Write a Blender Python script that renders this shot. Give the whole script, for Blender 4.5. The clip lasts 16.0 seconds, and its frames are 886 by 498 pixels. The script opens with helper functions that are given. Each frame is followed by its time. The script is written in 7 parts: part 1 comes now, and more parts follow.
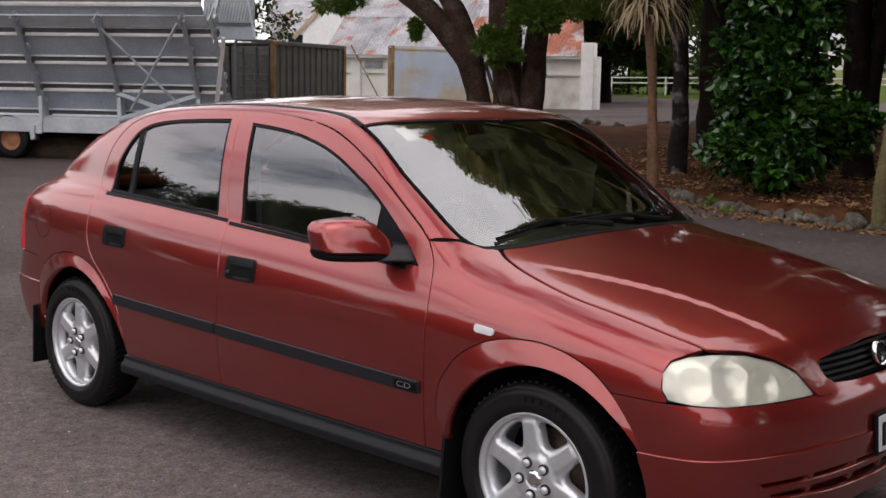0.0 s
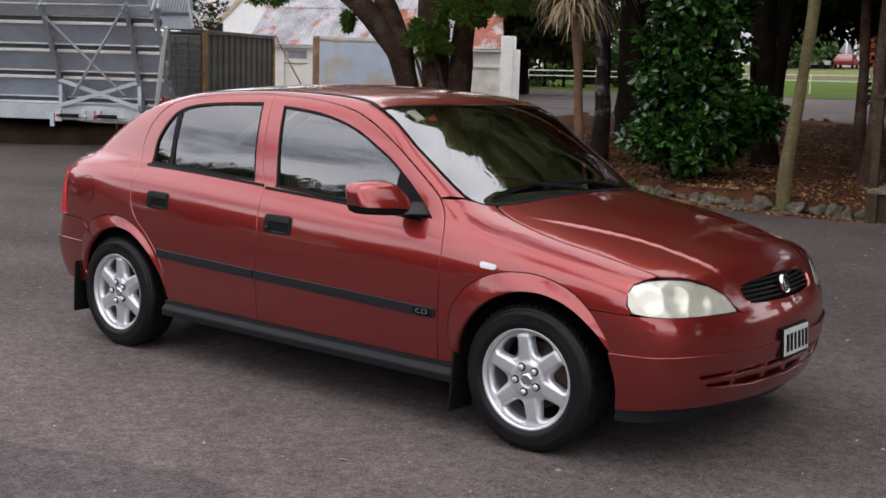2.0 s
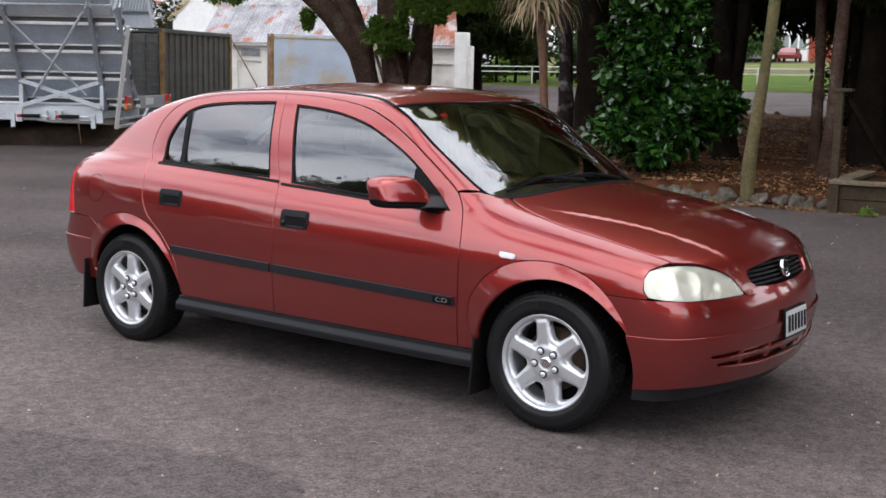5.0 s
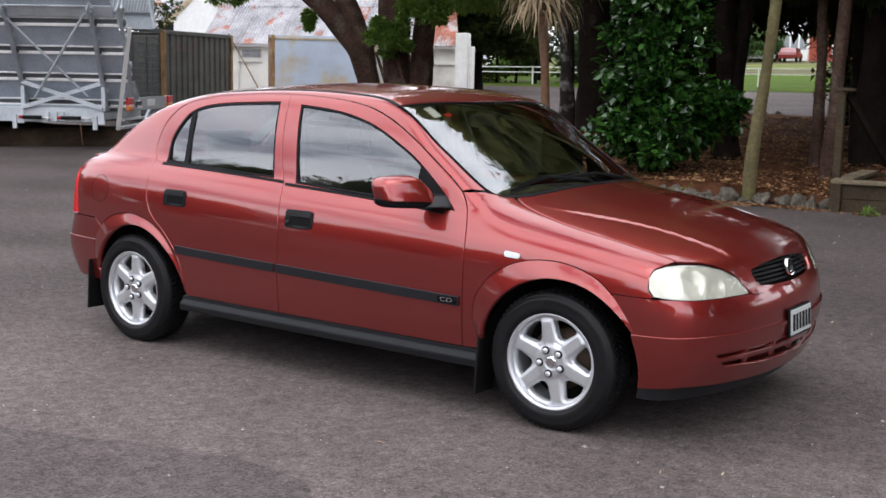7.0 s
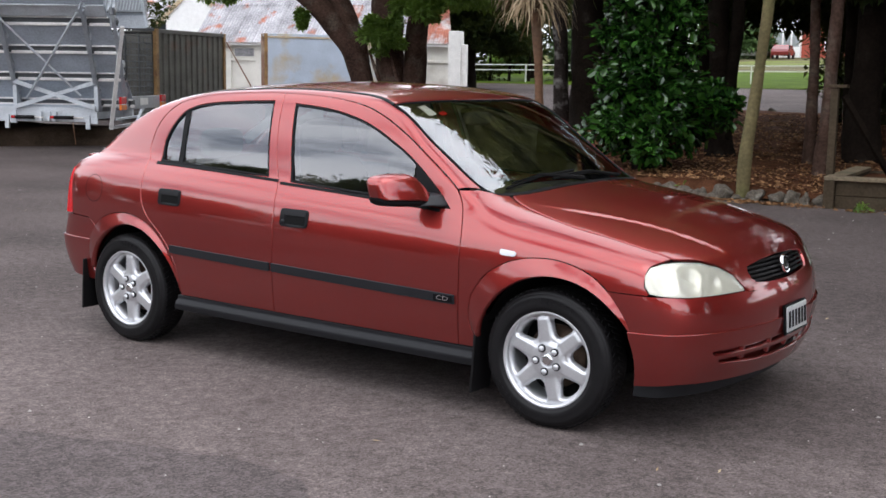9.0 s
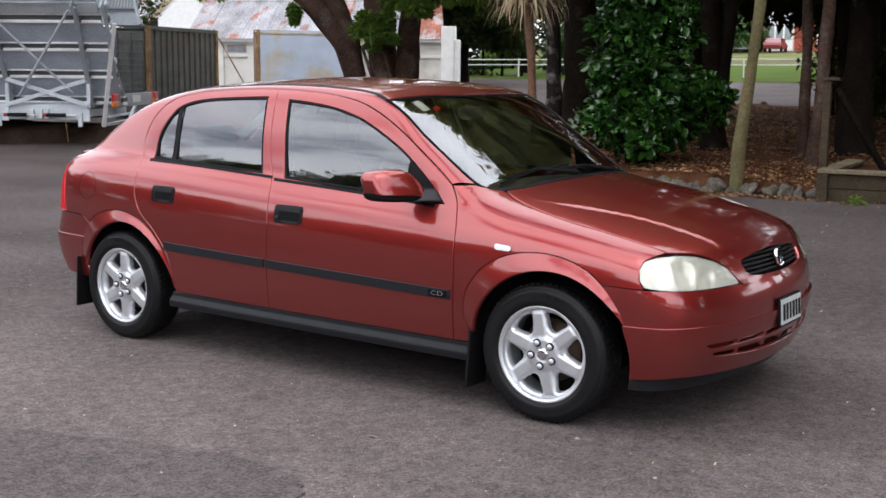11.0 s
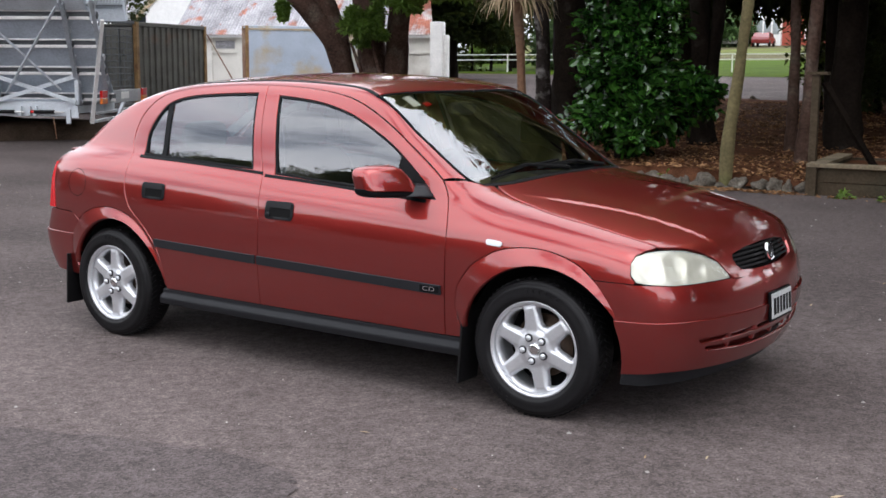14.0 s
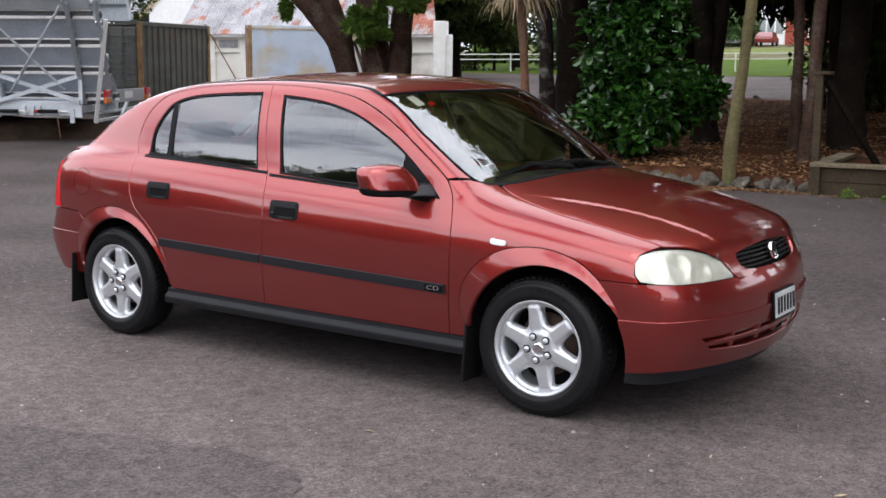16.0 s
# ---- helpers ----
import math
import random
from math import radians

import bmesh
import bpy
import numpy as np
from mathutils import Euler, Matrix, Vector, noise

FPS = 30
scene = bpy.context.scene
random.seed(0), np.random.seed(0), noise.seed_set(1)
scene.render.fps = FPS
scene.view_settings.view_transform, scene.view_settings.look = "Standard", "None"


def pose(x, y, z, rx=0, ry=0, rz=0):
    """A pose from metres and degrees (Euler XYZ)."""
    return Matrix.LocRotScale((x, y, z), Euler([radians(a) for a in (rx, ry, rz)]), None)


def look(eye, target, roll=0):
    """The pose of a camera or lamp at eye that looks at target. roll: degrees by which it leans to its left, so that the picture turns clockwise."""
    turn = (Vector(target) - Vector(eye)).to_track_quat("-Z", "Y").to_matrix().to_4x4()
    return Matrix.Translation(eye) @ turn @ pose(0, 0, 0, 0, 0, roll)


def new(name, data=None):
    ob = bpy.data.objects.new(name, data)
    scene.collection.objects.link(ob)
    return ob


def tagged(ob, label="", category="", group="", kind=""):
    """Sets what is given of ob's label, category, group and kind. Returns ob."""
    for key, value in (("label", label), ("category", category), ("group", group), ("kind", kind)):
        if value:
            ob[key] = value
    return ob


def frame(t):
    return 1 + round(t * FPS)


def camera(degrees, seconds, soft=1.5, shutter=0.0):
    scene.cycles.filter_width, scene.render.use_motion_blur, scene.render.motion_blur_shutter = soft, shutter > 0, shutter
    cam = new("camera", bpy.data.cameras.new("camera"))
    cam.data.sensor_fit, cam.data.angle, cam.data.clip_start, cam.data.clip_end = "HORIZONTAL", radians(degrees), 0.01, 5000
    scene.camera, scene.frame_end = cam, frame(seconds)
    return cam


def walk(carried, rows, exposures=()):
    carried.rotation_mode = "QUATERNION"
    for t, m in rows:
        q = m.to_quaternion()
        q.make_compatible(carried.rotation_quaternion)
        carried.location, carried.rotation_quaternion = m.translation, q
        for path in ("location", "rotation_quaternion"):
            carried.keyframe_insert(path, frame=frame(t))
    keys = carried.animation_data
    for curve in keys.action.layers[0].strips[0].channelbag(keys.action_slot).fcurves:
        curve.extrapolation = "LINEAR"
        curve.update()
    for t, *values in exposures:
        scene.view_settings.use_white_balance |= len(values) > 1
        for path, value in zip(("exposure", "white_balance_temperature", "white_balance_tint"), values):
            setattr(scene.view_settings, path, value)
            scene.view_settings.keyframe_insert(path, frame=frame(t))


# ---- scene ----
cam = camera(41.7, 16.0, soft=1.6)
PATH = [
    (0, (3.367, -3.452, 1.474), (2.024, -1.997, 1.195), 1.0),
    (0.5, (3.541, -3.709, 1.477), (2.222, -2.235, 1.178), 1.4),
    (1, (3.622, -4.054, 1.479), (2.34, -2.545, 1.192), 2.0),
    (1.5, (3.784, -4.264, 1.472), (2.531, -2.733, 1.182), 1.8),
    (2, (3.781, -4.48, 1.469), (2.554, -2.929, 1.178), 1.7),
    (2.5, (3.676, -4.69, 1.465), (2.493, -3.104, 1.17), 1.0),
    (3, (3.729, -4.79, 1.467), (2.561, -3.192, 1.18), 1.4),
    (5.5, (3.672, -4.83, 1.471), (2.515, -3.225, 1.175), 1.2),
    (6, (3.671, -4.834, 1.467), (2.513, -3.231, 1.174), 1.2),
    (6.5, (3.669, -4.838, 1.468), (2.507, -3.236, 1.175), 1.3),
    (7, (3.67, -4.843, 1.467), (2.511, -3.239, 1.173), 1.1),
    (7.5, (3.669, -4.842, 1.464), (2.51, -3.238, 1.171), 0.8),
    (8, (3.664, -4.842, 1.466), (2.51, -3.236, 1.172), 0.9),
    (8.5, (3.663, -4.841, 1.468), (2.516, -3.23, 1.171), 0.9),
    (9, (3.66, -4.843, 1.467), (2.51, -3.233, 1.17), 0.9),
    (11.5, (3.657, -4.845, 1.466), (2.518, -3.229, 1.16), 0.5),
    (12, (3.653, -4.845, 1.466), (2.513, -3.23, 1.16), 0.4),
    (12.5, (3.658, -4.846, 1.464), (2.524, -3.228, 1.155), 0.4),
    (13, (3.657, -4.844, 1.463), (2.529, -3.221, 1.152), 0.4),
    (13.5, (3.654, -4.845, 1.465), (2.521, -3.227, 1.152), 0.4),
    (14, (3.652, -4.85, 1.466), (2.527, -3.226, 1.154), 0.4),
    (14.5, (3.654, -4.857, 1.47), (2.525, -3.236, 1.157), 0.5),
    (15, (3.657, -4.864, 1.469), (2.529, -3.242, 1.158), 0.4),
    (15.5, (3.659, -4.863, 1.465), (2.535, -3.238, 1.155), 0.2),
    (16, (3.654, -4.863, 1.467), (2.525, -3.242, 1.154), 0.4),
]
EXPOSURES = ((0, -0.96, 6800, 17), (1, -0.91, 6680, 17), (2, -0.72, 6520, 15), (3, -0.55, 6400, 14), (5.5, -0.43, 6320, 13), (9, -0.37, 6300, 13), (16, -0.36, 6300, 13))
walk(cam, [(t, look(eye, target, roll)) for t, eye, target, roll in PATH], EXPOSURES)

# ---- sky, sun ----
SUN_ELEVATION, SUN_TURN = 60.0, 125.0
world = bpy.data.worlds.new("world")
scene.world = world
world.use_nodes = True
wn, wl = world.node_tree.nodes, world.node_tree.links
wn.clear()
w_out, w_bg = wn.new("ShaderNodeOutputWorld"), wn.new("ShaderNodeBackground")
w_sky, w_mix = wn.new("ShaderNodeTexSky"), wn.new("ShaderNodeMix")
w_sky.sky_type, w_sky.sun_disc = "NISHITA", False
w_sky.sun_elevation, w_sky.sun_rotation = radians(SUN_ELEVATION), radians(SUN_TURN)
w_co, w_map = wn.new("ShaderNodeTexCoord"), wn.new("ShaderNodeMapping")
w_map.inputs["Scale"].default_value = (1.0, 1.0, 2.6)
w_noise, w_ramp = wn.new("ShaderNodeTexNoise"), wn.new("ShaderNodeValToRGB")
w_noise.inputs["Scale"].default_value, w_noise.inputs["Detail"].default_value = 1.7, 6.0
w_noise.inputs["Roughness"].default_value = 0.55
w_ramp.color_ramp.elements[0].position, w_ramp.color_ramp.elements[1].position = 0.36, 0.47
w_shade, w_cloud = wn.new("ShaderNodeTexNoise"), wn.new("ShaderNodeValToRGB")
w_shade.inputs["Scale"].default_value, w_shade.inputs["Detail"].default_value = 1.6, 4.0
w_cloud.color_ramp.elements[0].color, w_cloud.color_ramp.elements[1].color = (17.0, 17.9, 19.4, 1), (25.5, 25.8, 26.2, 1)
w_cloud.color_ramp.elements[0].position, w_cloud.color_ramp.elements[1].position = 0.36, 0.62
w_mix.data_type = "RGBA"
wl.new(w_co.outputs["Generated"], w_map.inputs["Vector"])
wl.new(w_map.outputs["Vector"], w_noise.inputs["Vector"])
wl.new(w_map.outputs["Vector"], w_shade.inputs["Vector"])
wl.new(w_noise.outputs["Fac"], w_ramp.inputs["Fac"])
wl.new(w_shade.outputs["Fac"], w_cloud.inputs["Fac"])
wl.new(w_ramp.outputs["Color"], w_mix.inputs["Factor"])
wl.new(w_sky.outputs["Color"], w_mix.inputs["A"])
wl.new(w_cloud.outputs["Color"], w_mix.inputs["B"])
wl.new(w_mix.outputs["Result"], w_bg.inputs["Color"])
w_bg.inputs["Strength"].default_value = 0.15
wl.new(w_bg.outputs["Background"], w_out.inputs["Surface"])

sun = new("sun", bpy.data.lights.new("sun", "SUN"))
sun.data.energy, sun.data.angle, sun.data.color = 1.0, radians(40), (1.0, 0.96, 0.9)
sun_way = Vector((math.sin(radians(SUN_TURN)) * math.cos(radians(SUN_ELEVATION)), math.cos(radians(SUN_TURN)) * math.cos(radians(SUN_ELEVATION)), math.sin(radians(SUN_ELEVATION))))
sun.matrix_world = look(sun_way * 60, (0, 0, 0))


# ---- helpers ----
def thing(name, m, label="", category="", group="", kind=""):
    ob = new(name)
    ob.empty_display_size = 0.2
    ob.matrix_world = m
    return tagged(ob, label, category, group, kind)


def part(name, bm, material, parent=None, label="", smooth=False):
    me = bpy.data.meshes.new(name)
    bm.to_mesh(me)
    bm.free()
    for mt in material if isinstance(material, (list, tuple)) else (material,):
        me.materials.append(mt)
    if smooth:
        me.polygons.foreach_set("use_smooth", [True] * len(me.polygons))
    ob = new(name, me)
    ob.parent = parent
    return tagged(ob, label)


def mesh_part(name, verts, faces, material, parent=None, label="", smooth=False):
    me = bpy.data.meshes.new(name)
    me.from_pydata(verts, [], faces)
    me.materials.append(material)
    if smooth:
        me.polygons.foreach_set("use_smooth", [True] * len(me.polygons))
    ob = new(name, me)
    ob.parent = parent
    return tagged(ob, label)


def box(bm, at, size, turn=(0, 0, 0), bevel=0.0):
    m = pose(*at, *turn) @ Matrix.Diagonal((*size, 1))
    made = bmesh.ops.create_cube(bm, size=1.0, matrix=m)["verts"]
    if bevel:
        edges = list({e for v in made for e in v.link_edges})
        bmesh.ops.bevel(bm, geom=edges, offset=bevel, segments=2, affect="EDGES", profile=0.6)
    return bm


def boxes(*rows, bevel=0.0):
    bm = bmesh.new()
    for row in rows:
        box(bm, *row, bevel=bevel)
    return bm


def tube(bm, points, radii, n=10, rough=0.0, seed=0.0, caps=True):
    pts = [Vector(p) for p in points]
    rings = []
    for i, p in enumerate(pts):
        way = (pts[min(i + 1, len(pts) - 1)] - pts[max(i - 1, 0)]).normalized()
        side = way.cross(Vector((0.13, 0.97, 0.2))).normalized()
        up = side.cross(way)
        r = radii[i] if isinstance(radii, (list, tuple)) else radii
        ring = []
        for k in range(n):
            a = 2 * math.pi * k / n
            q = side * math.cos(a) + up * math.sin(a)
            f = 1 + rough * noise.noise(Vector((q.x * 1.3 + seed, q.y * 1.3, p.z * 1.7 + seed)))
            ring.append(bm.verts.new(p + q * r * f))
        rings.append(ring)
    for a, b in zip(rings, rings[1:]):
        for k in range(n):
            bm.faces.new((a[k], a[(k + 1) % n], b[(k + 1) % n], b[k]))
    if caps:
        bm.faces.new(rings[0][::-1])
        bm.faces.new(rings[-1])
    return bm


def bar(p0, p1, w, d=None):
    """A straight bar of rectangular section between two points."""
    bm = bmesh.new()
    p0, p1 = Vector(p0), Vector(p1)
    q = (p1 - p0).to_track_quat("Z", "Y").to_matrix().to_4x4()
    m = Matrix.Translation((p0 + p1) / 2) @ q @ Matrix.Diagonal((w, d or w, (p1 - p0).length, 1))
    bmesh.ops.create_cube(bm, size=1.0, matrix=m)
    return bm


def smooth_path(points, steps=6):
    """Catmull-Rom through the points."""
    p = [np.array(q, float) for q in points]
    p = [2 * p[0] - p[1], *p, 2 * p[-1] - p[-2]]
    out = []
    for a, b, c, d in zip(p, p[1:], p[2:], p[3:]):
        for s in np.arange(steps) / steps:
            out.append(0.5 * (2 * b + (c - a) * s + (2 * a - 5 * b + 4 * c - d) * s**2 + (3 * b - a - 3 * c + d) * s**3))
    return [tuple(float(v) for v in q) for q in out] + [tuple(float(v) for v in p[-2])]


# ---- materials ----
def material(name, colour, rough=0.6, metal=0.0, vary=0.25, scale=6.0, fine=60.0, bump=0.0, tint=None, tint_scale=1.5, tint_at=(0.5, 0.7), coat=0.0, spec=0.5, rand=0.0):
    """A principled surface whose colour varies at two scales, with an optional second colour in stains and a fine relief."""
    mt = bpy.data.materials.new(name)
    mt.use_nodes = True
    nt = mt.node_tree
    n, l = nt.nodes, nt.links
    bsdf = n["Principled BSDF"]
    co = n.new("ShaderNodeTexCoord")
    big, small = n.new("ShaderNodeTexNoise"), n.new("ShaderNodeTexNoise")
    big.inputs["Scale"].default_value, small.inputs["Scale"].default_value = scale, fine
    big.inputs["Detail"].default_value = small.inputs["Detail"].default_value = 5.0
    add, rng = n.new("ShaderNodeMath"), n.new("ShaderNodeMapRange")
    add.operation = "ADD"
    rng.inputs["From Min"].default_value, rng.inputs["From Max"].default_value = 0.7, 1.3
    rng.inputs["To Min"].default_value, rng.inputs["To Max"].default_value = 1 - vary, 1 + vary
    for tex in (big, small):
        l.new(co.outputs["Object"], tex.inputs["Vector"])
    l.new(big.outputs["Fac"], add.inputs[0])
    l.new(small.outputs["Fac"], add.inputs[1])
    l.new(add.outputs[0], rng.inputs["Value"])
    base = n.new("ShaderNodeMix")
    base.data_type = "RGBA"
    base.inputs["A"].default_value = base.inputs["B"].default_value = (*colour, 1)
    base.inputs["Factor"].default_value = 0.0
    if tint:
        st, ramp = n.new("ShaderNodeTexNoise"), n.new("ShaderNodeValToRGB")
        st.inputs["Scale"].default_value, st.inputs["Detail"].default_value = tint_scale, 8.0
        ramp.color_ramp.elements[0].position, ramp.color_ramp.elements[1].position = tint_at
        l.new(co.outputs["Object"], st.inputs["Vector"])
        l.new(st.outputs["Fac"], ramp.inputs["Fac"])
        l.new(ramp.outputs["Color"], base.inputs["Factor"])
        base.inputs["B"].default_value = (*tint, 1)
    mul = n.new("ShaderNodeMix")
    mul.data_type, mul.blend_type = "RGBA", "MULTIPLY"
    mul.inputs["Factor"].default_value = 1.0
    l.new(base.outputs["Result"], mul.inputs["A"])
    grey = rng.outputs["Result"]
    if rand:
        info, rr, rm = n.new("ShaderNodeNewGeometry"), n.new("ShaderNodeMapRange"), n.new("ShaderNodeMath")
        rr.inputs["To Min"].default_value, rr.inputs["To Max"].default_value = 1 - rand, 1 + rand
        l.new(info.outputs["Random Per Island"], rr.inputs["Value"])
        rm.operation = "MULTIPLY"
        l.new(grey, rm.inputs[0])
        l.new(rr.outputs["Result"], rm.inputs[1])
        grey = rm.outputs[0]
    l.new(grey, mul.inputs["B"])
    l.new(mul.outputs["Result"], bsdf.inputs["Base Color"])
    bsdf.inputs["Roughness"].default_value, bsdf.inputs["Metallic"].default_value = rough, metal
    bsdf.inputs["Coat Weight"].default_value, bsdf.inputs["Specular IOR Level"].default_value = coat, spec
    if bump:
        b = n.new("ShaderNodeBump")
        b.inputs["Strength"].default_value, b.inputs["Distance"].default_value = min(bump * 10, 1.0), bump * 0.1
        l.new(add.outputs[0], b.inputs["Height"])
        l.new(b.outputs["Normal"], bsdf.inputs["Normal"])
    return mt


def leaf_material(name, colour, other, rough=0.35, spec=0.3, glow=None):
    """Leaves, each of its own tone; thin ones let light through in the colour of glow."""
    mt = bpy.data.materials.new(name)
    mt.use_nodes = True
    n, l = mt.node_tree.nodes, mt.node_tree.links
    bsdf = n["Principled BSDF"]
    info, ramp = n.new("ShaderNodeNewGeometry"), n.new("ShaderNodeValToRGB")
    ramp.color_ramp.elements[0].color, ramp.color_ramp.elements[1].color = (*colour, 1), (*other, 1)
    l.new(info.outputs["Random Per Island"], ramp.inputs["Fac"])
    l.new(ramp.outputs["Color"], bsdf.inputs["Base Color"])
    bsdf.inputs["Roughness"].default_value, bsdf.inputs["Specular IOR Level"].default_value = rough, spec
    if glow:
        thin, mix = n.new("ShaderNodeBsdfTranslucent"), n.new("ShaderNodeMixShader")
        thin.inputs["Color"].default_value, mix.inputs["Fac"].default_value = (*glow, 1), 0.4
        l.new(bsdf.outputs["BSDF"], mix.inputs[1])
        l.new(thin.outputs["BSDF"], mix.inputs[2])
        l.new(mix.outputs["Shader"], n["Material Output"].inputs["Surface"])
    return mt


def vary_by_object(mt, amount):
    """Lets every object that wears this material be a little lighter or darker."""
    n, l = mt.node_tree.nodes, mt.node_tree.links
    bsdf = n["Principled BSDF"]
    info, rr, mul = n.new("ShaderNodeObjectInfo"), n.new("ShaderNodeMapRange"), n.new("ShaderNodeMix")
    rr.inputs["To Min"].default_value, rr.inputs["To Max"].default_value = 1 - amount, 1 + amount
    l.new(info.outputs["Random"], rr.inputs["Value"])
    mul.data_type, mul.blend_type = "RGBA", "MULTIPLY"
    mul.inputs["Factor"].default_value = 1.0
    l.new(bsdf.inputs["Base Color"].links[0].from_socket, mul.inputs["A"])
    l.new(rr.outputs["Result"], mul.inputs["B"])
    l.new(mul.outputs["Result"], bsdf.inputs["Base Color"])


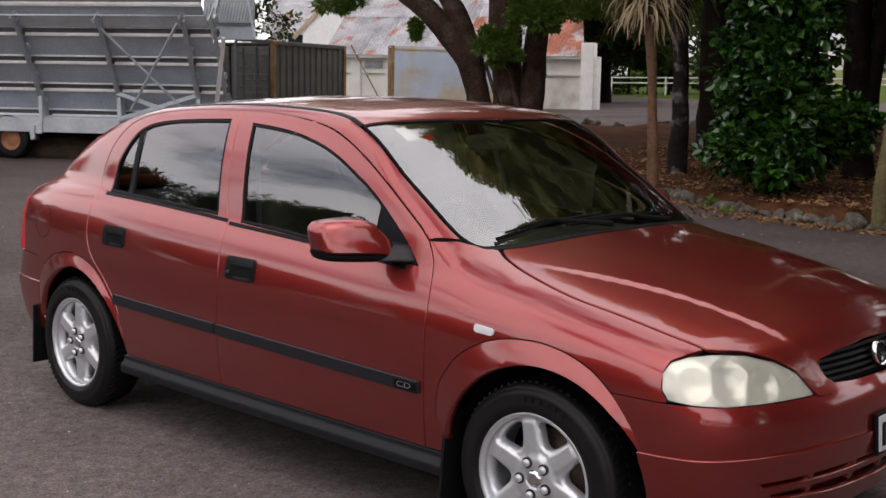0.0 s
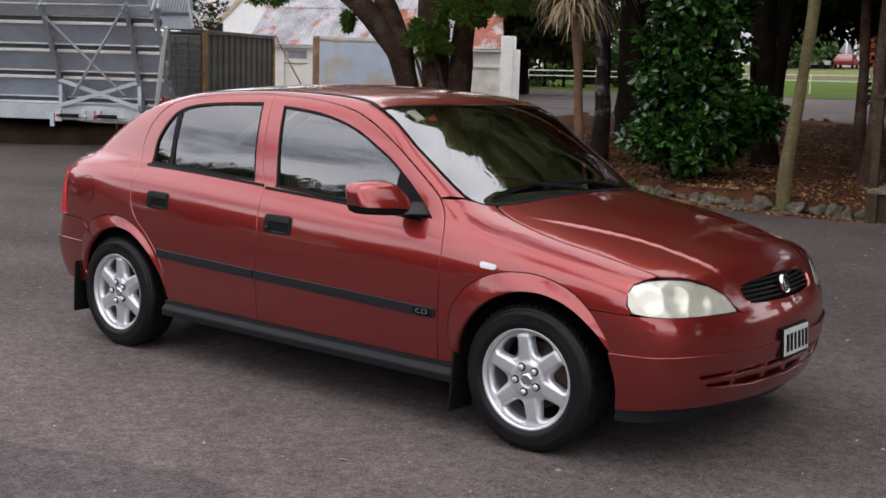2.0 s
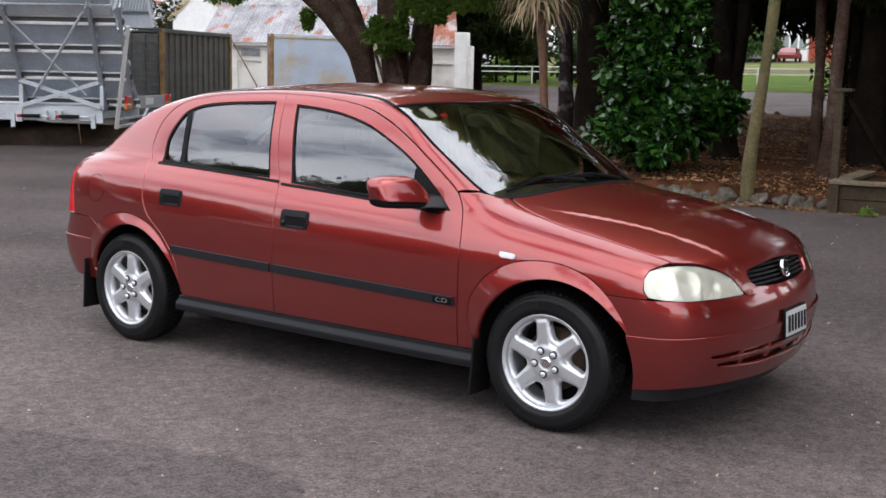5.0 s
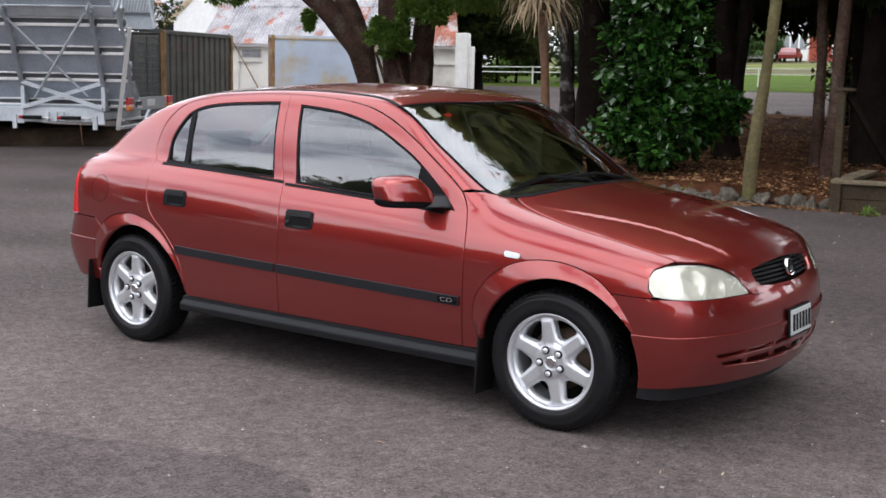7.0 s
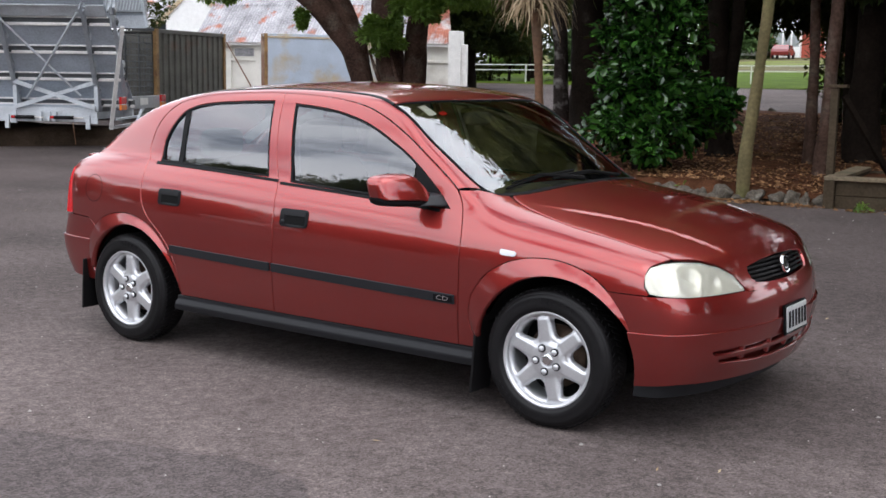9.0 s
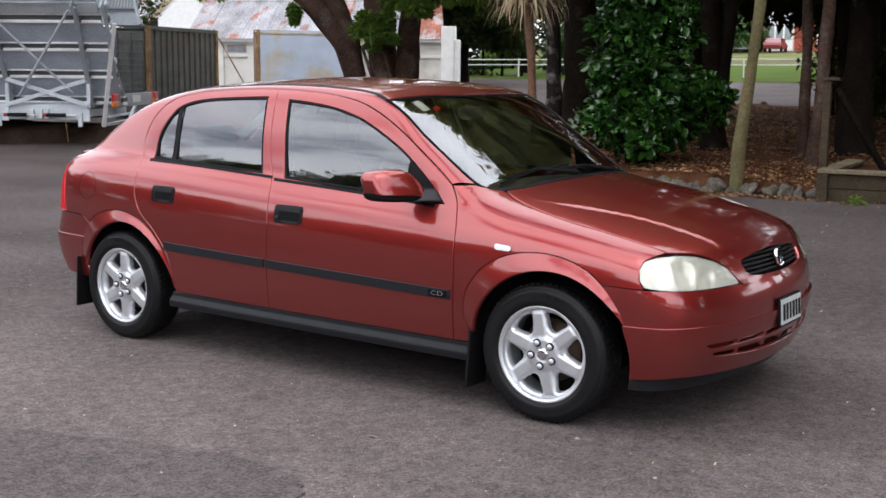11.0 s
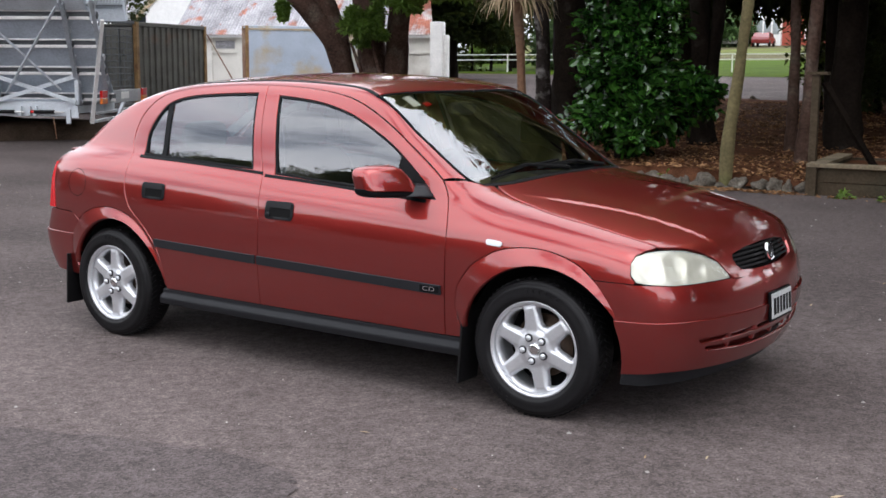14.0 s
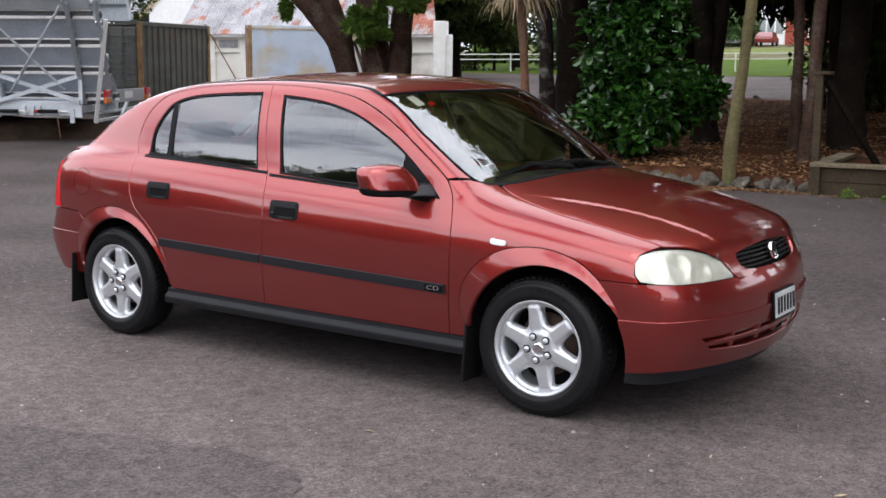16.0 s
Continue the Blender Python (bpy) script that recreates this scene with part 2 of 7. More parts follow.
M = {
    "galv": material("galvanised_steel", (0.52, 0.55, 0.58), 0.45, 0.25, 0.18, 3, 40, 0.01),
    "galv_mid": material("weathered_galvanised_rib", (0.40, 0.43, 0.465), 0.45, 0.25, 0.18, 3, 40, 0.01),
    "galv_dull": material("dull_galvanised_sheet", (0.36, 0.38, 0.40), 0.5, 0.2, 0.25, 2, 30, 0.01),
    "plank": material("weathered_aluminium", (0.42, 0.465, 0.52), 0.5, 0.2, 0.2, 2, 30, 0.01),
    "plank_lip": material("bright_aluminium_lip", (0.74, 0.72, 0.70), 0.4, 0.2, 0.15, 3, 30),
    "rubber": material("tyre_rubber", (0.0065, 0.0062, 0.0068), 0.5, 0, 0.3, 20, 120, 0.01, spec=0.22),
    "rust": material("rusty_steel", (0.16, 0.075, 0.035), 0.8, 0.1, 0.4, 5, 50, 0.03, (0.30, 0.24, 0.17), 2.0),
    "ochre": material("rusty_ochre_paint", (0.24, 0.14, 0.055), 0.8, 0.0, 0.4, 5, 50, 0.03, (0.12, 0.05, 0.025), 3.0),
    "tan": material("faded_tan_paint", (0.42, 0.34, 0.22), 0.7, 0, 0.25, 3, 30, 0.02, (0.24, 0.12, 0.06), 2.0),
    "soil": material("dark_soil", (0.035, 0.024, 0.017), 0.95, 0, 0.5, 3, 40, 0.1, (0.06, 0.042, 0.03), 1.0, spec=0.08),
    "fence": material("dull_cream_paint", (0.60, 0.61, 0.54), 0.7, 0, 0.2, 2, 20),
    # Dark steel, and the strips that stand for shade between the boards.
    "gap": material("dark_steel_and_row_shade", (0.10, 0.105, 0.11), 0.7, 0.2, 0.2),
    "cap_board": material("pale_capping_timber", (0.17, 0.135, 0.09), 0.85, 0, 0.35, 4, 30, 0.05, (0.10, 0.085, 0.055), 2.0, spec=0.15),
    "hubrust": material("orange_wheel_paint", (0.27, 0.11, 0.05), 0.6, 0, 0.3, 8, 60),
    "cont_dark": material("grey_green_container_paint", (0.085, 0.081, 0.068), 0.6, 0.1, 0.4, 2, 30, 0.02, (0.12, 0.06, 0.035), 1.4, (0.58, 0.75)),
    "cont_blue": material("faded_blue_container_paint", (0.40, 0.46, 0.54), 0.6, 0.0, 0.15, 1.2, 30, 0.01, (0.42, 0.35, 0.24), 0.9, (0.48, 0.62)),
    "white_wall": material("dirty_white_plaster", (0.70, 0.68, 0.62), 0.8, 0, 0.15, 1.5, 30, 0.02, (0.30, 0.25, 0.18), 0.8, (0.55, 0.8)),
    "buttress": material("rough_whitewash", (0.72, 0.71, 0.68), 0.85, 0, 0.18, 2.5, 30, 0.03, (0.45, 0.43, 0.38), 1.6, (0.55, 0.75)),
    "roof_iron": material("weathered_roof_iron", (0.33, 0.325, 0.34), 0.6, 0.15, 0.4, 1.6, 14, 0.0, (0.33, 0.13, 0.085), 1.7, (0.60, 0.70)),
    "roof_rust": material("red_rusted_roof_iron", (0.30, 0.10, 0.06), 0.8, 0.0, 0.4, 1.6, 14, 0.0, (0.42, 0.38, 0.37), 1.5, (0.48, 0.60)),
    "mulch": material("bark_mulch", (0.074, 0.031, 0.016), 0.95, 0, 0.5, 3, 45, 0.12, (0.058, 0.027, 0.015), 0.6, (0.4, 0.7), spec=0.02),
    "litter": leaf_material("dry_leaves", (0.34, 0.19, 0.09), (0.09, 0.042, 0.02), 0.8, 0.15),
    "stone": material("lichened_stone", (0.095, 0.082, 0.066), 0.9, 0, 0.5, 6, 40, 0.10, (0.15, 0.138, 0.115), 6.0, (0.54, 0.66), spec=0.12),
    "verge": material("dry_pale_verge", (0.105, 0.096, 0.050), 0.9, 0, 0.3, 0.4, 12, 0.03, (0.13, 0.16, 0.04), 0.12, (0.45, 0.6), spec=0.05),
    "grass": material("lawn_grass", (0.050, 0.088, 0.005), 0.9, 0, 0.35, 0.6, 12, 0.05, (0.074, 0.096, 0.011), 0.15, spec=0.05),
    "bark": material("brown_bark", (0.060, 0.035, 0.026), 0.95, 0, 0.5, 3, 22, 0.15, (0.11, 0.088, 0.070), 2.6, spec=0.1),
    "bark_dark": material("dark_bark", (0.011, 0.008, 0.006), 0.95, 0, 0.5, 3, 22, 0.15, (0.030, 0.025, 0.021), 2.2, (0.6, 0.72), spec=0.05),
    "bark_lichen": material("lichened_dark_bark", (0.022, 0.017, 0.015), 0.95, 0, 0.5, 3, 22, 0.15, (0.16, 0.15, 0.14), 3.0, (0.55, 0.66), spec=0.08),
    "bark_palm": material("palm_bark", (0.13, 0.07, 0.042), 0.9, 0, 0.35, 3, 18, 0.12, (0.11, 0.085, 0.065), 1.2, spec=0.15),
    "bark_pale": material("mossy_pale_bark", (0.115, 0.095, 0.046), 0.9, 0, 0.35, 4, 25, 0.08, (0.075, 0.078, 0.03), 1.5, spec=0.15),
    "timber": material("weathered_timber", (0.052, 0.038, 0.024), 0.85, 0, 0.35, 4, 30, 0.05, (0.036, 0.031, 0.02), 2.0, spec=0.12),
    "leaf_bush": leaf_material("glossy_bush_leaves", (0.006, 0.029, 0.004), (0.034, 0.098, 0.013), 0.22, 0.6),
    "leaf_tree": leaf_material("tree_leaves", (0.06, 0.125, 0.02), (0.16, 0.26, 0.05), 0.5, 0.3, (0.16, 0.24, 0.03)),
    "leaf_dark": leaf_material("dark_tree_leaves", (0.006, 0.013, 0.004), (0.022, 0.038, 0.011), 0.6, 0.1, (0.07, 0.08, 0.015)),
    # Paler copy of leaf_dark: light on high crowns put into its colour.
    "leaf_canopy_lit": leaf_material("canopy_leaves_lit_copy", (0.078, 0.10, 0.03), (0.175, 0.20, 0.078), 0.6, 0.1, (0.40, 0.40, 0.15)),
    "leaf_dead": leaf_material("dead_palm_fronds", (0.23, 0.16, 0.09), (0.36, 0.28, 0.18), 0.8),
    "leaf_far": leaf_material("far_hedge_leaves", (0.03, 0.07, 0.02), (0.10, 0.17, 0.05), 0.6),
    "brick_red": material("red_brick_wall", (0.33, 0.075, 0.045), 0.85, 0, 0.2, 1, 8),
    "paint_white": material("white_paint", (0.78, 0.78, 0.76), 0.6, 0, 0.08),
    "pale_glass": material("curtained_window_glass", (0.30, 0.33, 0.33), 0.15, 0, 0.2, 3, 10),
    "far_glass": material("dark_window_glass", (0.03, 0.035, 0.04), 0.1, 0, 0.1),
    "red_lamp": material("red_lamp_plastic", (0.50, 0.012, 0.012), 0.2, 0, 0.1, coat=0.5),
    "amber": material("amber_lamp_plastic", (0.65, 0.16, 0.02), 0.2, 0, 0.1, coat=0.5),
}


def asphalt_material(name, colour, vary):
    """Worn asphalt: bound aggregate, pale chips, oil stains and a broad paler area."""
    mt = material(name, colour, 0.82, 0, vary, 0.55, 150, 0.0, tuple(c * 0.72 for c in colour), 0.35, (0.42, 0.72), spec=0.08)
    n, l = mt.node_tree.nodes, mt.node_tree.links
    bsdf = n["Principled BSDF"]
    co = n.new("ShaderNodeTexCoord")
    stones = n.new("ShaderNodeTexVoronoi")
    stones.inputs["Scale"].default_value = 120.0
    l.new(co.outputs["Object"], stones.inputs["Vector"])
    ramp = n.new("ShaderNodeValToRGB")
    ramp.color_ramp.elements[0].color, ramp.color_ramp.elements[1].color = (0.40, 0.40, 0.40, 1), (1.7, 1.66, 1.66, 1)
    l.new(stones.outputs["Color"], ramp.inputs["Fac"])
    mottle, mramp = n.new("ShaderNodeTexNoise"), n.new("ShaderNodeValToRGB")
    mottle.inputs["Scale"].default_value, mottle.inputs["Detail"].default_value, mottle.inputs["Roughness"].default_value = 16.0, 9.0, 0.75
    mramp.color_ramp.elements[0].position, mramp.color_ramp.elements[1].position = 0.33, 0.68
    mramp.color_ramp.elements[0].color, mramp.color_ramp.elements[1].color = (0.55, 0.54, 0.53, 1), (1.5, 1.48, 1.47, 1)
    l.new(co.outputs["Object"], mottle.inputs["Vector"])
    l.new(mottle.outputs["Fac"], mramp.inputs["Fac"])
    source = bsdf.inputs["Base Color"].links[0].from_socket
    for tex in (ramp, mramp):
        mul = n.new("ShaderNodeMix")
        mul.data_type, mul.blend_type = "RGBA", "MULTIPLY"
        mul.inputs["Factor"].default_value = 0.75
        l.new(source, mul.inputs["A"])
        l.new(tex.outputs["Color"], mul.inputs["B"])
        source = mul.outputs["Result"]
    l.new(source, bsdf.inputs["Base Color"])
    # Paler round one point of the yard and darker further out, with a ragged edge.
    geo, away, ragged, tone_range = n.new("ShaderNodeNewGeometry"), n.new("ShaderNodeVectorMath"), n.new("ShaderNodeTexNoise"), n.new("ShaderNodeMapRange")
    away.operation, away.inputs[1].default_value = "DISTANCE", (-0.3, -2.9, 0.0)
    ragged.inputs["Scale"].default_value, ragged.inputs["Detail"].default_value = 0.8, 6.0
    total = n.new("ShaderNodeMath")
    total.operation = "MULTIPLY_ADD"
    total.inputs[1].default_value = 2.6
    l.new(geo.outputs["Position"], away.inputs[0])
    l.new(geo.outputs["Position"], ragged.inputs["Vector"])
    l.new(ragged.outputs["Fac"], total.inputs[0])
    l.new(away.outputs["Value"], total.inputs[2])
    tone_range.inputs["From Min"].default_value, tone_range.inputs["From Max"].default_value = 2.7, 5.4
    tone_range.inputs["To Min"].default_value, tone_range.inputs["To Max"].default_value = 1.18, 0.74
    l.new(total.outputs[0], tone_range.inputs["Value"])
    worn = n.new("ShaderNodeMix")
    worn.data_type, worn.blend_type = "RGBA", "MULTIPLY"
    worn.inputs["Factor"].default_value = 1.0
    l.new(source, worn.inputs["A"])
    l.new(tone_range.outputs["Result"], worn.inputs["B"])
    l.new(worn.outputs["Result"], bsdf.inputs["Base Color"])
    b = n.new("ShaderNodeBump")
    b.inputs["Strength"].default_value, b.inputs["Distance"].default_value = 0.8, 0.004
    l.new(stones.outputs["Distance"], b.inputs["Height"])
    l.new(b.outputs["Normal"], bsdf.inputs["Normal"])
    return mt


vary_by_object(M["roof_iron"], 0.16)
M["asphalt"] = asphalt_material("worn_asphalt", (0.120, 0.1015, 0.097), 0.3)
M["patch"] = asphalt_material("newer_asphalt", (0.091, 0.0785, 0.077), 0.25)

# ---- ground ----
def rise(x, y):
    """Height of the ground: almost level round the car, then a slow climb to the lawn and the houses."""
    if y < 8:
        near = [max(0.0, min(1.0, q)) for q in ((6.0 - abs(x)) / 3.5, (5.0 - abs(y)) / 3.0, (x + 1.3) / 2.6)]
        return (0.011 + 0.0155 * near[2]) * near[0] ** 2 * (3 - 2 * near[0]) * near[1] ** 2 * (3 - 2 * near[1])
    return min(0.03 * (y - 8) if y < 43 else 1.05 + 0.028 * (y - 43) + 0.012 * max(0.0, y - 70), 5.0)


def sheet(name, xs, ys, lift, mat, label, category, inside=None, bumpy=0.0):
    xs, ys = list(xs), list(ys)
    verts = [(x, y, rise(x, y) + lift + bumpy * noise.noise(Vector((x * 0.9, y * 0.9, 0)))) for y in ys for x in xs]
    w, faces = len(xs), []
    for j in range(len(ys) - 1):
        for i in range(w - 1):
            cx, cy = (xs[i] + xs[i + 1]) / 2, (ys[j] + ys[j + 1]) / 2
            if inside is None or inside(cx, cy):
                faces.append((j * w + i, j * w + i + 1, (j + 1) * w + i + 1, (j + 1) * w + i))
    ob = mesh_part(name, verts, faces, mat, smooth=True)
    return tagged(ob, label, category, kind="structure")


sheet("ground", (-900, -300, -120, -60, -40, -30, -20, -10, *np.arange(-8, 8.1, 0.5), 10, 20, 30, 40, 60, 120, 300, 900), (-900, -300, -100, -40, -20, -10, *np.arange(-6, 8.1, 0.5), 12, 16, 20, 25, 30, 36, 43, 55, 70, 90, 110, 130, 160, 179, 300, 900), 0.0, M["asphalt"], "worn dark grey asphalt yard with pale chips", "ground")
sheet("lawn", np.linspace(-300, 260, 30), (43.5, 46, 50, 55, 60, 65, 70, 73), 0.02, M["grass"], "bright green mown lawn beyond the drive", "lawn")
sheet("verge", np.linspace(-300, 260, 30), (73, 80, 90, 100, 110, 120, 135), 0.02, M["verge"], "pale dry verge in front of the far houses", "verge")

patch_bm = bmesh.new()
random.seed(4)
edge = [(-6.0, -2.75), (-4.0, -2.62), (-2.2, -2.45), (-0.4, -2.15), (0.1, -1.99), (0.64, -1.87), (0.95, -1.9), (1.10, -2.05), (1.30, -2.5), (1.5, -3.4), (1.6, -5.0), (-6.0, -5.0)]
edge = [(x + random.uniform(-0.02, 0.02), y + random.uniform(-0.02, 0.02)) for x, y, in (q[:2] for q in smooth_path([(x, y, 0) for x, y in edge], 5))]
patch_bm.faces.new([patch_bm.verts.new((x, y, 0.0)) for x, y in edge])
for k in np.arange(-6.0, 2.1, 0.5):
    bmesh.ops.bisect_plane(patch_bm, geom=patch_bm.verts[:] + patch_bm.edges[:] + patch_bm.faces[:], plane_co=(k, 0, 0), plane_no=(1, 0, 0))
    bmesh.ops.bisect_plane(patch_bm, geom=patch_bm.verts[:] + patch_bm.edges[:] + patch_bm.faces[:], plane_co=(0, k, 0), plane_no=(0, 1, 0))
bmesh.ops.triangulate(patch_bm, faces=patch_bm.faces[:])
for v in patch_bm.verts:
    v.co.z = rise(v.co.x, v.co.y) + 0.005
tagged(part("asphalt_patch", patch_bm, M["patch"]), "newer, darker asphalt patch in the yard", "asphalt patch", kind="structure")

# Pale stones and dry leaves lying loose on the asphalt.
random.seed(11)
chips_v, chips_f = [], []
for _ in range(2600):
    x, y, s = random.uniform(-9, 5), random.uniform(-3.2, 8.2), random.uniform(0.002, 0.006) * (2.6 if random.random() < 0.08 else 1)
    if abs(y) < 0.85 and abs(x) < 2.1:
        continue
    a, k = random.uniform(0, 6.3), len(chips_v)
    for q in range(4):
        chips_v.append((x + s * math.cos(a + q * 1.57) * random.uniform(0.6, 1.2), y + s * math.sin(a + q * 1.57), 0.002 + rise(x, y)))
    chips_v.append((x, y, s * 0.6 + 0.003 + rise(x, y)))
    chips_f += [(k + q, k + (q + 1) % 4, k + 4) for q in range(4)]
tagged(mesh_part("loose_chips", chips_v, chips_f, material("pale_chips", (0.30, 0.28, 0.26), 0.8, rand=0.4)), "pale stone chips scattered on the asphalt", "stone chips", kind="stuff")


# Dry leaves and twigs that have blown over the yard.
random.seed(23)
bits_v, bits_f = [], []
for _ in range(420):
    x, y = random.uniform(-8, 5.5), random.uniform(-3.6, 8.0)
    if random.random() > 0.25 + 0.5 * max(0.0, (y + 1) / 9) + 0.25 * (x > 1.5) or (abs(y) < 0.9 and abs(x) < 2.1):
        continue
    s, a, k, z = random.uniform(0.010, 0.026), random.uniform(0, 6.3), len(bits_v), rise(x, y) + 0.004
    dx, dy = s * math.cos(a), s * math.sin(a)
    bits_v += [(x - dx, y - dy, z), (x + dy * 0.35, y - dx * 0.35, z + 0.003), (x + dx, y + dy, z + random.uniform(0.002, 0.012)), (x - dy * 0.35, y + dx * 0.35, z + 0.006)]
    bits_f.append((k, k + 1, k + 2, k + 3))
tagged(mesh_part("fallen_bits", bits_v, bits_f, leaf_material("bleached_leaf_bits", (0.42, 0.34, 0.22), (0.22, 0.13, 0.07), 0.8, 0.15)), "dry leaf bits blown over the asphalt", "leaf litter", kind="stuff")


# ---- garden bed with stone edging ----
BED = [(0.4, 8.75), (-0.6, 8.72), (-1.5, 8.72), (-2.3, 8.78), (-3.4, 9.15), (-4.4, 9.6), (-5.3, 10.2), (-7.0, 11.6), (-10.0, 14.0), (-13.0, 17.0), (-15.5, 20.5), (-14.6, 21.4), (-12.4, 22.4), (-7.2, 25.4), (2.0, 29.5), (14.0, 30.0), (14.0, 9.0), (4.0, 8.8)]


def in_bed(x, y):
    odd = False
    for (ax, ay), (bx, by) in zip(BED, BED[1:] + BED[:1]):
        if (ay > y) != (by > y) and x < ax + (y - ay) * (bx - ax) / (by - ay):
            odd = not odd
    return odd


bed_bm = bmesh.new()
bed_bm.faces.new([bed_bm.verts.new((x, y, 0)) for x, y in BED])
bmesh.ops.triangulate(bed_bm, faces=bed_bm.faces[:])
for k in range(-16, 15):
    bmesh.ops.bisect_plane(bed_bm, geom=bed_bm.verts[:] + bed_bm.edges[:] + bed_bm.faces[:], plane_co=(k, 0, 0), plane_no=(1, 0, 0))
for k in range(9, 31):
    bmesh.ops.bisect_plane(bed_bm, geom=bed_bm.verts[:] + bed_bm.edges[:] + bed_bm.faces[:], plane_co=(0, k, 0), plane_no=(0, 1, 0))
for v in bed_bm.verts:
    inner = 0.0 if v.is_boundary else 1.0
    v.co.z = rise(v.co.x, v.co.y) + 0.03 + inner * (0.13 + 0.09 * noise.noise(Vector((v.co.x * 0.7, v.co.y * 0.7, 3))))
tagged(part("garden_bed", bed_bm, M["mulch"], smooth=True), "raised brown garden bed covered in bark and fallen leaves", "garden bed", kind="structure")

random.seed(5)
lit_v, lit_f = [], []
for _ in range(19000):
    x, y = random.uniform(-9, 3), 8.3 + 14.5 * random.random() ** 1.5
    if not in_bed(x, y) and random.random() > (0.30 if y < 9.4 else 0.12 if y < 10.5 else 0.0):
        continue
    s, a, k = random.uniform(0.02, 0.05), random.uniform(0, 6.3), len(lit_v)
    z = rise(x, y) + (0.17 + 0.09 * noise.noise(Vector((x * 0.7, y * 0.7, 3))) if in_bed(x, y) else 0.006)
    dx, dy = s * math.cos(a), s * math.sin(a)
    lit_v += [(x - dx, y - dy, z), (x + dy * 0.5, y - dx * 0.5, z + random.uniform(0, 0.03)), (x + dx, y + dy, z + random.uniform(0, 0.02)), (x - dy * 0.5, y + dx * 0.5, z + random.uniform(0, 0.03))]
    lit_f.append((k, k + 1, k + 2, k + 3))
for ex, ey, _ in smooth_path([(x, y, 0) for x, y in BED[1:8]], 60):
    for _ in range(4):
        x, y, s, a, k = ex + random.gauss(0, 0.06), ey - 0.15 - abs(random.gauss(0, 0.10)), random.uniform(0.015, 0.035), random.uniform(0, 6.3), len(lit_v)
        z, dx, dy = rise(x, y) + 0.006, s * math.cos(a), s * math.sin(a)
        lit_v += [(x - dx, y - dy, z), (x + dy * 0.5, y - dx * 0.5, z + random.uniform(0, 0.02)), (x + dx, y + dy, z + random.uniform(0, 0.02)), (x - dy * 0.5, y + dx * 0.5, z + random.uniform(0, 0.02))]
        lit_f.append((k, k + 1, k + 2, k + 3))
tagged(mesh_part("leaf_litter", lit_v, lit_f, M["litter"]), "dry brown leaves scattered over the bed", "leaf litter", kind="stuff")


def stone(at, size, seed):
    bm = bmesh.new()
    bmesh.ops.create_icosphere(bm, subdivisions=3, radius=1.0)
    for v in bm.verts:
        f = 1 + 0.55 * noise.noise(v.co * 1.2 + Vector((seed * 7.1, 0, 0))) + 0.28 * noise.noise(v.co * 2.7 + Vector((0, seed * 3.3, 0))) + 0.1 * noise.noise(v.co * 6.0)
        v.co = Vector((v.co.x * size[0], v.co.y * size[1], max(v.co.z, -0.6) * size[2])) * f
    ob = part("edging_stone", bm, M["stone"], smooth=True)
    ob.matrix_world = pose(at[0], at[1], rise(*at[:2]) + size[2] * 0.35, 0, 0, random.uniform(0, 180))
    return tagged(ob, "rough grey lichened stone edging the garden bed", "stone", "stones edging the bed")


random.seed(9)
walkway = smooth_path([(x, y, 0) for x, y in BED[1:9]], 60)
last, count = None, 0
for x, y, _ in walkway:
    if last is None or math.dist((x, y), last) > gap:
        w = random.uniform(0.06, 0.14)
        gap = w * random.uniform(1.6, 2.4)
        stone((x + random.uniform(-0.05, 0.05), y + random.uniform(-0.05, 0.05)), (w, w * random.uniform(0.7, 1.0), random.uniform(0.05, 0.12)), count)
        last, count = (x, y), count + 1
last = None
for x, y, _ in smooth_path([(x, y, 0) for x, y in BED[10:14]], 60):
    if last is None or math.dist((x, y), last) > gap:
        w = random.uniform(0.12, 0.25)
        gap = w * random.uniform(1.8, 3.5)
        stone((x, y), (w, w * 0.8, random.uniform(0.1, 0.2)), count)
        last, count = (x, y), count + 1


# ---- timber planter and post ----
planter = thing("planter_box", pose(-0.46, 8.55, 0.0, 0, 0, 6), "weathered timber planter box with a flat capping board", "planter")
for k in range(2):
    part("board", boxes(((1.75, 0.03, 0.085 + k * 0.166), (3.4, 0.045, 0.158)), bevel=0.006), M["timber"], planter)
    part("board", boxes(((0.06, 1.0, 0.085 + k * 0.166), (0.045, 1.8, 0.158)), bevel=0.006), M["timber"], planter)
    part("board", boxes(((1.75, 1.95, 0.085 + k * 0.166), (3.4, 0.045, 0.158)), bevel=0.006), M["timber"], planter)
    part("board", boxes(((3.44, 1.0, 0.085 + k * 0.166), (0.045, 1.8, 0.158)), bevel=0.006), M["timber"], planter)
part("capping", boxes(((1.75, 0.05, 0.362), (3.65, 0.20, 0.045)), ((0.02, 1.0, 0.362), (0.20, 1.7, 0.045)), bevel=0.008), M["cap_board"], planter, "pale flat capping board")
part("corner_post", boxes(((-0.01, -0.02, 0.17), (0.12, 0.10, 0.335)), bevel=0.006), M["timber"], planter)
part("soil", boxes(((1.75, 1.0, 0.16), (3.3, 1.8, 0.28))), M["mulch"], planter, "dark soil filling")
post = thing("timber_post", pose(-0.57, 8.85, 0.02, 0, 0, 4), "square weathered timber post with a flat cap", "post")
part("shaft", boxes(((0, 0, 0.68), (0.085, 0.085, 1.36)), bevel=0.006), M["timber"], post)
part("cap", boxes(((0.02, 0, 1.385), (0.24, 0.14, 0.035)), bevel=0.006), M["timber"], post)
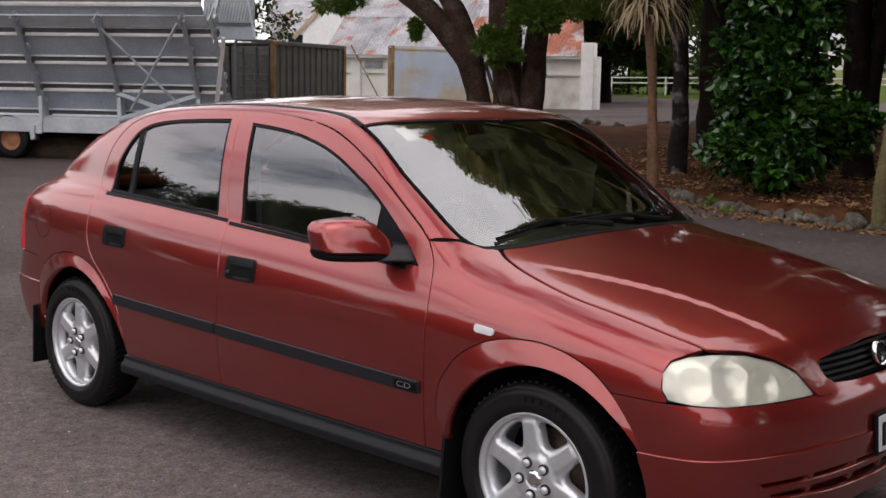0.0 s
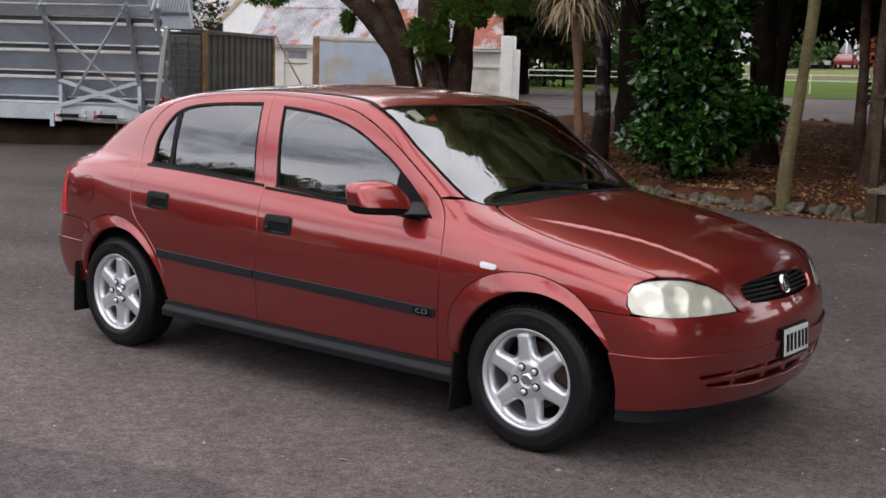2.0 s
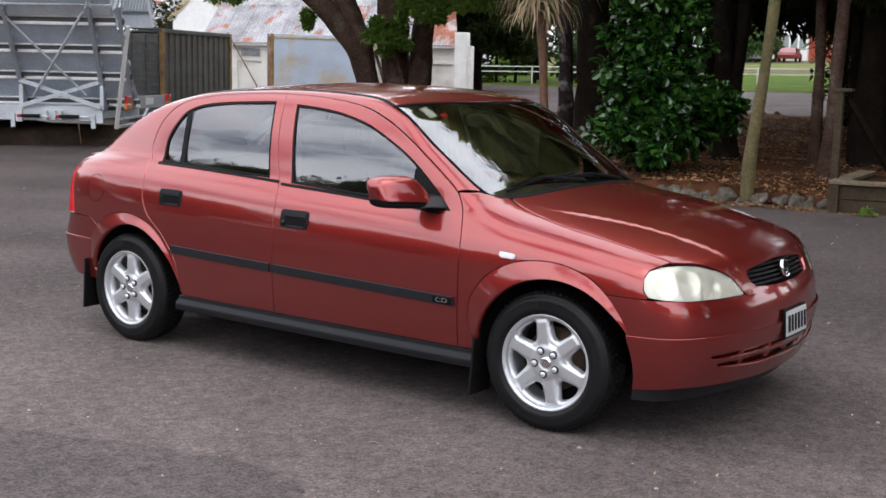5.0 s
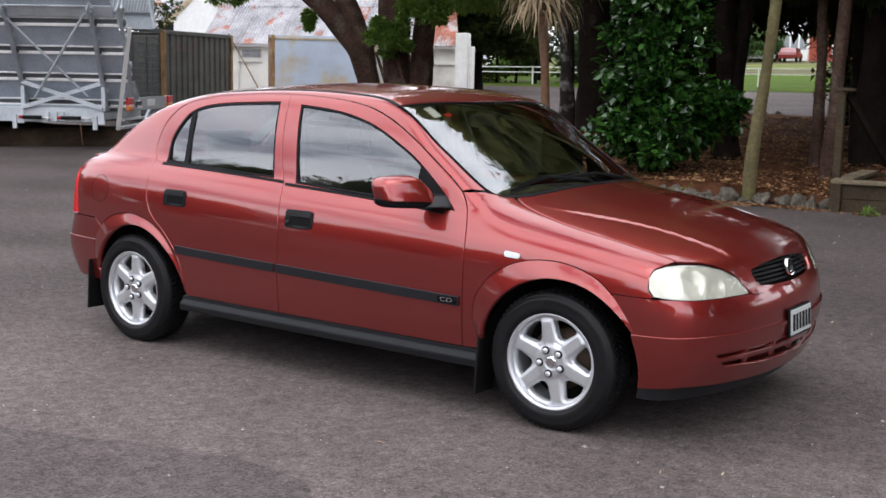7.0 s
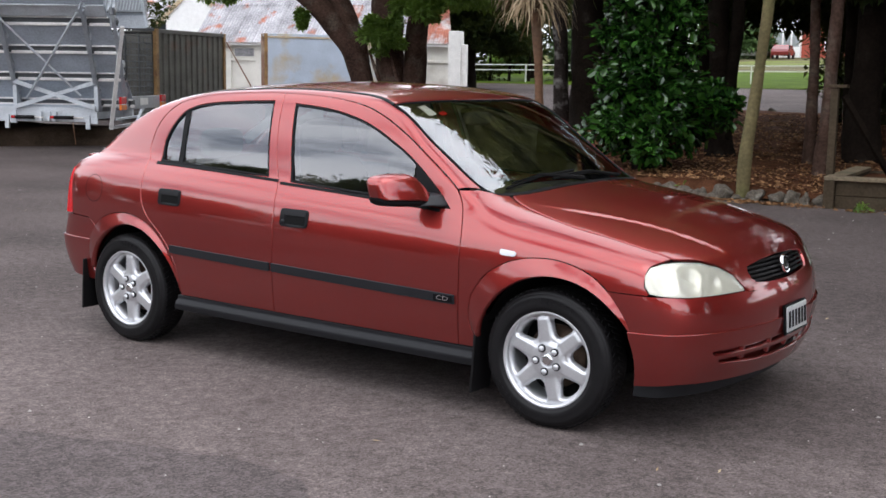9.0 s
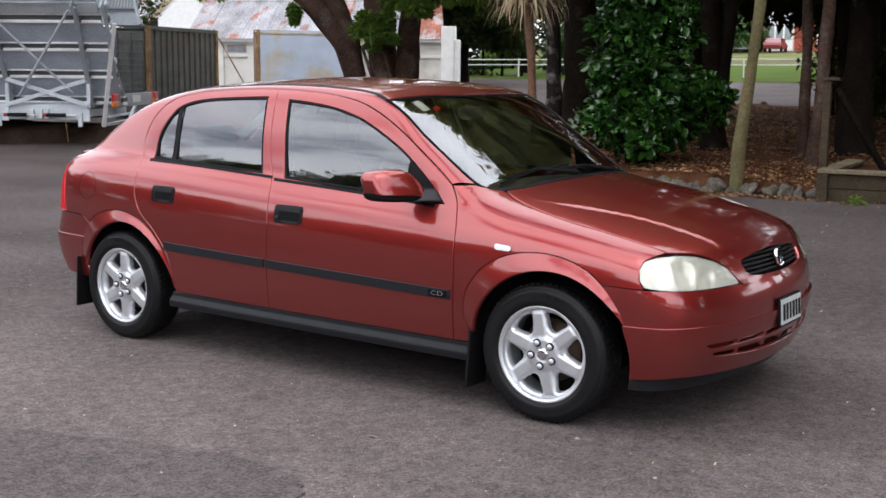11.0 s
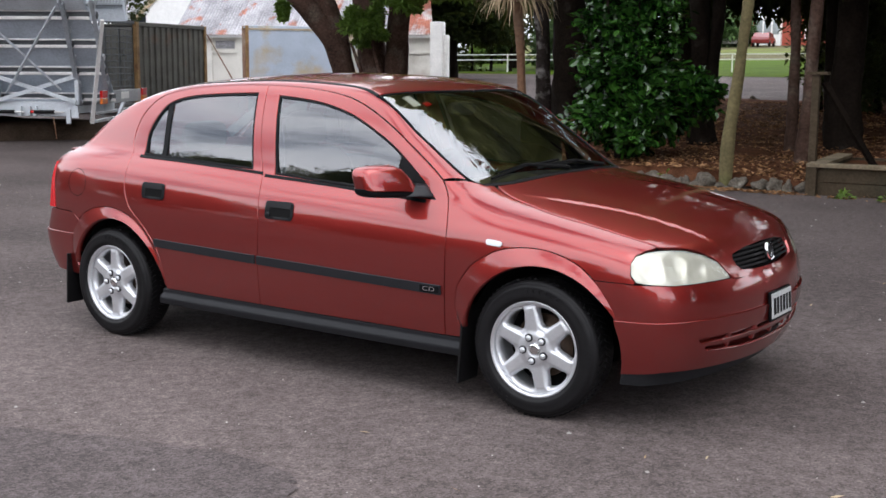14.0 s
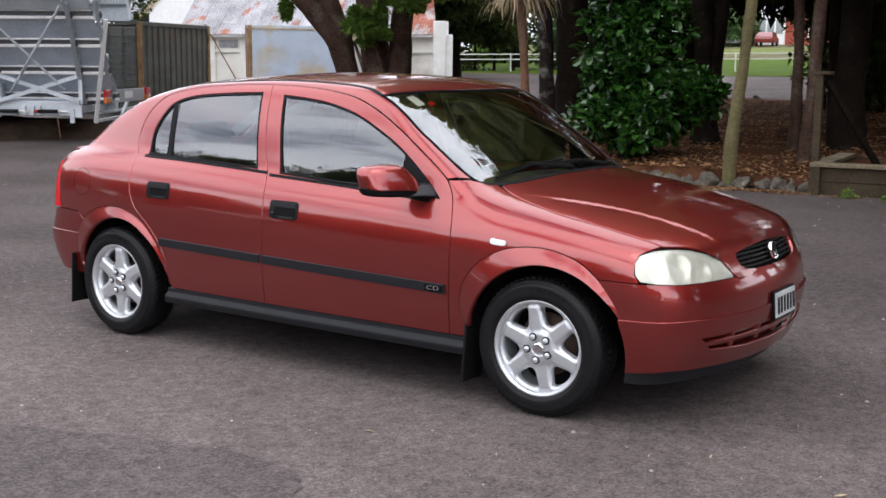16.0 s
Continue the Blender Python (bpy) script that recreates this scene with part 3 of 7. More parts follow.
prop_bm = bar((0.08, 0.06, 1.28), (0.68, 0.55, 0.16), 0.08, 0.06)
part("brace", prop_bm, M["bark_dark"], post, "dark slanting brace")


# ---- trees ----
def leaves(name, centres, radii, count, size, mat, parent, seed, shape="blade", droop=0.0, flat=0.0):
    """A crown: many small folded leaves gathered in clumps with gaps between them."""
    rng = np.random.default_rng(seed)
    centres, radii = np.array(centres, float), np.array(radii, float)
    pick = rng.integers(0, len(centres), count)
    ways = rng.normal(size=(count, 3))
    ways /= np.linalg.norm(ways, axis=1)[:, None]
    at = centres[pick] + ways * radii[pick] * (rng.random(count) ** 0.45)[:, None]
    along = rng.normal(size=(count, 3)) * (1, 1, 0.6) + ways * 0.9 - np.array((0, 0, droop))
    along /= np.linalg.norm(along, axis=1)[:, None]
    side = np.cross(along, rng.normal(size=(count, 3)) * (0.5, 0.5, 0.3) + (0, 0, 1.2))
    side /= np.linalg.norm(side, axis=1)[:, None]
    up = np.cross(side, along)
    ln = size * rng.uniform(0.65, 1.25, count)[:, None]
    wd = ln * (0.27 if shape == "blade" else 0.30)
    v = np.stack([at, at + along * ln * 0.35 + side * wd + up * wd * 0.3, at + along * ln * 0.78 + side * wd * 0.92 + up * wd * 0.25, at + along * ln - up * ln * 0.08, at + along * ln * 0.78 - side * wd * 0.92 + up * wd * 0.25, at + along * ln * 0.35 - side * wd + up * wd * 0.3], 1).reshape(-1, 3)
    me = bpy.data.meshes.new(name)
    base = np.arange(count)[:, None] * 6
    if shape == "blade":
        quads = (base + np.array([[0, 1, 3, 5]])).tolist()
        me.from_pydata(v.tolist(), [], quads)
    else:
        me.from_pydata(v.tolist(), [], np.concatenate([base + np.array([[0, 1, 2, 3]]), base + np.array([[0, 3, 4, 5]])]).tolist())
    me.materials.append(mat)
    ob = new(name, me)
    ob.parent = parent
    return ob


def clumps(seed, n, centre, spread, size, low=None):
    rng = np.random.default_rng(seed)
    p = rng.normal(size=(n, 3))
    p /= np.linalg.norm(p, axis=1)[:, None]
    p = np.array(centre) + p * np.array(spread) * (rng.random(n) ** 0.4)[:, None]
    if low is not None:
        p[:, 2] = np.maximum(p[:, 2], low)
    r = size * rng.uniform(0.6, 1.3, (n, 1)) * np.array([[1, 1, 0.65]])
    return p, r


def trunk(tree, points, radii, mat, seed, n=12, name="trunk", label=""):
    bm = bmesh.new()
    pts = smooth_path(points, 5)
    rr = np.interp(np.linspace(0, 1, len(pts)), np.linspace(0, 1, len(radii)), radii).tolist()
    tube(bm, pts, rr, n, 0.35, seed)
    return part(name, bm, mat, tree, label, smooth=True)


def tree(at, label, mat, stems, crown, leaf, leaf_mat, seed, category="tree", lift=0.12):
    ob = thing("tree", pose(at[0], at[1], rise(*at) + lift), label, category)
    for k, (pts, rad) in enumerate(stems):
        trunk(ob, pts, rad, mat, seed + k * 3.7, name="trunk" if k == 0 else "limb")
    if crown:
        cs, rs = zip(*[clumps(seed * 13 + i, *c) for i, c in enumerate(crown)])
        cs, rs = np.concatenate(cs), np.concatenate(rs)
        leaves("crown", cs, rs, leaf[1], leaf[0], leaf_mat, ob, seed)
    return ob


# Spreading tree with several leaning trunks in front of the shed.
tree((-12.58, 15.24), "spreading tree with several leaning rough brown trunks", M["bark"],
     [([(-0.15, -0.10, -0.2), (-0.24, -0.17, 0.95), (-0.36, -0.26, 1.5), (-0.68, -0.48, 2.06), (-1.12, -0.80, 2.68), (-2.2, -1.5, 3.7), (-3.4, -1.9, 4.9)], [0.34, 0.24, 0.26, 0.24, 0.25, 0.2, 0.1]),
      ([(-0.28, -0.18, 1.3), (-0.40, -0.28, 2.0), (-0.66, -0.47, 2.7), (-1.1, -0.8, 3.6), (-1.4, -0.9, 5.0)], [0.2, 0.19, 0.2, 0.15, 0.08]),
      ([(0.25, 0.2, -0.2), (0.18, 0.3, 1.4), (0.0, 0.3, 3.2), (-0.3, 0.2, 5.6)], [0.38, 0.31, 0.29, 0.14]),
      ([(0.60, 0.4, -0.2), (0.70, 0.5, 1.4), (0.82, 0.6, 3.4), (1.0, 0.5, 6.0)], [0.30, 0.25, 0.23, 0.12]),
      ([(0.55, 0.0, -0.2), (0.42, -0.25, 0.7), (0.15, -0.4, 1.6)], [0.06, 0.05, 0.03]),
      ([(0.85, 0.2, -0.2), (0.72, -0.05, 0.8), (0.45, -0.2, 1.9)], [0.06, 0.05, 0.03])],
     [(15, (0.55, -0.45, 1.95), (0.40, 0.35, 0.42), 0.22), (18, (1.25, -0.10, 2.7), (0.6, 0.5, 0.5), 0.26), (26, (2.6, -0.1, 2.9), (0.7, 0.6, 0.4), 0.34), (4, (-1.0, -1.2, 2.25), (0.32, 0.25, 0.28), 0.10), (10, (-2.9, -1.6, 3.1), (0.9, 0.6, 0.5), 0.28), (110, (0.2, 0.0, 6.3), (4.6, 4.0, 2.4), 0.8), (120, (-2.6, -1.6, 6.2), (4.2, 3.2, 2.3), 0.75)],
     (0.12, 86000), M["leaf_tree"], 3)

# Cabbage palm with a skirt of dead fronds.
palm = thing("palm_tree", pose(-4.98, 9.59, rise(-4.98, 9.59) + 0.1), "slim palm with a bare trunk and hanging dead fronds", "palm tree")
trunk(palm, [(0.04, 0, -0.1), (0.0, 0, 0.7), (-0.04, -0.02, 1.45), (-0.08, -0.05, 2.1), (-0.15, -0.1, 3.1)], [0.080, 0.066, 0.062, 0.070, 0.095], M["bark_palm"], 1.5)
rng = np.random.default_rng(21)


def fronds(name, count, mat, tilt, length, low, high, width, label, sag=0.26):
    vs, fs = [], []
    for _ in range(count):
        a, e, ln = rng.uniform(0, 2 * np.pi), rng.uniform(*tilt), rng.uniform(*length)
        z0, p, way = rng.uniform(low, high), None, np.array([np.cos(a) * np.cos(e), np.sin(a) * np.cos(e), np.sin(e)])
        p = np.array([way[0] * 0.1 - 0.12, way[1] * 0.1 - 0.08, z0])
        side = np.array([-np.sin(a), np.cos(a), 0]) * width * rng.uniform(0.6, 1.2)
        k = len(vs)
        for s in range(7):
            f = 1 - (s / 6) ** 2 * 0.9
            vs += [tuple(p - side * f), tuple(p + side * f)]
            p = p + way * ln / 6
            way = way + np.array([0, 0, -sag]) + rng.normal(size=3) * (0.05 if sag < 0.4 else 0.16)
            way /= np.linalg.norm(way)
        fs += [(k + 2 * s, k + 2 * s + 1, k + 2 * s + 3, k + 2 * s + 2) for s in range(6)]
    return mesh_part(name, vs, fs, mat, palm, label)


fronds("dead_fronds", 210, M["leaf_dead"], (-0.1, 0.9), (0.50, 0.84), 2.2, 2.9, 0.017, "straw-coloured dead fronds hanging down", 0.50)
fronds("crown", 190, M["leaf_tree"], (0.1, 1.4), (0.9, 1.5), 2.8, 3.3, 0.026, "green blade leaves")

# Dark straight trunks and their shared high canopy.
tree((-5.7, 11.4), "dark straight trunk with pale lichen patches", M["bark_lichen"], [([(0, 0, -0.3), (0.0, 0, 1.2), (-0.06, 0, 3.0), (-0.1, 0, 7.5)], [0.15, 0.115, 0.11, 0.08])],
     [(90, (0.4, 0, 8.8), (2.7, 3.2, 3.0), 0.8), (60, (1.2, -1.2, 10.2), (2.3, 2.2, 2.0), 0.8), (50, (0, 0, 6.2), (3.0, 2.6, 1.2), 0.55)], (0.22, 32000), M["leaf_canopy_lit"], 5)
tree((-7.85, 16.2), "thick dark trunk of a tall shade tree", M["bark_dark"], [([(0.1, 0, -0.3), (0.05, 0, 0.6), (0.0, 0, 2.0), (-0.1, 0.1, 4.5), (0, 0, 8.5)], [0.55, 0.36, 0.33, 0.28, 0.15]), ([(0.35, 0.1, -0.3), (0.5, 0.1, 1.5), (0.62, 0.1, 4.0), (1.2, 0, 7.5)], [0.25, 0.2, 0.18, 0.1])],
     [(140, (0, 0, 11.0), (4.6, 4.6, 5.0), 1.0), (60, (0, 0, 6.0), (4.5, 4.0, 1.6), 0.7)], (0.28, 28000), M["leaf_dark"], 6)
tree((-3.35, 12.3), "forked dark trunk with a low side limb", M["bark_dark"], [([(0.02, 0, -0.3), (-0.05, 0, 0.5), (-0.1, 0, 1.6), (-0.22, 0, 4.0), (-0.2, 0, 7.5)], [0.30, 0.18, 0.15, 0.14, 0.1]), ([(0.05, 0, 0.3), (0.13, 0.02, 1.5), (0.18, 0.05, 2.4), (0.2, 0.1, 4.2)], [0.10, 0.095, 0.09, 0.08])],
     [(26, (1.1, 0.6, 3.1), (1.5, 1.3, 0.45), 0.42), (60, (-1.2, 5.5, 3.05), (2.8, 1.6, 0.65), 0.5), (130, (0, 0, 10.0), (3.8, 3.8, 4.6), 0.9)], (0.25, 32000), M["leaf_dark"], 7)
tree((-1.55, 8.72), "thin pale mossy trunk leaning slightly", M["bark_pale"], [([(-0.03, 0, -0.2), (0.0, 0, 0.5), (0.09, 0.05, 1.5), (0.17, 0.1, 3.0), (0.2, 0.1, 7.0), (0.7, 0.2, 12.2)], [0.088, 0.074, 0.067, 0.064, 0.045, 0.03])],
     [(70, (0.2, 1.8, 7.2), (2.4, 2.2, 2.2), 0.7), (90, (0.4, 0.8, 9.9), (3.8, 1.9, 1.8), 0.75), (34, (0.25, 0.2, 11.7), (1.1, 1.1, 1.1), 0.55)], (0.22, 33000), M["leaf_canopy_lit"], 8)
tree((-1.22, 10.45), "slim brown trunk in the bed", M["bark"], [([(0, 0, -0.2), (0.05, 0, 0.6), (0.10, 0, 1.8), (0.15, 0, 3.5), (0.1, 0, 7.0)], [0.11, 0.083, 0.080, 0.076, 0.045])],
     [(80, (0.2, 0.4, 8.2), (2.6, 2.6, 2.8), 0.7)], (0.22, 14000), M["leaf_canopy_lit"], 9)
tree((-1.87, 12.0), "thin brown trunk beside a thicker one", M["bark"], [([(0, 0, -0.2), (0.0, 0, 1.2), (-0.03, 0, 3.0), (0.0, 0, 6.0)], [0.09, 0.07, 0.068, 0.04])],
     [(40, (0.0, 0.2, 6.6), (2.0, 2.0, 1.6), 0.6)], (0.22, 7000), M["leaf_canopy_lit"], 11)
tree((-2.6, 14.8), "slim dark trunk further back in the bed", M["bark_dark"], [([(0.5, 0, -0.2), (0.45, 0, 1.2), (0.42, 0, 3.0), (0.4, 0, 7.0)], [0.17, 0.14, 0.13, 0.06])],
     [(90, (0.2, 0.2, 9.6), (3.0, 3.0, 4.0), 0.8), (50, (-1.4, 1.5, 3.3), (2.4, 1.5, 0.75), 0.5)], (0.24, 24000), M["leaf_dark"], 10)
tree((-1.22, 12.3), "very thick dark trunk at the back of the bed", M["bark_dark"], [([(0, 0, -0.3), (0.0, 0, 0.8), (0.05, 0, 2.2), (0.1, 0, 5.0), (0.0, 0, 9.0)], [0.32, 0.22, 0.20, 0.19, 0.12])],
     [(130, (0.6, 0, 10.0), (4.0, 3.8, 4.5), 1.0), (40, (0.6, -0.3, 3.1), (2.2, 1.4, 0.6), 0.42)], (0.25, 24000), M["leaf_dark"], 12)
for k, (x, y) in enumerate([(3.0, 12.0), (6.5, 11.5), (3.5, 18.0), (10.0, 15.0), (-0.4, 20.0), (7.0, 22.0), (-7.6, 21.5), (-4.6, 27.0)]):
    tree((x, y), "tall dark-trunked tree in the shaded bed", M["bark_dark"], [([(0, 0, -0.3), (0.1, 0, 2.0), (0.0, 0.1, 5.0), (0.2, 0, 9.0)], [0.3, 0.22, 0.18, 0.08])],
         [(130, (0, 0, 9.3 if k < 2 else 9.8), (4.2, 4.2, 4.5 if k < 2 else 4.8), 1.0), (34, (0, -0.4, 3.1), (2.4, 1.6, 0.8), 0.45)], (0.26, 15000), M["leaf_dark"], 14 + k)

# Unseen trees added beside the yard; their boughs reach out and shade its right side.
for k, (x, y) in enumerate([(7.2, 9.3), (10.0, 5.0)]):
    tree((x, y), "unseen tall tree added to shade the yard", M["bark_dark"], [([(0, 0, -0.3), (0.1, 0, 2.0), (0.0, 0.1, 4.5), (-0.2, -0.4, 7.5)], [0.34, 0.25, 0.2, 0.1]), ([(0, 0, 3.6), (-0.7, -0.9, 5.0), (-1.6, -2.2, 6.4)], [0.13, 0.1, 0.05])],
         [(110, (-0.8, -1.6, 7.4), (3.8, 3.4, 2.0), 0.8), (40, (-0.8, -1.0, 4.6), (3.0, 2.4, 0.9), 0.6)], (0.24, 20000), M["leaf_canopy_lit"], 150 + k)

# Dense glossy shrub.
bush = thing("shrub", pose(-3.46, 9.86, rise(-3.46, 9.86) + 0.08), "tall dense shrub with large glossy dark green leaves", "shrub")
for k in range(7):
    a = k * 0.9
    trunk(bush, [(0.1 * math.cos(a), 0.1 * math.sin(a), -0.1), (0.25 * math.cos(a), 0.25 * math.sin(a), 0.9), (0.5 * math.cos(a), 0.5 * math.sin(a), 2.2)], [0.035, 0.03, 0.015], M["bark_dark"], k, 6, "stem")
bc, br = [], []
for c in ((70, (-0.02, 0, 0.75), (0.84, 0.75, 0.6), 0.22), (60, (0.05, 0, 1.5), (0.74, 0.7, 0.7), 0.22), (80, (0.1, 0.1, 2.4), (0.66, 0.62, 0.7), 0.24), (50, (0.2, 0.1, 3.3), (0.6, 0.55, 0.6), 0.24), (14, (0.95, 0.1, 0.95), (0.22, 0.3, 0.3), 0.16)):
    p, r = clumps(len(bc) + 40, *c, low=None)
    bc.append(p), br.append(r)
bc, br = np.concatenate(bc), np.concatenate(br)
bc[:, 2] = np.maximum(bc[:, 2], 0.24)
leaves("foliage", bc, br, 18000, 0.135, M["leaf_bush"], bush, 33, "broad", 0.15)


# ---- folded grandstand on a trailer ----
stand = thing("mobile_grandstand", pose(-13.62, 9.0, 0.0, 0, 0, 32.3), "folded galvanised steel grandstand on a road trailer", "grandstand")
part("chassis_rail", boxes(((-4.6, 0.0, 0.635), (8.5, 0.09, 0.265)), bevel=0.01), M["galv"], stand, "pale galvanised side rail")
part("chassis_rail", boxes(((-4.6, 2.1, 0.635), (8.5, 0.09, 0.265)), bevel=0.01), M["galv"], stand)
for x in (-8.0, -6.0, -4.0, -2.0, -0.6):
    part("cross_member", boxes(((x, 1.05, 0.60), (0.10, 2.05, 0.14))), M["galv"], stand)
part("deck", boxes(((-4.6, 1.05, 0.785), (8.4, 2.0, 0.03))), M["plank"], stand, "dull grey deck plate")
POSTS = (-6.37, -4.85, -3.33, -1.81, -0.31)
for x in POSTS:
    part("upright", boxes(((x, -0.07, 1.10), (0.07, 0.05, 0.76)), bevel=0.006), M["galv"], stand)
    part("upright_bracket", boxes(((x + 0.01, -0.05, 1.53), (0.09, 0.07, 0.14), (0, 18, 0)), bevel=0.01), M["gap"], stand, "dark folded bracket")
    part("foot_bracket", boxes(((x - 0.17, -0.07, 0.50), (0.075, 0.05, 0.25)), ((x - 0.05, -0.07, 0.585), (0.12, 0.045, 0.22)), bevel=0.006), M["galv"], stand)
part("end_post", bar((-0.05, -0.08, 0.39), (0.43, -0.75, 2.2), 0.062), M["plank_lip"], stand, "bright leaning end post")
part("end_rail", bar((0.0, -0.05, 0.42), (0.0, 2.4, 0.46), 0.05), M["galv"], stand)
part("end_rail", bar((0.03, -0.05, 0.56), (0.05, 2.4, 0.60), 0.04), M["galv"], stand)
part("end_strut", bar((0.10, 0.9, 0.45), (0.10, 1.5, 0.86), 0.05), M["galv"], stand)
# Cross bracing between the last two uprights.
part("cross_brace", bar((POSTS[-2], -0.11, 0.765), (POSTS[-1], -0.11, 1.225), 0.045, 0.07), M["galv"], stand)
part("cross_brace", bar((POSTS[-2], -0.135, 1.235), (POSTS[-1], -0.135, 0.765), 0.045, 0.07), M["galv"], stand)


def on_slope(z):
    """Where the sloping underside of the rows lies at that height."""
    return 0.42 - (z - 0.75) / 1.145


# Ribs that carry the rows: they lean out over the near side and fold back at the knee.
RIBS = [(x, 0.17) for x in POSTS] + [(0.20, 0.06)]
for x, w in RIBS:
    part("rib", bar((x - 0.09, on_slope(0.74) - 0.05, 0.74), (x + 0.19, on_slope(2.49) - 0.05, 2.49), 0.07, w), M["galv_mid"], stand)
    part("upper_rib", bar((x + 0.19, -1.15, 2.47), (x + 0.24, -0.45, 3.6), 0.07, w), M["galv_mid"], stand)
    part("knee_plate", boxes(((x + 0.19, -1.12, 2.47), (0.02, 0.34, 0.30), (45, 0, 0))), M["galv_mid"], stand)
    for k in range(8):
        z = 0.86 + 0.235 * k
        part("cleat", boxes(((x + 0.03 + 0.16 * (z - 1.28), on_slope(z) - 0.01, z), (0.04, 0.09, 0.10), (49, 0, 0)), bevel=0.006), M["galv" if k % 2 else "gap"], stand)
part("tie_rod", bar((-1.72, -1.22, 2.46), (-0.62, -0.02, 0.98), 0.034), M["galv"], stand)
part("tie_rod", bar((-0.20, -1.22, 2.40), (-1.62, -0.02, 0.92), 0.034), M["galv"], stand)
part("knee_pipe", tube(bmesh.new(), [(-9.0, -1.26, 2.50), (-0.22, -1.26, 2.53)], 0.016, 8), M["galv"], stand, "thin pipe along the knee", smooth=True)
# Rows of planks on the slope: a bright rolled lip, a dark strip put in for shade, a thin upper lip and the grey sheet
# above it.
SLOPE = math.degrees(math.atan2(1.0, 1.145))
for k in range(5):
    z = 0.796 + 0.476 * k
    rows_at = (-4.375, 9.25)
    part("lip", boxes(((rows_at[0], on_slope(z), z), (rows_at[1], 0.05, 0.058)), bevel=0.014), M["plank_lip"], stand, "bright rolled edge")
    part("slot", boxes(((rows_at[0], on_slope(z + 0.06) + 0.05, z + 0.06), (rows_at[1], 0.02, 0.10))), M["gap"], stand, "dark strip standing for shade between the boards")
    part("upper_lip", boxes(((rows_at[0], on_slope(z + 0.117), z + 0.117), (rows_at[1], 0.035, 0.028)), bevel=0.008), M["plank_lip"], stand, "thin bright rolled edge")
    zc = z + 0.29
    part("riser", boxes(((rows_at[0], on_slope(zc) + 0.02, zc), (rows_at[1], 0.014, 0.455), (SLOPE, 0, 0))), M["plank"], stand)
part("seat_board", boxes(((-4.375, on_slope(2.45) - 0.035, 2.45), (9.25, 0.03, 0.24), (SLOPE, 0, 0)), bevel=0.006), M["galv"], stand, "pale smooth seat board")
for k in range(3):
    y, z = -1.30 + 0.30 * k, 2.72 + 0.42 * k
    part("back_panel", boxes(((-4.375, y + 0.15, z + 0.21), (9.25, 0.015, 0.53), (-35.5, 0, 0))), M["plank"], stand)
    part("lip", boxes(((-4.375, y, z), (9.25, 0.05, 0.045)), bevel=0.01), M["plank_lip"], stand, "bright rolled edge")
part("end_sheet", boxes(((-0.56, 2.12, 2.95), (1.03, 0.03, 1.34))), M["galv_dull"], stand, "flat grey end sheet")
part("end_sheet_lip", boxes(((-0.56, 2.08, 2.58), (1.03, 0.05, 0.03))), M["gap"], stand, "dark strip across the end sheet")
for k in range(16):
    part("tread_bar", boxes(((-1.03 + 0.062 * k, 2.085, 2.80), (0.02, 0.02, 0.36), (0, 12, 0))), M["galv"], stand)
part("end_sheet_rail", bar((-0.17, 2.05, 3.1), (-0.01, 2.05, 2.3), 0.045), M["galv"], stand)


def road_wheel(parent, x, y, r=0.31):
    w = new("wheel")
    w.parent = parent
    w.matrix_local = pose(x, y, r)
    bm = bmesh.new()
    prof = [(0.55, -0.09), (0.80, -0.10), (0.97, -0.085), (1.0, 0.0), (0.97, 0.085), (0.80, 0.10), (0.55, 0.09)]
    spin(bm, [(q * r, s) for q, s in prof], 28)
    part("tyre", bm, M["rubber"], w, smooth=True)
    bm = bmesh.new()
    spin(bm, [(0.0, -0.04), (0.2 * r, -0.05), (0.3 * r, -0.03), (0.46 * r, -0.02), (0.5 * r, -0.08), (0.57 * r, -0.085)], 24)
    part("rim", bm, M["hubrust"], w, "rusty orange steel rim", smooth=True)
    return w


def spin(bm, profile, n):
    """Turns a profile of (radius, y) about the y axis."""
    rings = [[bm.verts.new((r * math.cos(2 * math.pi * k / n), y, r * math.sin(2 * math.pi * k / n))) for k in range(n)] for r, y in profile]
    for a, b in zip(rings, rings[1:]):
        for k in range(n):
            bm.faces.new((a[k], b[k], b[(k + 1) % n], a[(k + 1) % n]))
    bmesh.ops.remove_doubles(bm, verts=bm.verts[:], dist=1e-5)
    return bm


for x in (-4.0, -4.8):
    road_wheel(stand, x, 0.1, 0.35)
    road_wheel(stand, x, 2.0, 0.35)
guard = bmesh.new()
arc = [(-4.0 + 0.45 * math.cos(a), 0.35 + 0.45 * math.sin(a)) for a in np.linspace(0, math.pi, 15)]
for (xa, za), (xb, zb) in zip(arc, arc[1:]):
    guard.faces.new([guard.verts.new(q) for q in ((xa, -0.08, za), (xb, -0.08, zb), (xb, 0.22, zb), (xa, 0.22, za))])
bmesh.ops.remove_doubles(guard, verts=guard.verts[:], dist=1e-4)
bmesh.ops.solidify(guard, geom=guard.faces[:], thickness=0.012)
part("mudguard", guard, M["galv"], stand, smooth=True)
board = part("lamp_board", boxes(((0.14, 1.15, 0.85), (0.04, 2.5, 0.235)), bevel=0.006), M["galv_dull"], stand, "dull grey tail lamp board")
for y in (-0.06, 2.36):
    part("lamp", boxes(((0.175, y, 0.91), (0.05, 0.30, 0.135)), bevel=0.01), M["red_lamp"], board, "red tail lamp")
    part("indicator", boxes(((0.175, y, 0.785), (0.05, 0.30, 0.105)), bevel=0.01), M["amber"], board, "amber indicator")
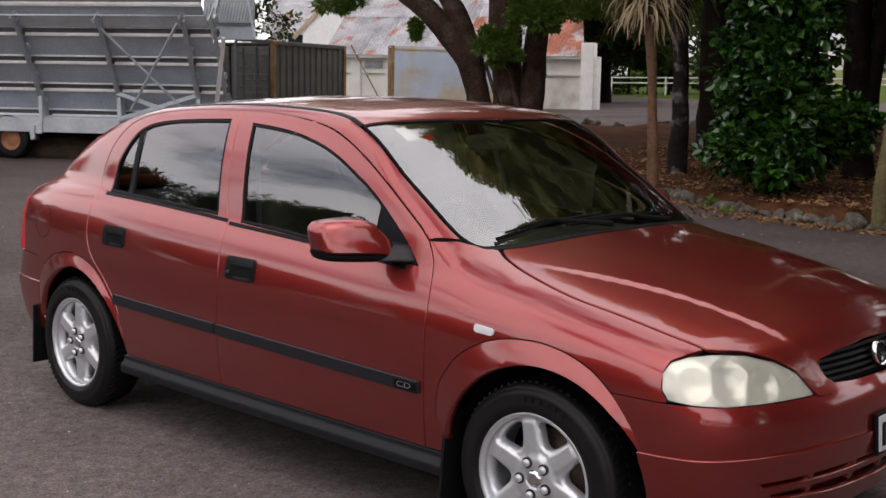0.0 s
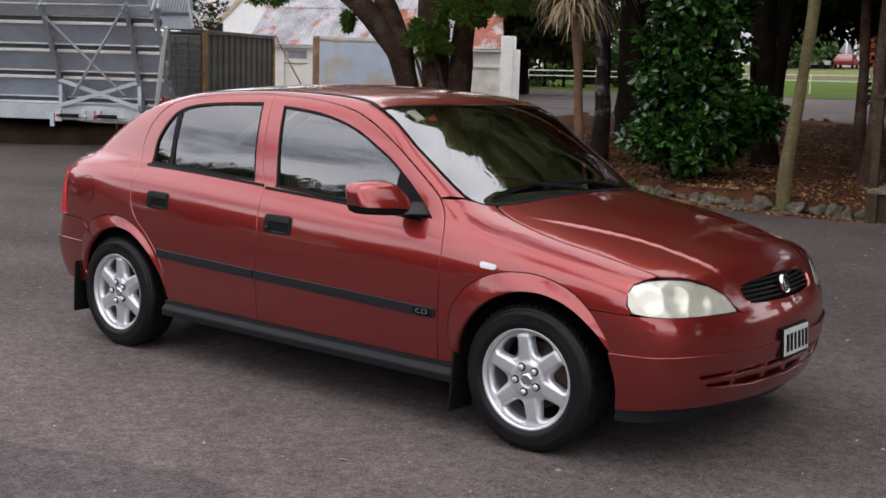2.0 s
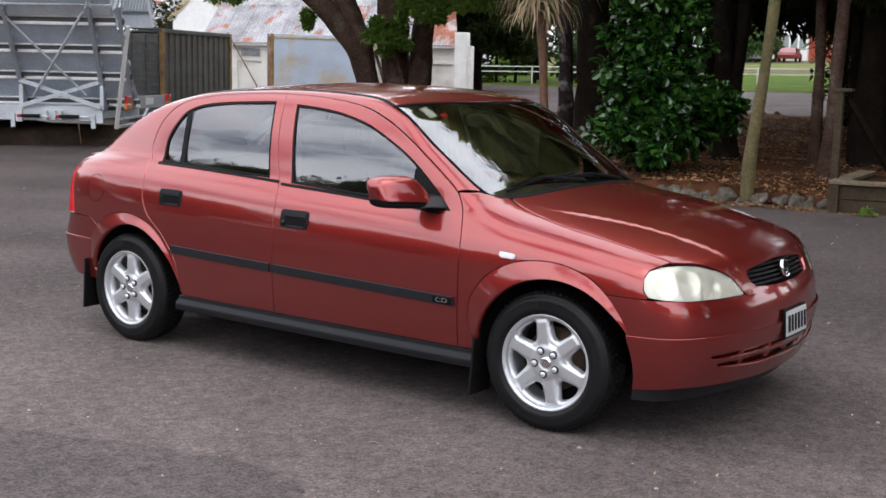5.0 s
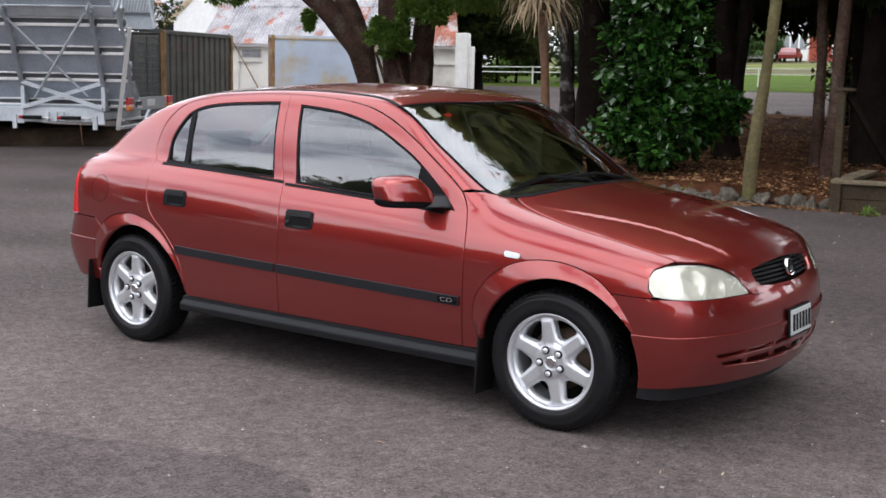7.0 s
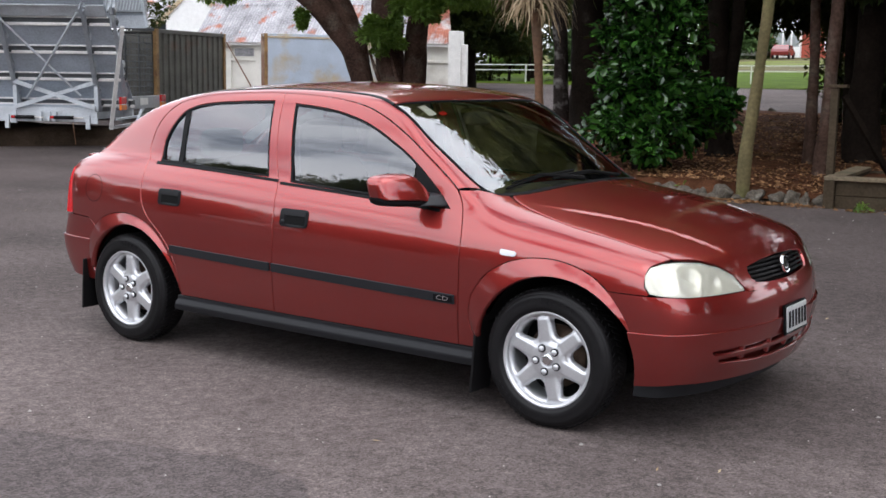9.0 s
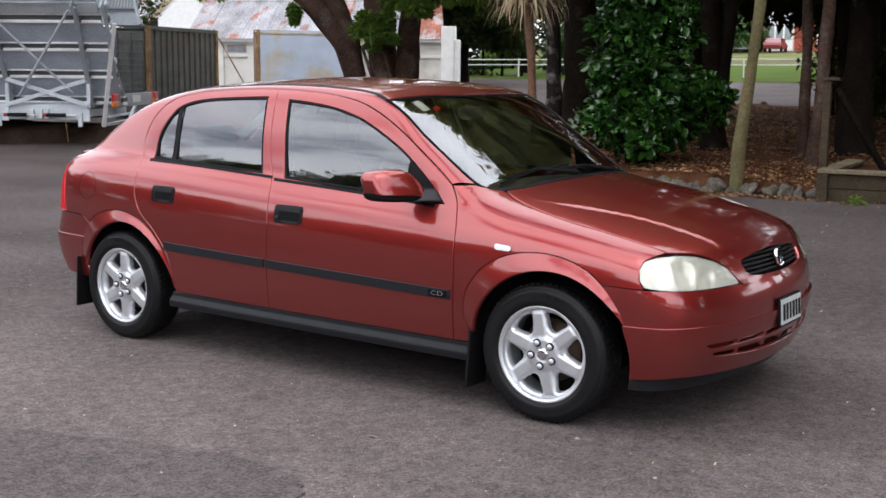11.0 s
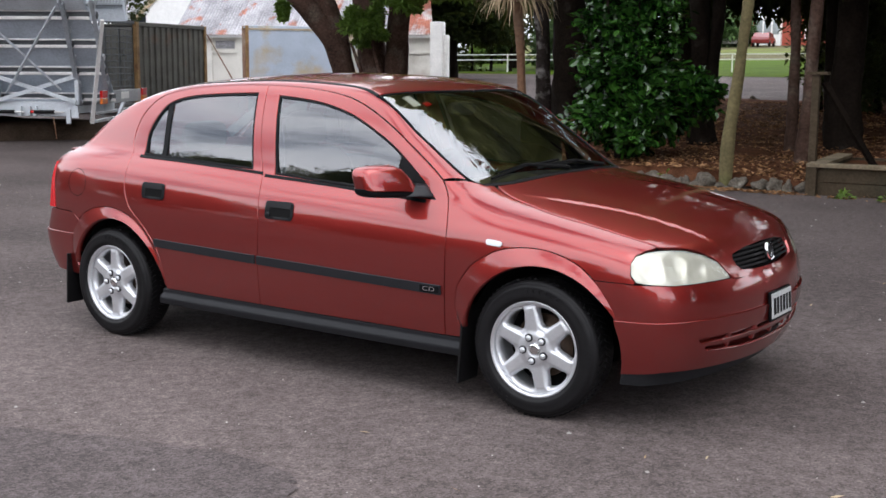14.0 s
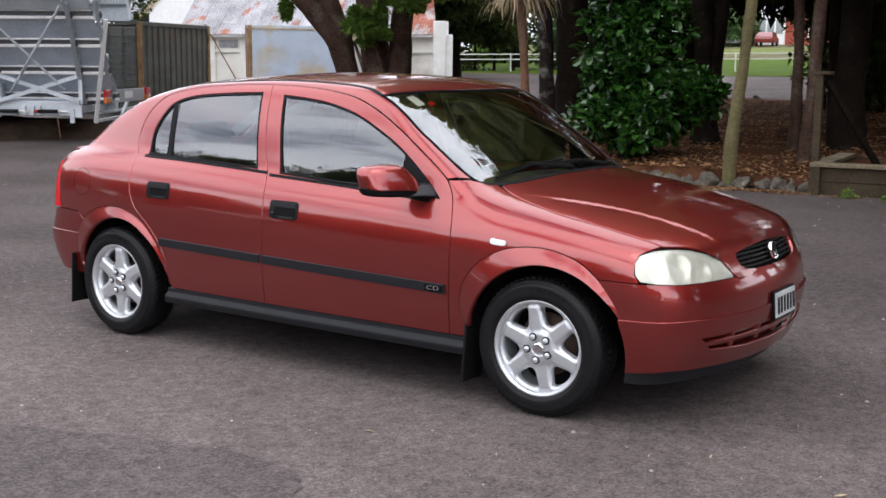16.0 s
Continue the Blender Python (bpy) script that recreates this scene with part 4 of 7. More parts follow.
part("number_plate", boxes(((0.166, 1.2, 0.865), (0.01, 0.46, 0.13))), M["paint_white"], board, "pale number plate")
for x in (-1.36, -1.20, -1.08):
    part("coupling", boxes(((x, -0.09, 0.60), (0.07, 0.07, 0.17)), bevel=0.01), M["galv"], stand)
part("chain", bar((-0.74, -0.12, 0.5), (-0.70, -0.12, 0.10), 0.012), M["rust"], stand, "thin hanging chain")
for x0, x1 in ((-1.80, -1.45), (-1.08, -0.72)):
    part("ram", tube(bmesh.new(), [(x0, -0.13, 0.585), (x1, -0.13, 0.585)], 0.035, 10), M["rubber"], stand, "dark levelling ram", smooth=True)
    part("ram_rod", tube(bmesh.new(), [(x1, -0.13, 0.585), (x1 + 0.18, -0.13, 0.58)], 0.016, 8), M["plank_lip"], stand, "bright ram rod", smooth=True)
    part("ram_cap", tube(bmesh.new(), [(x0 - 0.07, -0.13, 0.585), (x0, -0.13, 0.585)], 0.028, 8), M["red_lamp"], stand, "small red end cap", smooth=True)
# Bank of dark soil under the folded stand.
bank_bm = bmesh.new()
bmesh.ops.create_icosphere(bank_bm, subdivisions=4, radius=1.0)
for v in bank_bm.verts:
    f = 1 + 0.25 * noise.noise(Vector((v.co.x * 5, v.co.y * 2, v.co.z * 2)))
    v.co = Vector((v.co.x * 5.7, v.co.y * 0.9, v.co.z * 0.48)) * f
bank = part("soil_bank", bank_bm, M["soil"], smooth=True)
bank.matrix_world = pose(-13.62, 9.0, 0.0, 0, 0, 32.3) @ pose(-4.6, 1.2, 0.0)
tagged(bank, "low bank of dark soil under the stand", "soil bank", kind="structure")


# ---- steel containers ----
def corrugated(bm, p0, p1, z0, z1, pitch=0.28, depth=0.036):
    p0, p1 = Vector((*p0, 0)), Vector((*p1, 0))
    run, ln = (p1 - p0).normalized(), (p1 - p0).length
    out = Vector((run.y, -run.x, 0))
    n = max(2, round(ln / pitch))
    row = []
    for k in range(n):
        for s, d in ((0.0, 0), (0.30, 0), (0.45, 1), (0.85, 1)):
            row.append(p0 + run * ln * (k + s) / n - out * depth * d)
    row.append(p1)
    lo, hi = [bm.verts.new((p.x, p.y, z0)) for p in row], [bm.verts.new((p.x, p.y, z1)) for p in row]
    for k in range(len(row) - 1):
        bm.faces.new((lo[k], lo[k + 1], hi[k + 1], hi[k]))
    return bm


def container(at, turn, size, mat, rail_mat, label):
    ob = thing("shipping_container", pose(*at, 0, 0, turn), label, "container")
    L, W, H = size
    part("side_wall", corrugated(bmesh.new(), (0.08, 0), (L - 0.08, 0), 0.12, H - 0.1), mat, ob)
    part("side_wall", corrugated(bmesh.new(), (L - 0.08, W), (0.08, W), 0.12, H - 0.1), mat, ob)
    part("end_wall", corrugated(bmesh.new(), (L, 0.08), (L, W - 0.08), 0.12, H - 0.1), mat, ob)
    part("roof", boxes(((L / 2, W / 2, H - 0.06), (L - 0.04, W - 0.04, 0.04))), mat, ob)
    part("floor", boxes(((L / 2, W / 2, 0.08), (L - 0.04, W - 0.04, 0.10))), M["rust"], ob)
    for x in (0.05, L - 0.05):
        for y in (0.04, W - 0.04):
            part("corner_post", boxes(((x, y, H / 2), (0.11, 0.11, H)), bevel=0.01), rail_mat, ob, "rusty corner post")
    for y in (0.03, W - 0.03):
        part("top_rail", boxes(((L / 2, y, H - 0.05), (L - 0.2, 0.09, 0.10)), bevel=0.01), mat, ob)
        part("bottom_rail", boxes(((L / 2, y, 0.07), (L - 0.2, 0.09, 0.14)), bevel=0.01), mat, ob)
    return ob


dark_box = container((-19.1, 14.7, rise(0, 15)), 107.0, (3.45, 2.5, 2.26), M["cont_dark"], M["ochre"], "dull grey-green corrugated steel container with rusty posts")
for k, (y, w) in enumerate(((0.65, 1.12), (1.85, 1.12))):
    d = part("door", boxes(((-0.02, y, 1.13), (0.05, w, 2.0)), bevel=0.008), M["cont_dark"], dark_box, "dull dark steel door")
    for z in (0.4, 0.9, 1.4, 1.9):
        part("hinge", boxes(((-0.06, y + (0.5 if k else -0.5), z), (0.04, 0.14, 0.06))), M["gap"], d)
    for q in (-0.2, 0.2):
        part("lock_rod", bar((-0.075, y + q, 0.15), (-0.075, y + q, 2.15), 0.03), M["gap"], d)
cage = thing("mesh_cage", pose(-19.1, 14.7, rise(0, 15), 0, 0, 107.0), "dark wire mesh cage standing against the container doors", "mesh cage")
mesh_bm = bmesh.new()
for k in range(17):
    tube(mesh_bm, [(-0.12, 0.15 + k * 0.13, 0.02), (-0.16, 0.15 + k * 0.13, 2.0)], 0.008, 4)
for k in range(13):
    tube(mesh_bm, [(-0.14, 0.1, 0.12 + k * 0.15), (-0.14, 2.3, 0.12 + k * 0.15)], 0.008, 4)
for k in range(12):
    tube(mesh_bm, [(-1.42 + k * 0.12, 0.06, 0.02), (-1.42 + k * 0.12, 0.06, 2.2)], 0.009, 4)
for k in range(15):
    tube(mesh_bm, [(-1.45, 0.06, 0.10 + k * 0.15), (-0.08, 0.06, 0.10 + k * 0.15)], 0.009, 4)
part("mesh", mesh_bm, M["gap"], cage)
part("top_bar", boxes(((-0.76, 0.05, 2.24), (1.44, 0.07, 0.07)), bevel=0.01), M["gap"], cage)
part("top_bar", boxes(((-1.46, 1.22, 2.24), (0.06, 2.3, 0.06)), bevel=0.01), M["gap"], cage)
for y in (0.05, 2.36):
    part("post", boxes(((-1.46, y, 1.10), (0.06, 0.06, 2.2)), bevel=0.008), M["gap"], cage)

blue_box = container((-24.95, 24.5, rise(0, 25)), 57.0, (5.2, 0.55, 2.26), M["cont_blue"], M["ochre"], "container with a faded blue-grey side and rusty edges")
part("end_panel", boxes(((0.0, 0.275, 1.13), (0.04, 0.45, 2.0))), M["rust"], blue_box, "rusty end panel")
part("side_panel", boxes(((2.6, -0.02, 1.12), (5.0, 0.03, 2.02)), bevel=0.005), M["cont_blue"], blue_box, "flat faded blue-grey panel")
part("panel_edge", boxes(((2.6, -0.035, 2.14), (5.0, 0.04, 0.06))), M["tan"], blue_box)


# ---- old white shed with an iron roof ----
shed = thing("shed", pose(-36.0, 25.6, rise(0, 28), 0, 0, 20.6), "old dirty white shed with a rusting corrugated iron roof", "shed")
X0, L, SKEW = 5.2, 15.25, 0.33
part("wall", boxes((((X0 + L) / 2, 0.1, 0.95), (L - X0, 0.2, 2.1))), M["white_wall"], shed, "dirty white plaster wall")
part("end_wall", boxes(((L - 0.14 - SKEW * 3.15, 3.25, 0.95), (0.2, 6.2, 2.1), (0, 0, math.degrees(math.atan(SKEW))))), M["white_wall"], shed)
gable_bm = bmesh.new()
gable_v = [[gable_bm.verts.new((x - SKEW * y, y, z)) for y, z in ((0.2, 2.06), (6.2, 2.06), (3.2, 4.6))] for x in (L - 0.16, L - 0.06)]
gable_bm.faces.new(gable_v[0][::-1])
gable_bm.faces.new(gable_v[1])
for k in range(3):
    gable_bm.faces.new((gable_v[0][k], gable_v[0][(k + 1) % 3], gable_v[1][(k + 1) % 3], gable_v[1][k]))
part("gable", gable_bm, M["roof_iron"], shed, "rusty iron gable sheet")
part("end_wall", boxes(((X0 + 0.1, 3.2, 1.0), (0.2, 6.0, 2.1))), M["white_wall"], shed)
part("back_wall", boxes((((X0 + L) / 2 - 1.1, 6.3, 1.0), (L - X0 - 2.2, 0.2, 2.1))), M["white_wall"], shed)
for x in (6.2, 7.65, 9.1, 10.5, 12.0, 13.5):
    part("pilaster", boxes(((x, -0.04, 0.9), (0.42, 0.1, 1.9)), bevel=0.01), M["white_wall"], shed)
part("ledge", boxes((((X0 + L) / 2, -0.03, 1.33), (L - X0, 0.1, 0.10)), bevel=0.01), M["white_wall"], shed)
part("eave_board", boxes((((X0 + L) / 2, -0.25, 1.93), (L - X0, 0.05, 0.12))), M["paint_white"], shed, "white eave board")
for x in (6.9,):
    w = part("window", boxes(((x + 0.05, -0.005, 1.6), (0.9, 0.05, 0.38))), M["white_wall"], shed)
    part("pane", boxes(((x + 0.05, -0.035, 1.6), (0.8, 0.01, 0.30))), M["roof_iron"], w, "boarded grey pane")
def roof_sheet(x0, x1, ya, za, yb, zb, mat="roof_iron"):
    """One corrugated sheet lying on the slope between two heights."""
    bm = bmesh.new()
    n = 14
    lo, hi = [[bm.verts.new((min(x0 + (x1 - x0) * k / n, L - SKEW * y + 0.002 * k), y, z + 0.022 * math.cos(math.pi * k))) for k in range(n + 1)] for y, z in ((ya, za), (yb, zb))]
    for k in range(n):
        bm.faces.new((lo[k], lo[k + 1], hi[k + 1], hi[k]))
    part("roof_sheet", bm, M[mat], shed, "weathered grey roof iron with rust streaks" if mat == "roof_iron" else "red rusted roof iron")


for k in range(13):
    x0 = X0 - 0.3 + k * (L - X0 + 0.45) / 13
    x1 = x0 + (L - X0 + 0.45) / 13 + 0.04
    roof_sheet(x0, x1, -0.35, 1.98, 1.55, 3.54, "roof_rust" if k in (7, 11, 12) else "roof_iron")
    roof_sheet(x0, x1, 1.45, 3.49, 3.2, 4.93)
    roof_sheet(x0, x1, 6.75, 1.98, 3.2, 4.90)
part("ridge", boxes((((X0 + L) / 2 - 0.6, 3.2, 4.93), (L - X0 - 1.2, 0.3, 0.05))), M["roof_iron"], shed)
part("buttress", boxes(((L + 0.26, -0.15, 1.2), (0.47, 0.5, 2.5)), bevel=0.03), M["buttress"], shed, "tall rough white buttress")
part("buttress", boxes(((L + 0.57, -0.05, 0.96), (0.15, 0.4, 2.02)), bevel=0.03), M["buttress"], shed, "lower white buttress")
part("pipe", bar((7.4, -0.3, 0.2), (6.1, -0.3, 2.35), 0.04), M["rust"], shed, "leaning rusty pipe")

villa = thing("house", pose(-47.0, 37.0, 1.0, 0, 0, 35), "white weatherboard house with a pale gable roof", "house")
part("wall", boxes(((4.0, 2.5, 1.6), (8.0, 5.0, 3.2))), M["paint_white"], villa)
gb = bmesh.new()
tri_v = [gb.verts.new(q) for q in ((-0.4, -0.4, 3.1), (8.4, -0.4, 3.1), (8.4, 5.4, 3.1), (-0.4, 5.4, 3.1), (-0.4, 2.5, 5.4), (8.4, 2.5, 5.4))]
for f in ((0, 1, 5, 4), (2, 3, 4, 5), (0, 4, 3), (1, 2, 5), (0, 3, 2, 1)):
    gb.faces.new([tri_v[k] for k in f])
part("roof", gb, M["roof_iron"], villa, "pale iron gable roof")
porch = bmesh.new()
porch_v = [[porch.verts.new((x, y, z)) for x, z in ((2.0, 3.0), (5.4, 3.0), (3.7, 4.7))] for y in (-1.4, 1.4)]
porch.faces.new(porch_v[0])
porch.faces.new(porch_v[1][::-1])
for k in range(3):
    porch.faces.new((porch_v[0][k], porch_v[1][k], porch_v[1][(k + 1) % 3], porch_v[0][(k + 1) % 3]))
part("porch_gable", porch, M["paint_white"], villa, "white weatherboard porch gable")
part("porch_wall", boxes(((3.7, -0.7, 1.5), (3.0, 1.38, 3.0))), M["paint_white"], villa)
for x0, x1 in ((1.7, 3.7), (5.7, 3.7)):
    part("barge_board", bar((x0, -1.46, 2.78), (x1, -1.46, 4.82), 0.06, 0.22), M["tan"], villa, "weathered barge board")
for x in (1.5, 4.0, 6.5):
    w = part("window", boxes(((x, -0.03, 2.5), (1.1, 0.06, 1.3))), M["paint_white"], villa)
    part("pane", boxes(((x, -0.07, 2.5), (0.9, 0.02, 1.1))), M["far_glass"], w)


# Weeds at the foot of the planter and along the stones.
weed_rng = np.random.default_rng(91)
weed_p = np.array([(-0.05 + 0.5 * k, 8.42, 0.03) for k in range(3)] + [(0.45, 8.38, 0.05), (-3.5, 8.95, 0.05), (-3.9, 9.25, 0.12), (-2.4, 8.9, 0.1)])
weeds = leaves("weeds", weed_p, np.tile((0.10, 0.06, 0.05), (len(weed_p), 1)), 260, 0.085, M["leaf_tree"], None, 92)
tagged(weeds, "small green weeds at the foot of the planter", "weeds", kind="stuff")


# ---- rail fence, lawn, far houses and cars ----
fence = thing("rail_fence", pose(0, 0, 0), "white pipe rail fence along the lawn", "fence")
fa, fb = Vector((-44.0, 42.0, 0)), Vector((10.0, 56.0, 0))
prev = None
for k in range(21):
    p = fa.lerp(fb, k / 20)
    z = rise(p.x, p.y)
    part("post", bar((p.x, p.y, z), (p.x, p.y, z + 0.92), 0.05), M["fence"], fence)
    if prev:
        for hgt in (0.88, 0.62):
            part("rail", bar((prev.x, prev.y, prev.z + hgt), (p.x, p.y, z + hgt), 0.05), M["fence"], fence)
    prev = Vector((p.x, p.y, z))


def far_house(at, turn, wall_mat, size, label):
    ob = thing("house", pose(*at, rise(*at), 0, 0, turn), label, "house")
    W, D, H = size
    part("wall", boxes(((0, D / 2, H / 2), (W, D, H))), wall_mat, ob)
    bm = bmesh.new()
    v = [bm.verts.new(q) for q in ((-W / 2 - 0.5, -0.6, H), (W / 2 + 0.5, -0.6, H), (W / 2 + 0.5, D + 0.6, H), (-W / 2 - 0.5, D + 0.6, H), (-W / 2 + 2, D / 2, H + 2.4), (W / 2 - 2, D / 2, H + 2.4))]
    for f in ((0, 1, 5, 4), (1, 2, 5), (2, 3, 4, 5), (3, 0, 4), (0, 3, 2, 1)):
        bm.faces.new([v[k] for k in f])
    part("roof", bm, M["roof_iron"], ob)
    brick = wall_mat == M["brick_red"]
    if brick:
        bay = part("bay_window", boxes(((-W / 2 + 2.9, -0.4, 1.5), (2.8, 0.9, 3.0)), bevel=0.05), M["paint_white"], ob, "white timber bay window")
        for q in (-0.9, 0.0, 0.9):
            part("pane", boxes(((-W / 2 + 2.9 + q, -0.87, 1.9), (0.7, 0.03, 1.5))), M["pale_glass"], bay)
        part("bay_roof", boxes(((-W / 2 + 2.9, -0.2, 3.2), (3.4, 1.4, 0.35), (12, 0, 0))), M["paint_white"], ob, "pale bay roof")
    for x in np.arange(-W / 2 + (7.6 if brick else 1.8), W / 2 - 1.0, 2.9):
        w = part("window", boxes(((x, -0.04, 1.6), (1.9, 0.08, 1.8))), M["paint_white"], ob, "white framed window")
        for q in (-0.45, 0.45):
            part("pane", boxes(((x + q, -0.09, 1.6), (0.75, 0.02, 1.55))), M["far_glass"], w)
    return ob


far_house((-36.0, 120.0), 8, M["brick_red"], (14, 8, 3.2), "red brick house with white windows")
far_house((-10.0, 126.0), 5, M["paint_white"], (12, 8, 3.0), "white house beyond the lawn")
far_house((-54.5, 116.0), 12, M["paint_white"], (6, 6, 3.2), "white bungalow beyond the lawn")


def far_car(at, turn, paint, label):
    ob = thing("car", pose(*at, rise(*at) + 0.03, 0, 0, turn), label, "car", "cars parked by the far houses")
    bm = bmesh.new()
    side = [(-2.1, 0.35), (2.1, 0.35), (2.15, 0.75), (1.1, 0.95), (0.35, 1.42), (-1.2, 1.42), (-2.0, 0.95), (-2.15, 0.7)]
    for y in (-0.85, 0.85):
        bm.faces.new([bm.verts.new((x, y * (0.82 if z > 1.2 else 1), z)) for x, z in (side if y < 0 else side[::-1])])
    bm.verts.ensure_lookup_table()
    n = len(side)
    for k in range(n):
        bm.faces.new((bm.verts[k], bm.verts[n + (n - 1 - k)], bm.verts[n + (n - 1 - (k + 1) % n)], bm.verts[(k + 1) % n]))
    bmesh.ops.recalc_face_normals(bm, faces=bm.faces[:])
    part("body", bm, paint, ob)
    for y in (-0.80, 0.80):
        part("window", boxes(((-0.35, y, 1.17), (1.9, 0.12, 0.36)), bevel=0.02), M["far_glass"], ob)
        for x in (-1.3, 1.3):
            wbm = bmesh.new()
            spin(wbm, [(0.0, -0.1), (0.31, -0.1), (0.31, 0.1), (0.0, 0.1)], 16)
            w = part("wheel", wbm, M["rubber"], ob)
            w.location = (x, y, 0.31)
    return ob


white_car_paint = material("white_car_paint", (0.75, 0.76, 0.78), 0.25, 0, 0.05, coat=0.6)
red_car_paint = material("dark_red_car_paint", (0.16, 0.02, 0.02), 0.25, 0, 0.05, coat=0.6)
for at, turn, mt, lb in (((-44.5, 66.0), 10, white_car_paint, "white car parked beyond the lawn"), ((-41.6, 112.0), 8, white_car_paint, "white car parked by the brick house"), ((-38.3, 113.0), 100, red_car_paint, "dark red car parked by the brick house"), ((-74.5, 128.0), -40, white_car_paint, "white car parked under the far trees")):
    far_car(at, turn, mt, lb)


def hedge(at, size, label, mat, count, leaf, seed):
    ob = thing("hedge", pose(*at, rise(*at)), label, "hedge")
    for k in range(5):
        part("stem", tube(bmesh.new(), [((k - 2) * size[0] * 0.35, 0, 0), ((k - 2) * size[0] * 0.38, 0, size[2])], [0.09, 0.04], 6), M["bark_dark"], ob)
    p, r = clumps(seed, 70, (0, 0, size[2]), size, min(size) * 0.45)
    p[:, 2] = np.maximum(p[:, 2], 0.2)
    leaves("foliage", p, r, count, leaf, mat, ob, seed)
    return ob


for k, (at, size, mt) in enumerate((((-30.5, 47.0), (3.4, 2.0, 3.4), "leaf_dark"), ((-26.0, 50.0), (2.6, 1.8, 1.2), "leaf_far"), ((-35.0, 46.0), (4.0, 2.4, 4.2), "leaf_dark"), ((-11.0, 50.0), (3.0, 2.5, 3.2), "leaf_dark"),
                                   ((-6.5, 46.0), (4.0, 2.5, 2.6), "leaf_far"), ((-0.5, 40.0), (4.5, 2.5, 2.4), "leaf_dark"), ((-3.0, 33.0), (2.2, 1.6, 1.0), "leaf_far"), ((8.0, 38.0), (5.0, 3.0, 3.0), "leaf_dark"), ((-38.6, 61.5), (1.3, 1.1, 1.0), "leaf_tree"), ((-70.0, 90.0), (7.0, 4.0, 3.5), "leaf_far"), ((-22.0, 112.0), (3.0, 2.0, 1.2), "leaf_far"), ((-5.0, 112.0), (6.0, 3.0, 2.5), "leaf_far"), ((-43.0, 112.0), (4.0, 3.0, 2.0), "leaf_far"))):
    hedge(at, size, "dense dark green hedge beyond the bed" if mt == "leaf_dark" else "bright green shrubs beyond the bed", M[mt], 8000, 0.35 if at[1] < 80 else 0.6, 60 + k)
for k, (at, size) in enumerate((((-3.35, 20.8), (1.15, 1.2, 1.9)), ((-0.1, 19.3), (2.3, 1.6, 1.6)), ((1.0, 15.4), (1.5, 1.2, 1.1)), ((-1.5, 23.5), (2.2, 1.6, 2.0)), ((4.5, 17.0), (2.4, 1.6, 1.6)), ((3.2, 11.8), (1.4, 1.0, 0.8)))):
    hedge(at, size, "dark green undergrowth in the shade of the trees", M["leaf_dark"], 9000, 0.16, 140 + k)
for k, (x, y) in enumerate([(-38, 44), (-31.5, 53), (-9, 52), (0, 44), (-66, 100), (-85, 95), (-20, 135), (-50, 140), (8, 118), (-35, 142), (-75, 135), (-5, 140)]):
    tree((x, y), "large dark tree in the distance", M["bark_dark"], [([(0, 0, -0.3), (0.1, 0, 2.0), (0.0, 0.1, 5.0), (0.2, 0, 9.0)], [0.4, 0.3, 0.25, 0.1])],
         [(90, (0, 0, 7.5), (4.5, 4.5, 3.6), 1.2)], (0.5, 7000), M["leaf_dark"], 90 + k, lift=0.0)

tree((-24.6, 36.9), "dark low-crowned tree at the corner of the shed", M["bark_dark"], [([(-0.3, 0, -0.3), (-0.3, 0, 1.5), (-0.2, 0, 3.5), (0, 0, 5.5)], [0.3, 0.24, 0.2, 0.08])],
     [(70, (0, 0, 4.3), (2.6, 2.2, 1.9), 0.7), (50, (0.9, 0, 2.5), (2.0, 1.6, 1.1), 0.6)], (0.24, 30000), M["leaf_dark"], 171, lift=0.0)

tree((-27.45, 20.87), "small garden tree with thin dark foliage", M["bark_dark"], [([(0, 0, -0.2), (0.05, 0, 1.2), (0.0, 0, 2.4)], [0.09, 0.07, 0.03]), ([(0.03, 0, 1.2), (0.4, 0.2, 2.6)], [0.05, 0.02])],
     [(16, (0.3, 0, 3.0), (1.1, 0.9, 0.9), 0.30)], (0.17, 1100), M["leaf_dark"], 181, lift=0.0)

# Far woods that close the view beyond the houses.
woods_rng = np.random.default_rng(77)
woods_p = np.stack([woods_rng.uniform(-150, 60, 620), woods_rng.uniform(146, 158, 620), 4.5 + woods_rng.uniform(0, 1, 620) ** 1.3 * 12], 1)
woods = leaves("far_woods", woods_p, np.full((620, 3), 2.2), 42000, 1.1, M["leaf_dark"], None, 78)
tagged(woods, "dark woods on the skyline beyond the houses", "woods", kind="stuff")

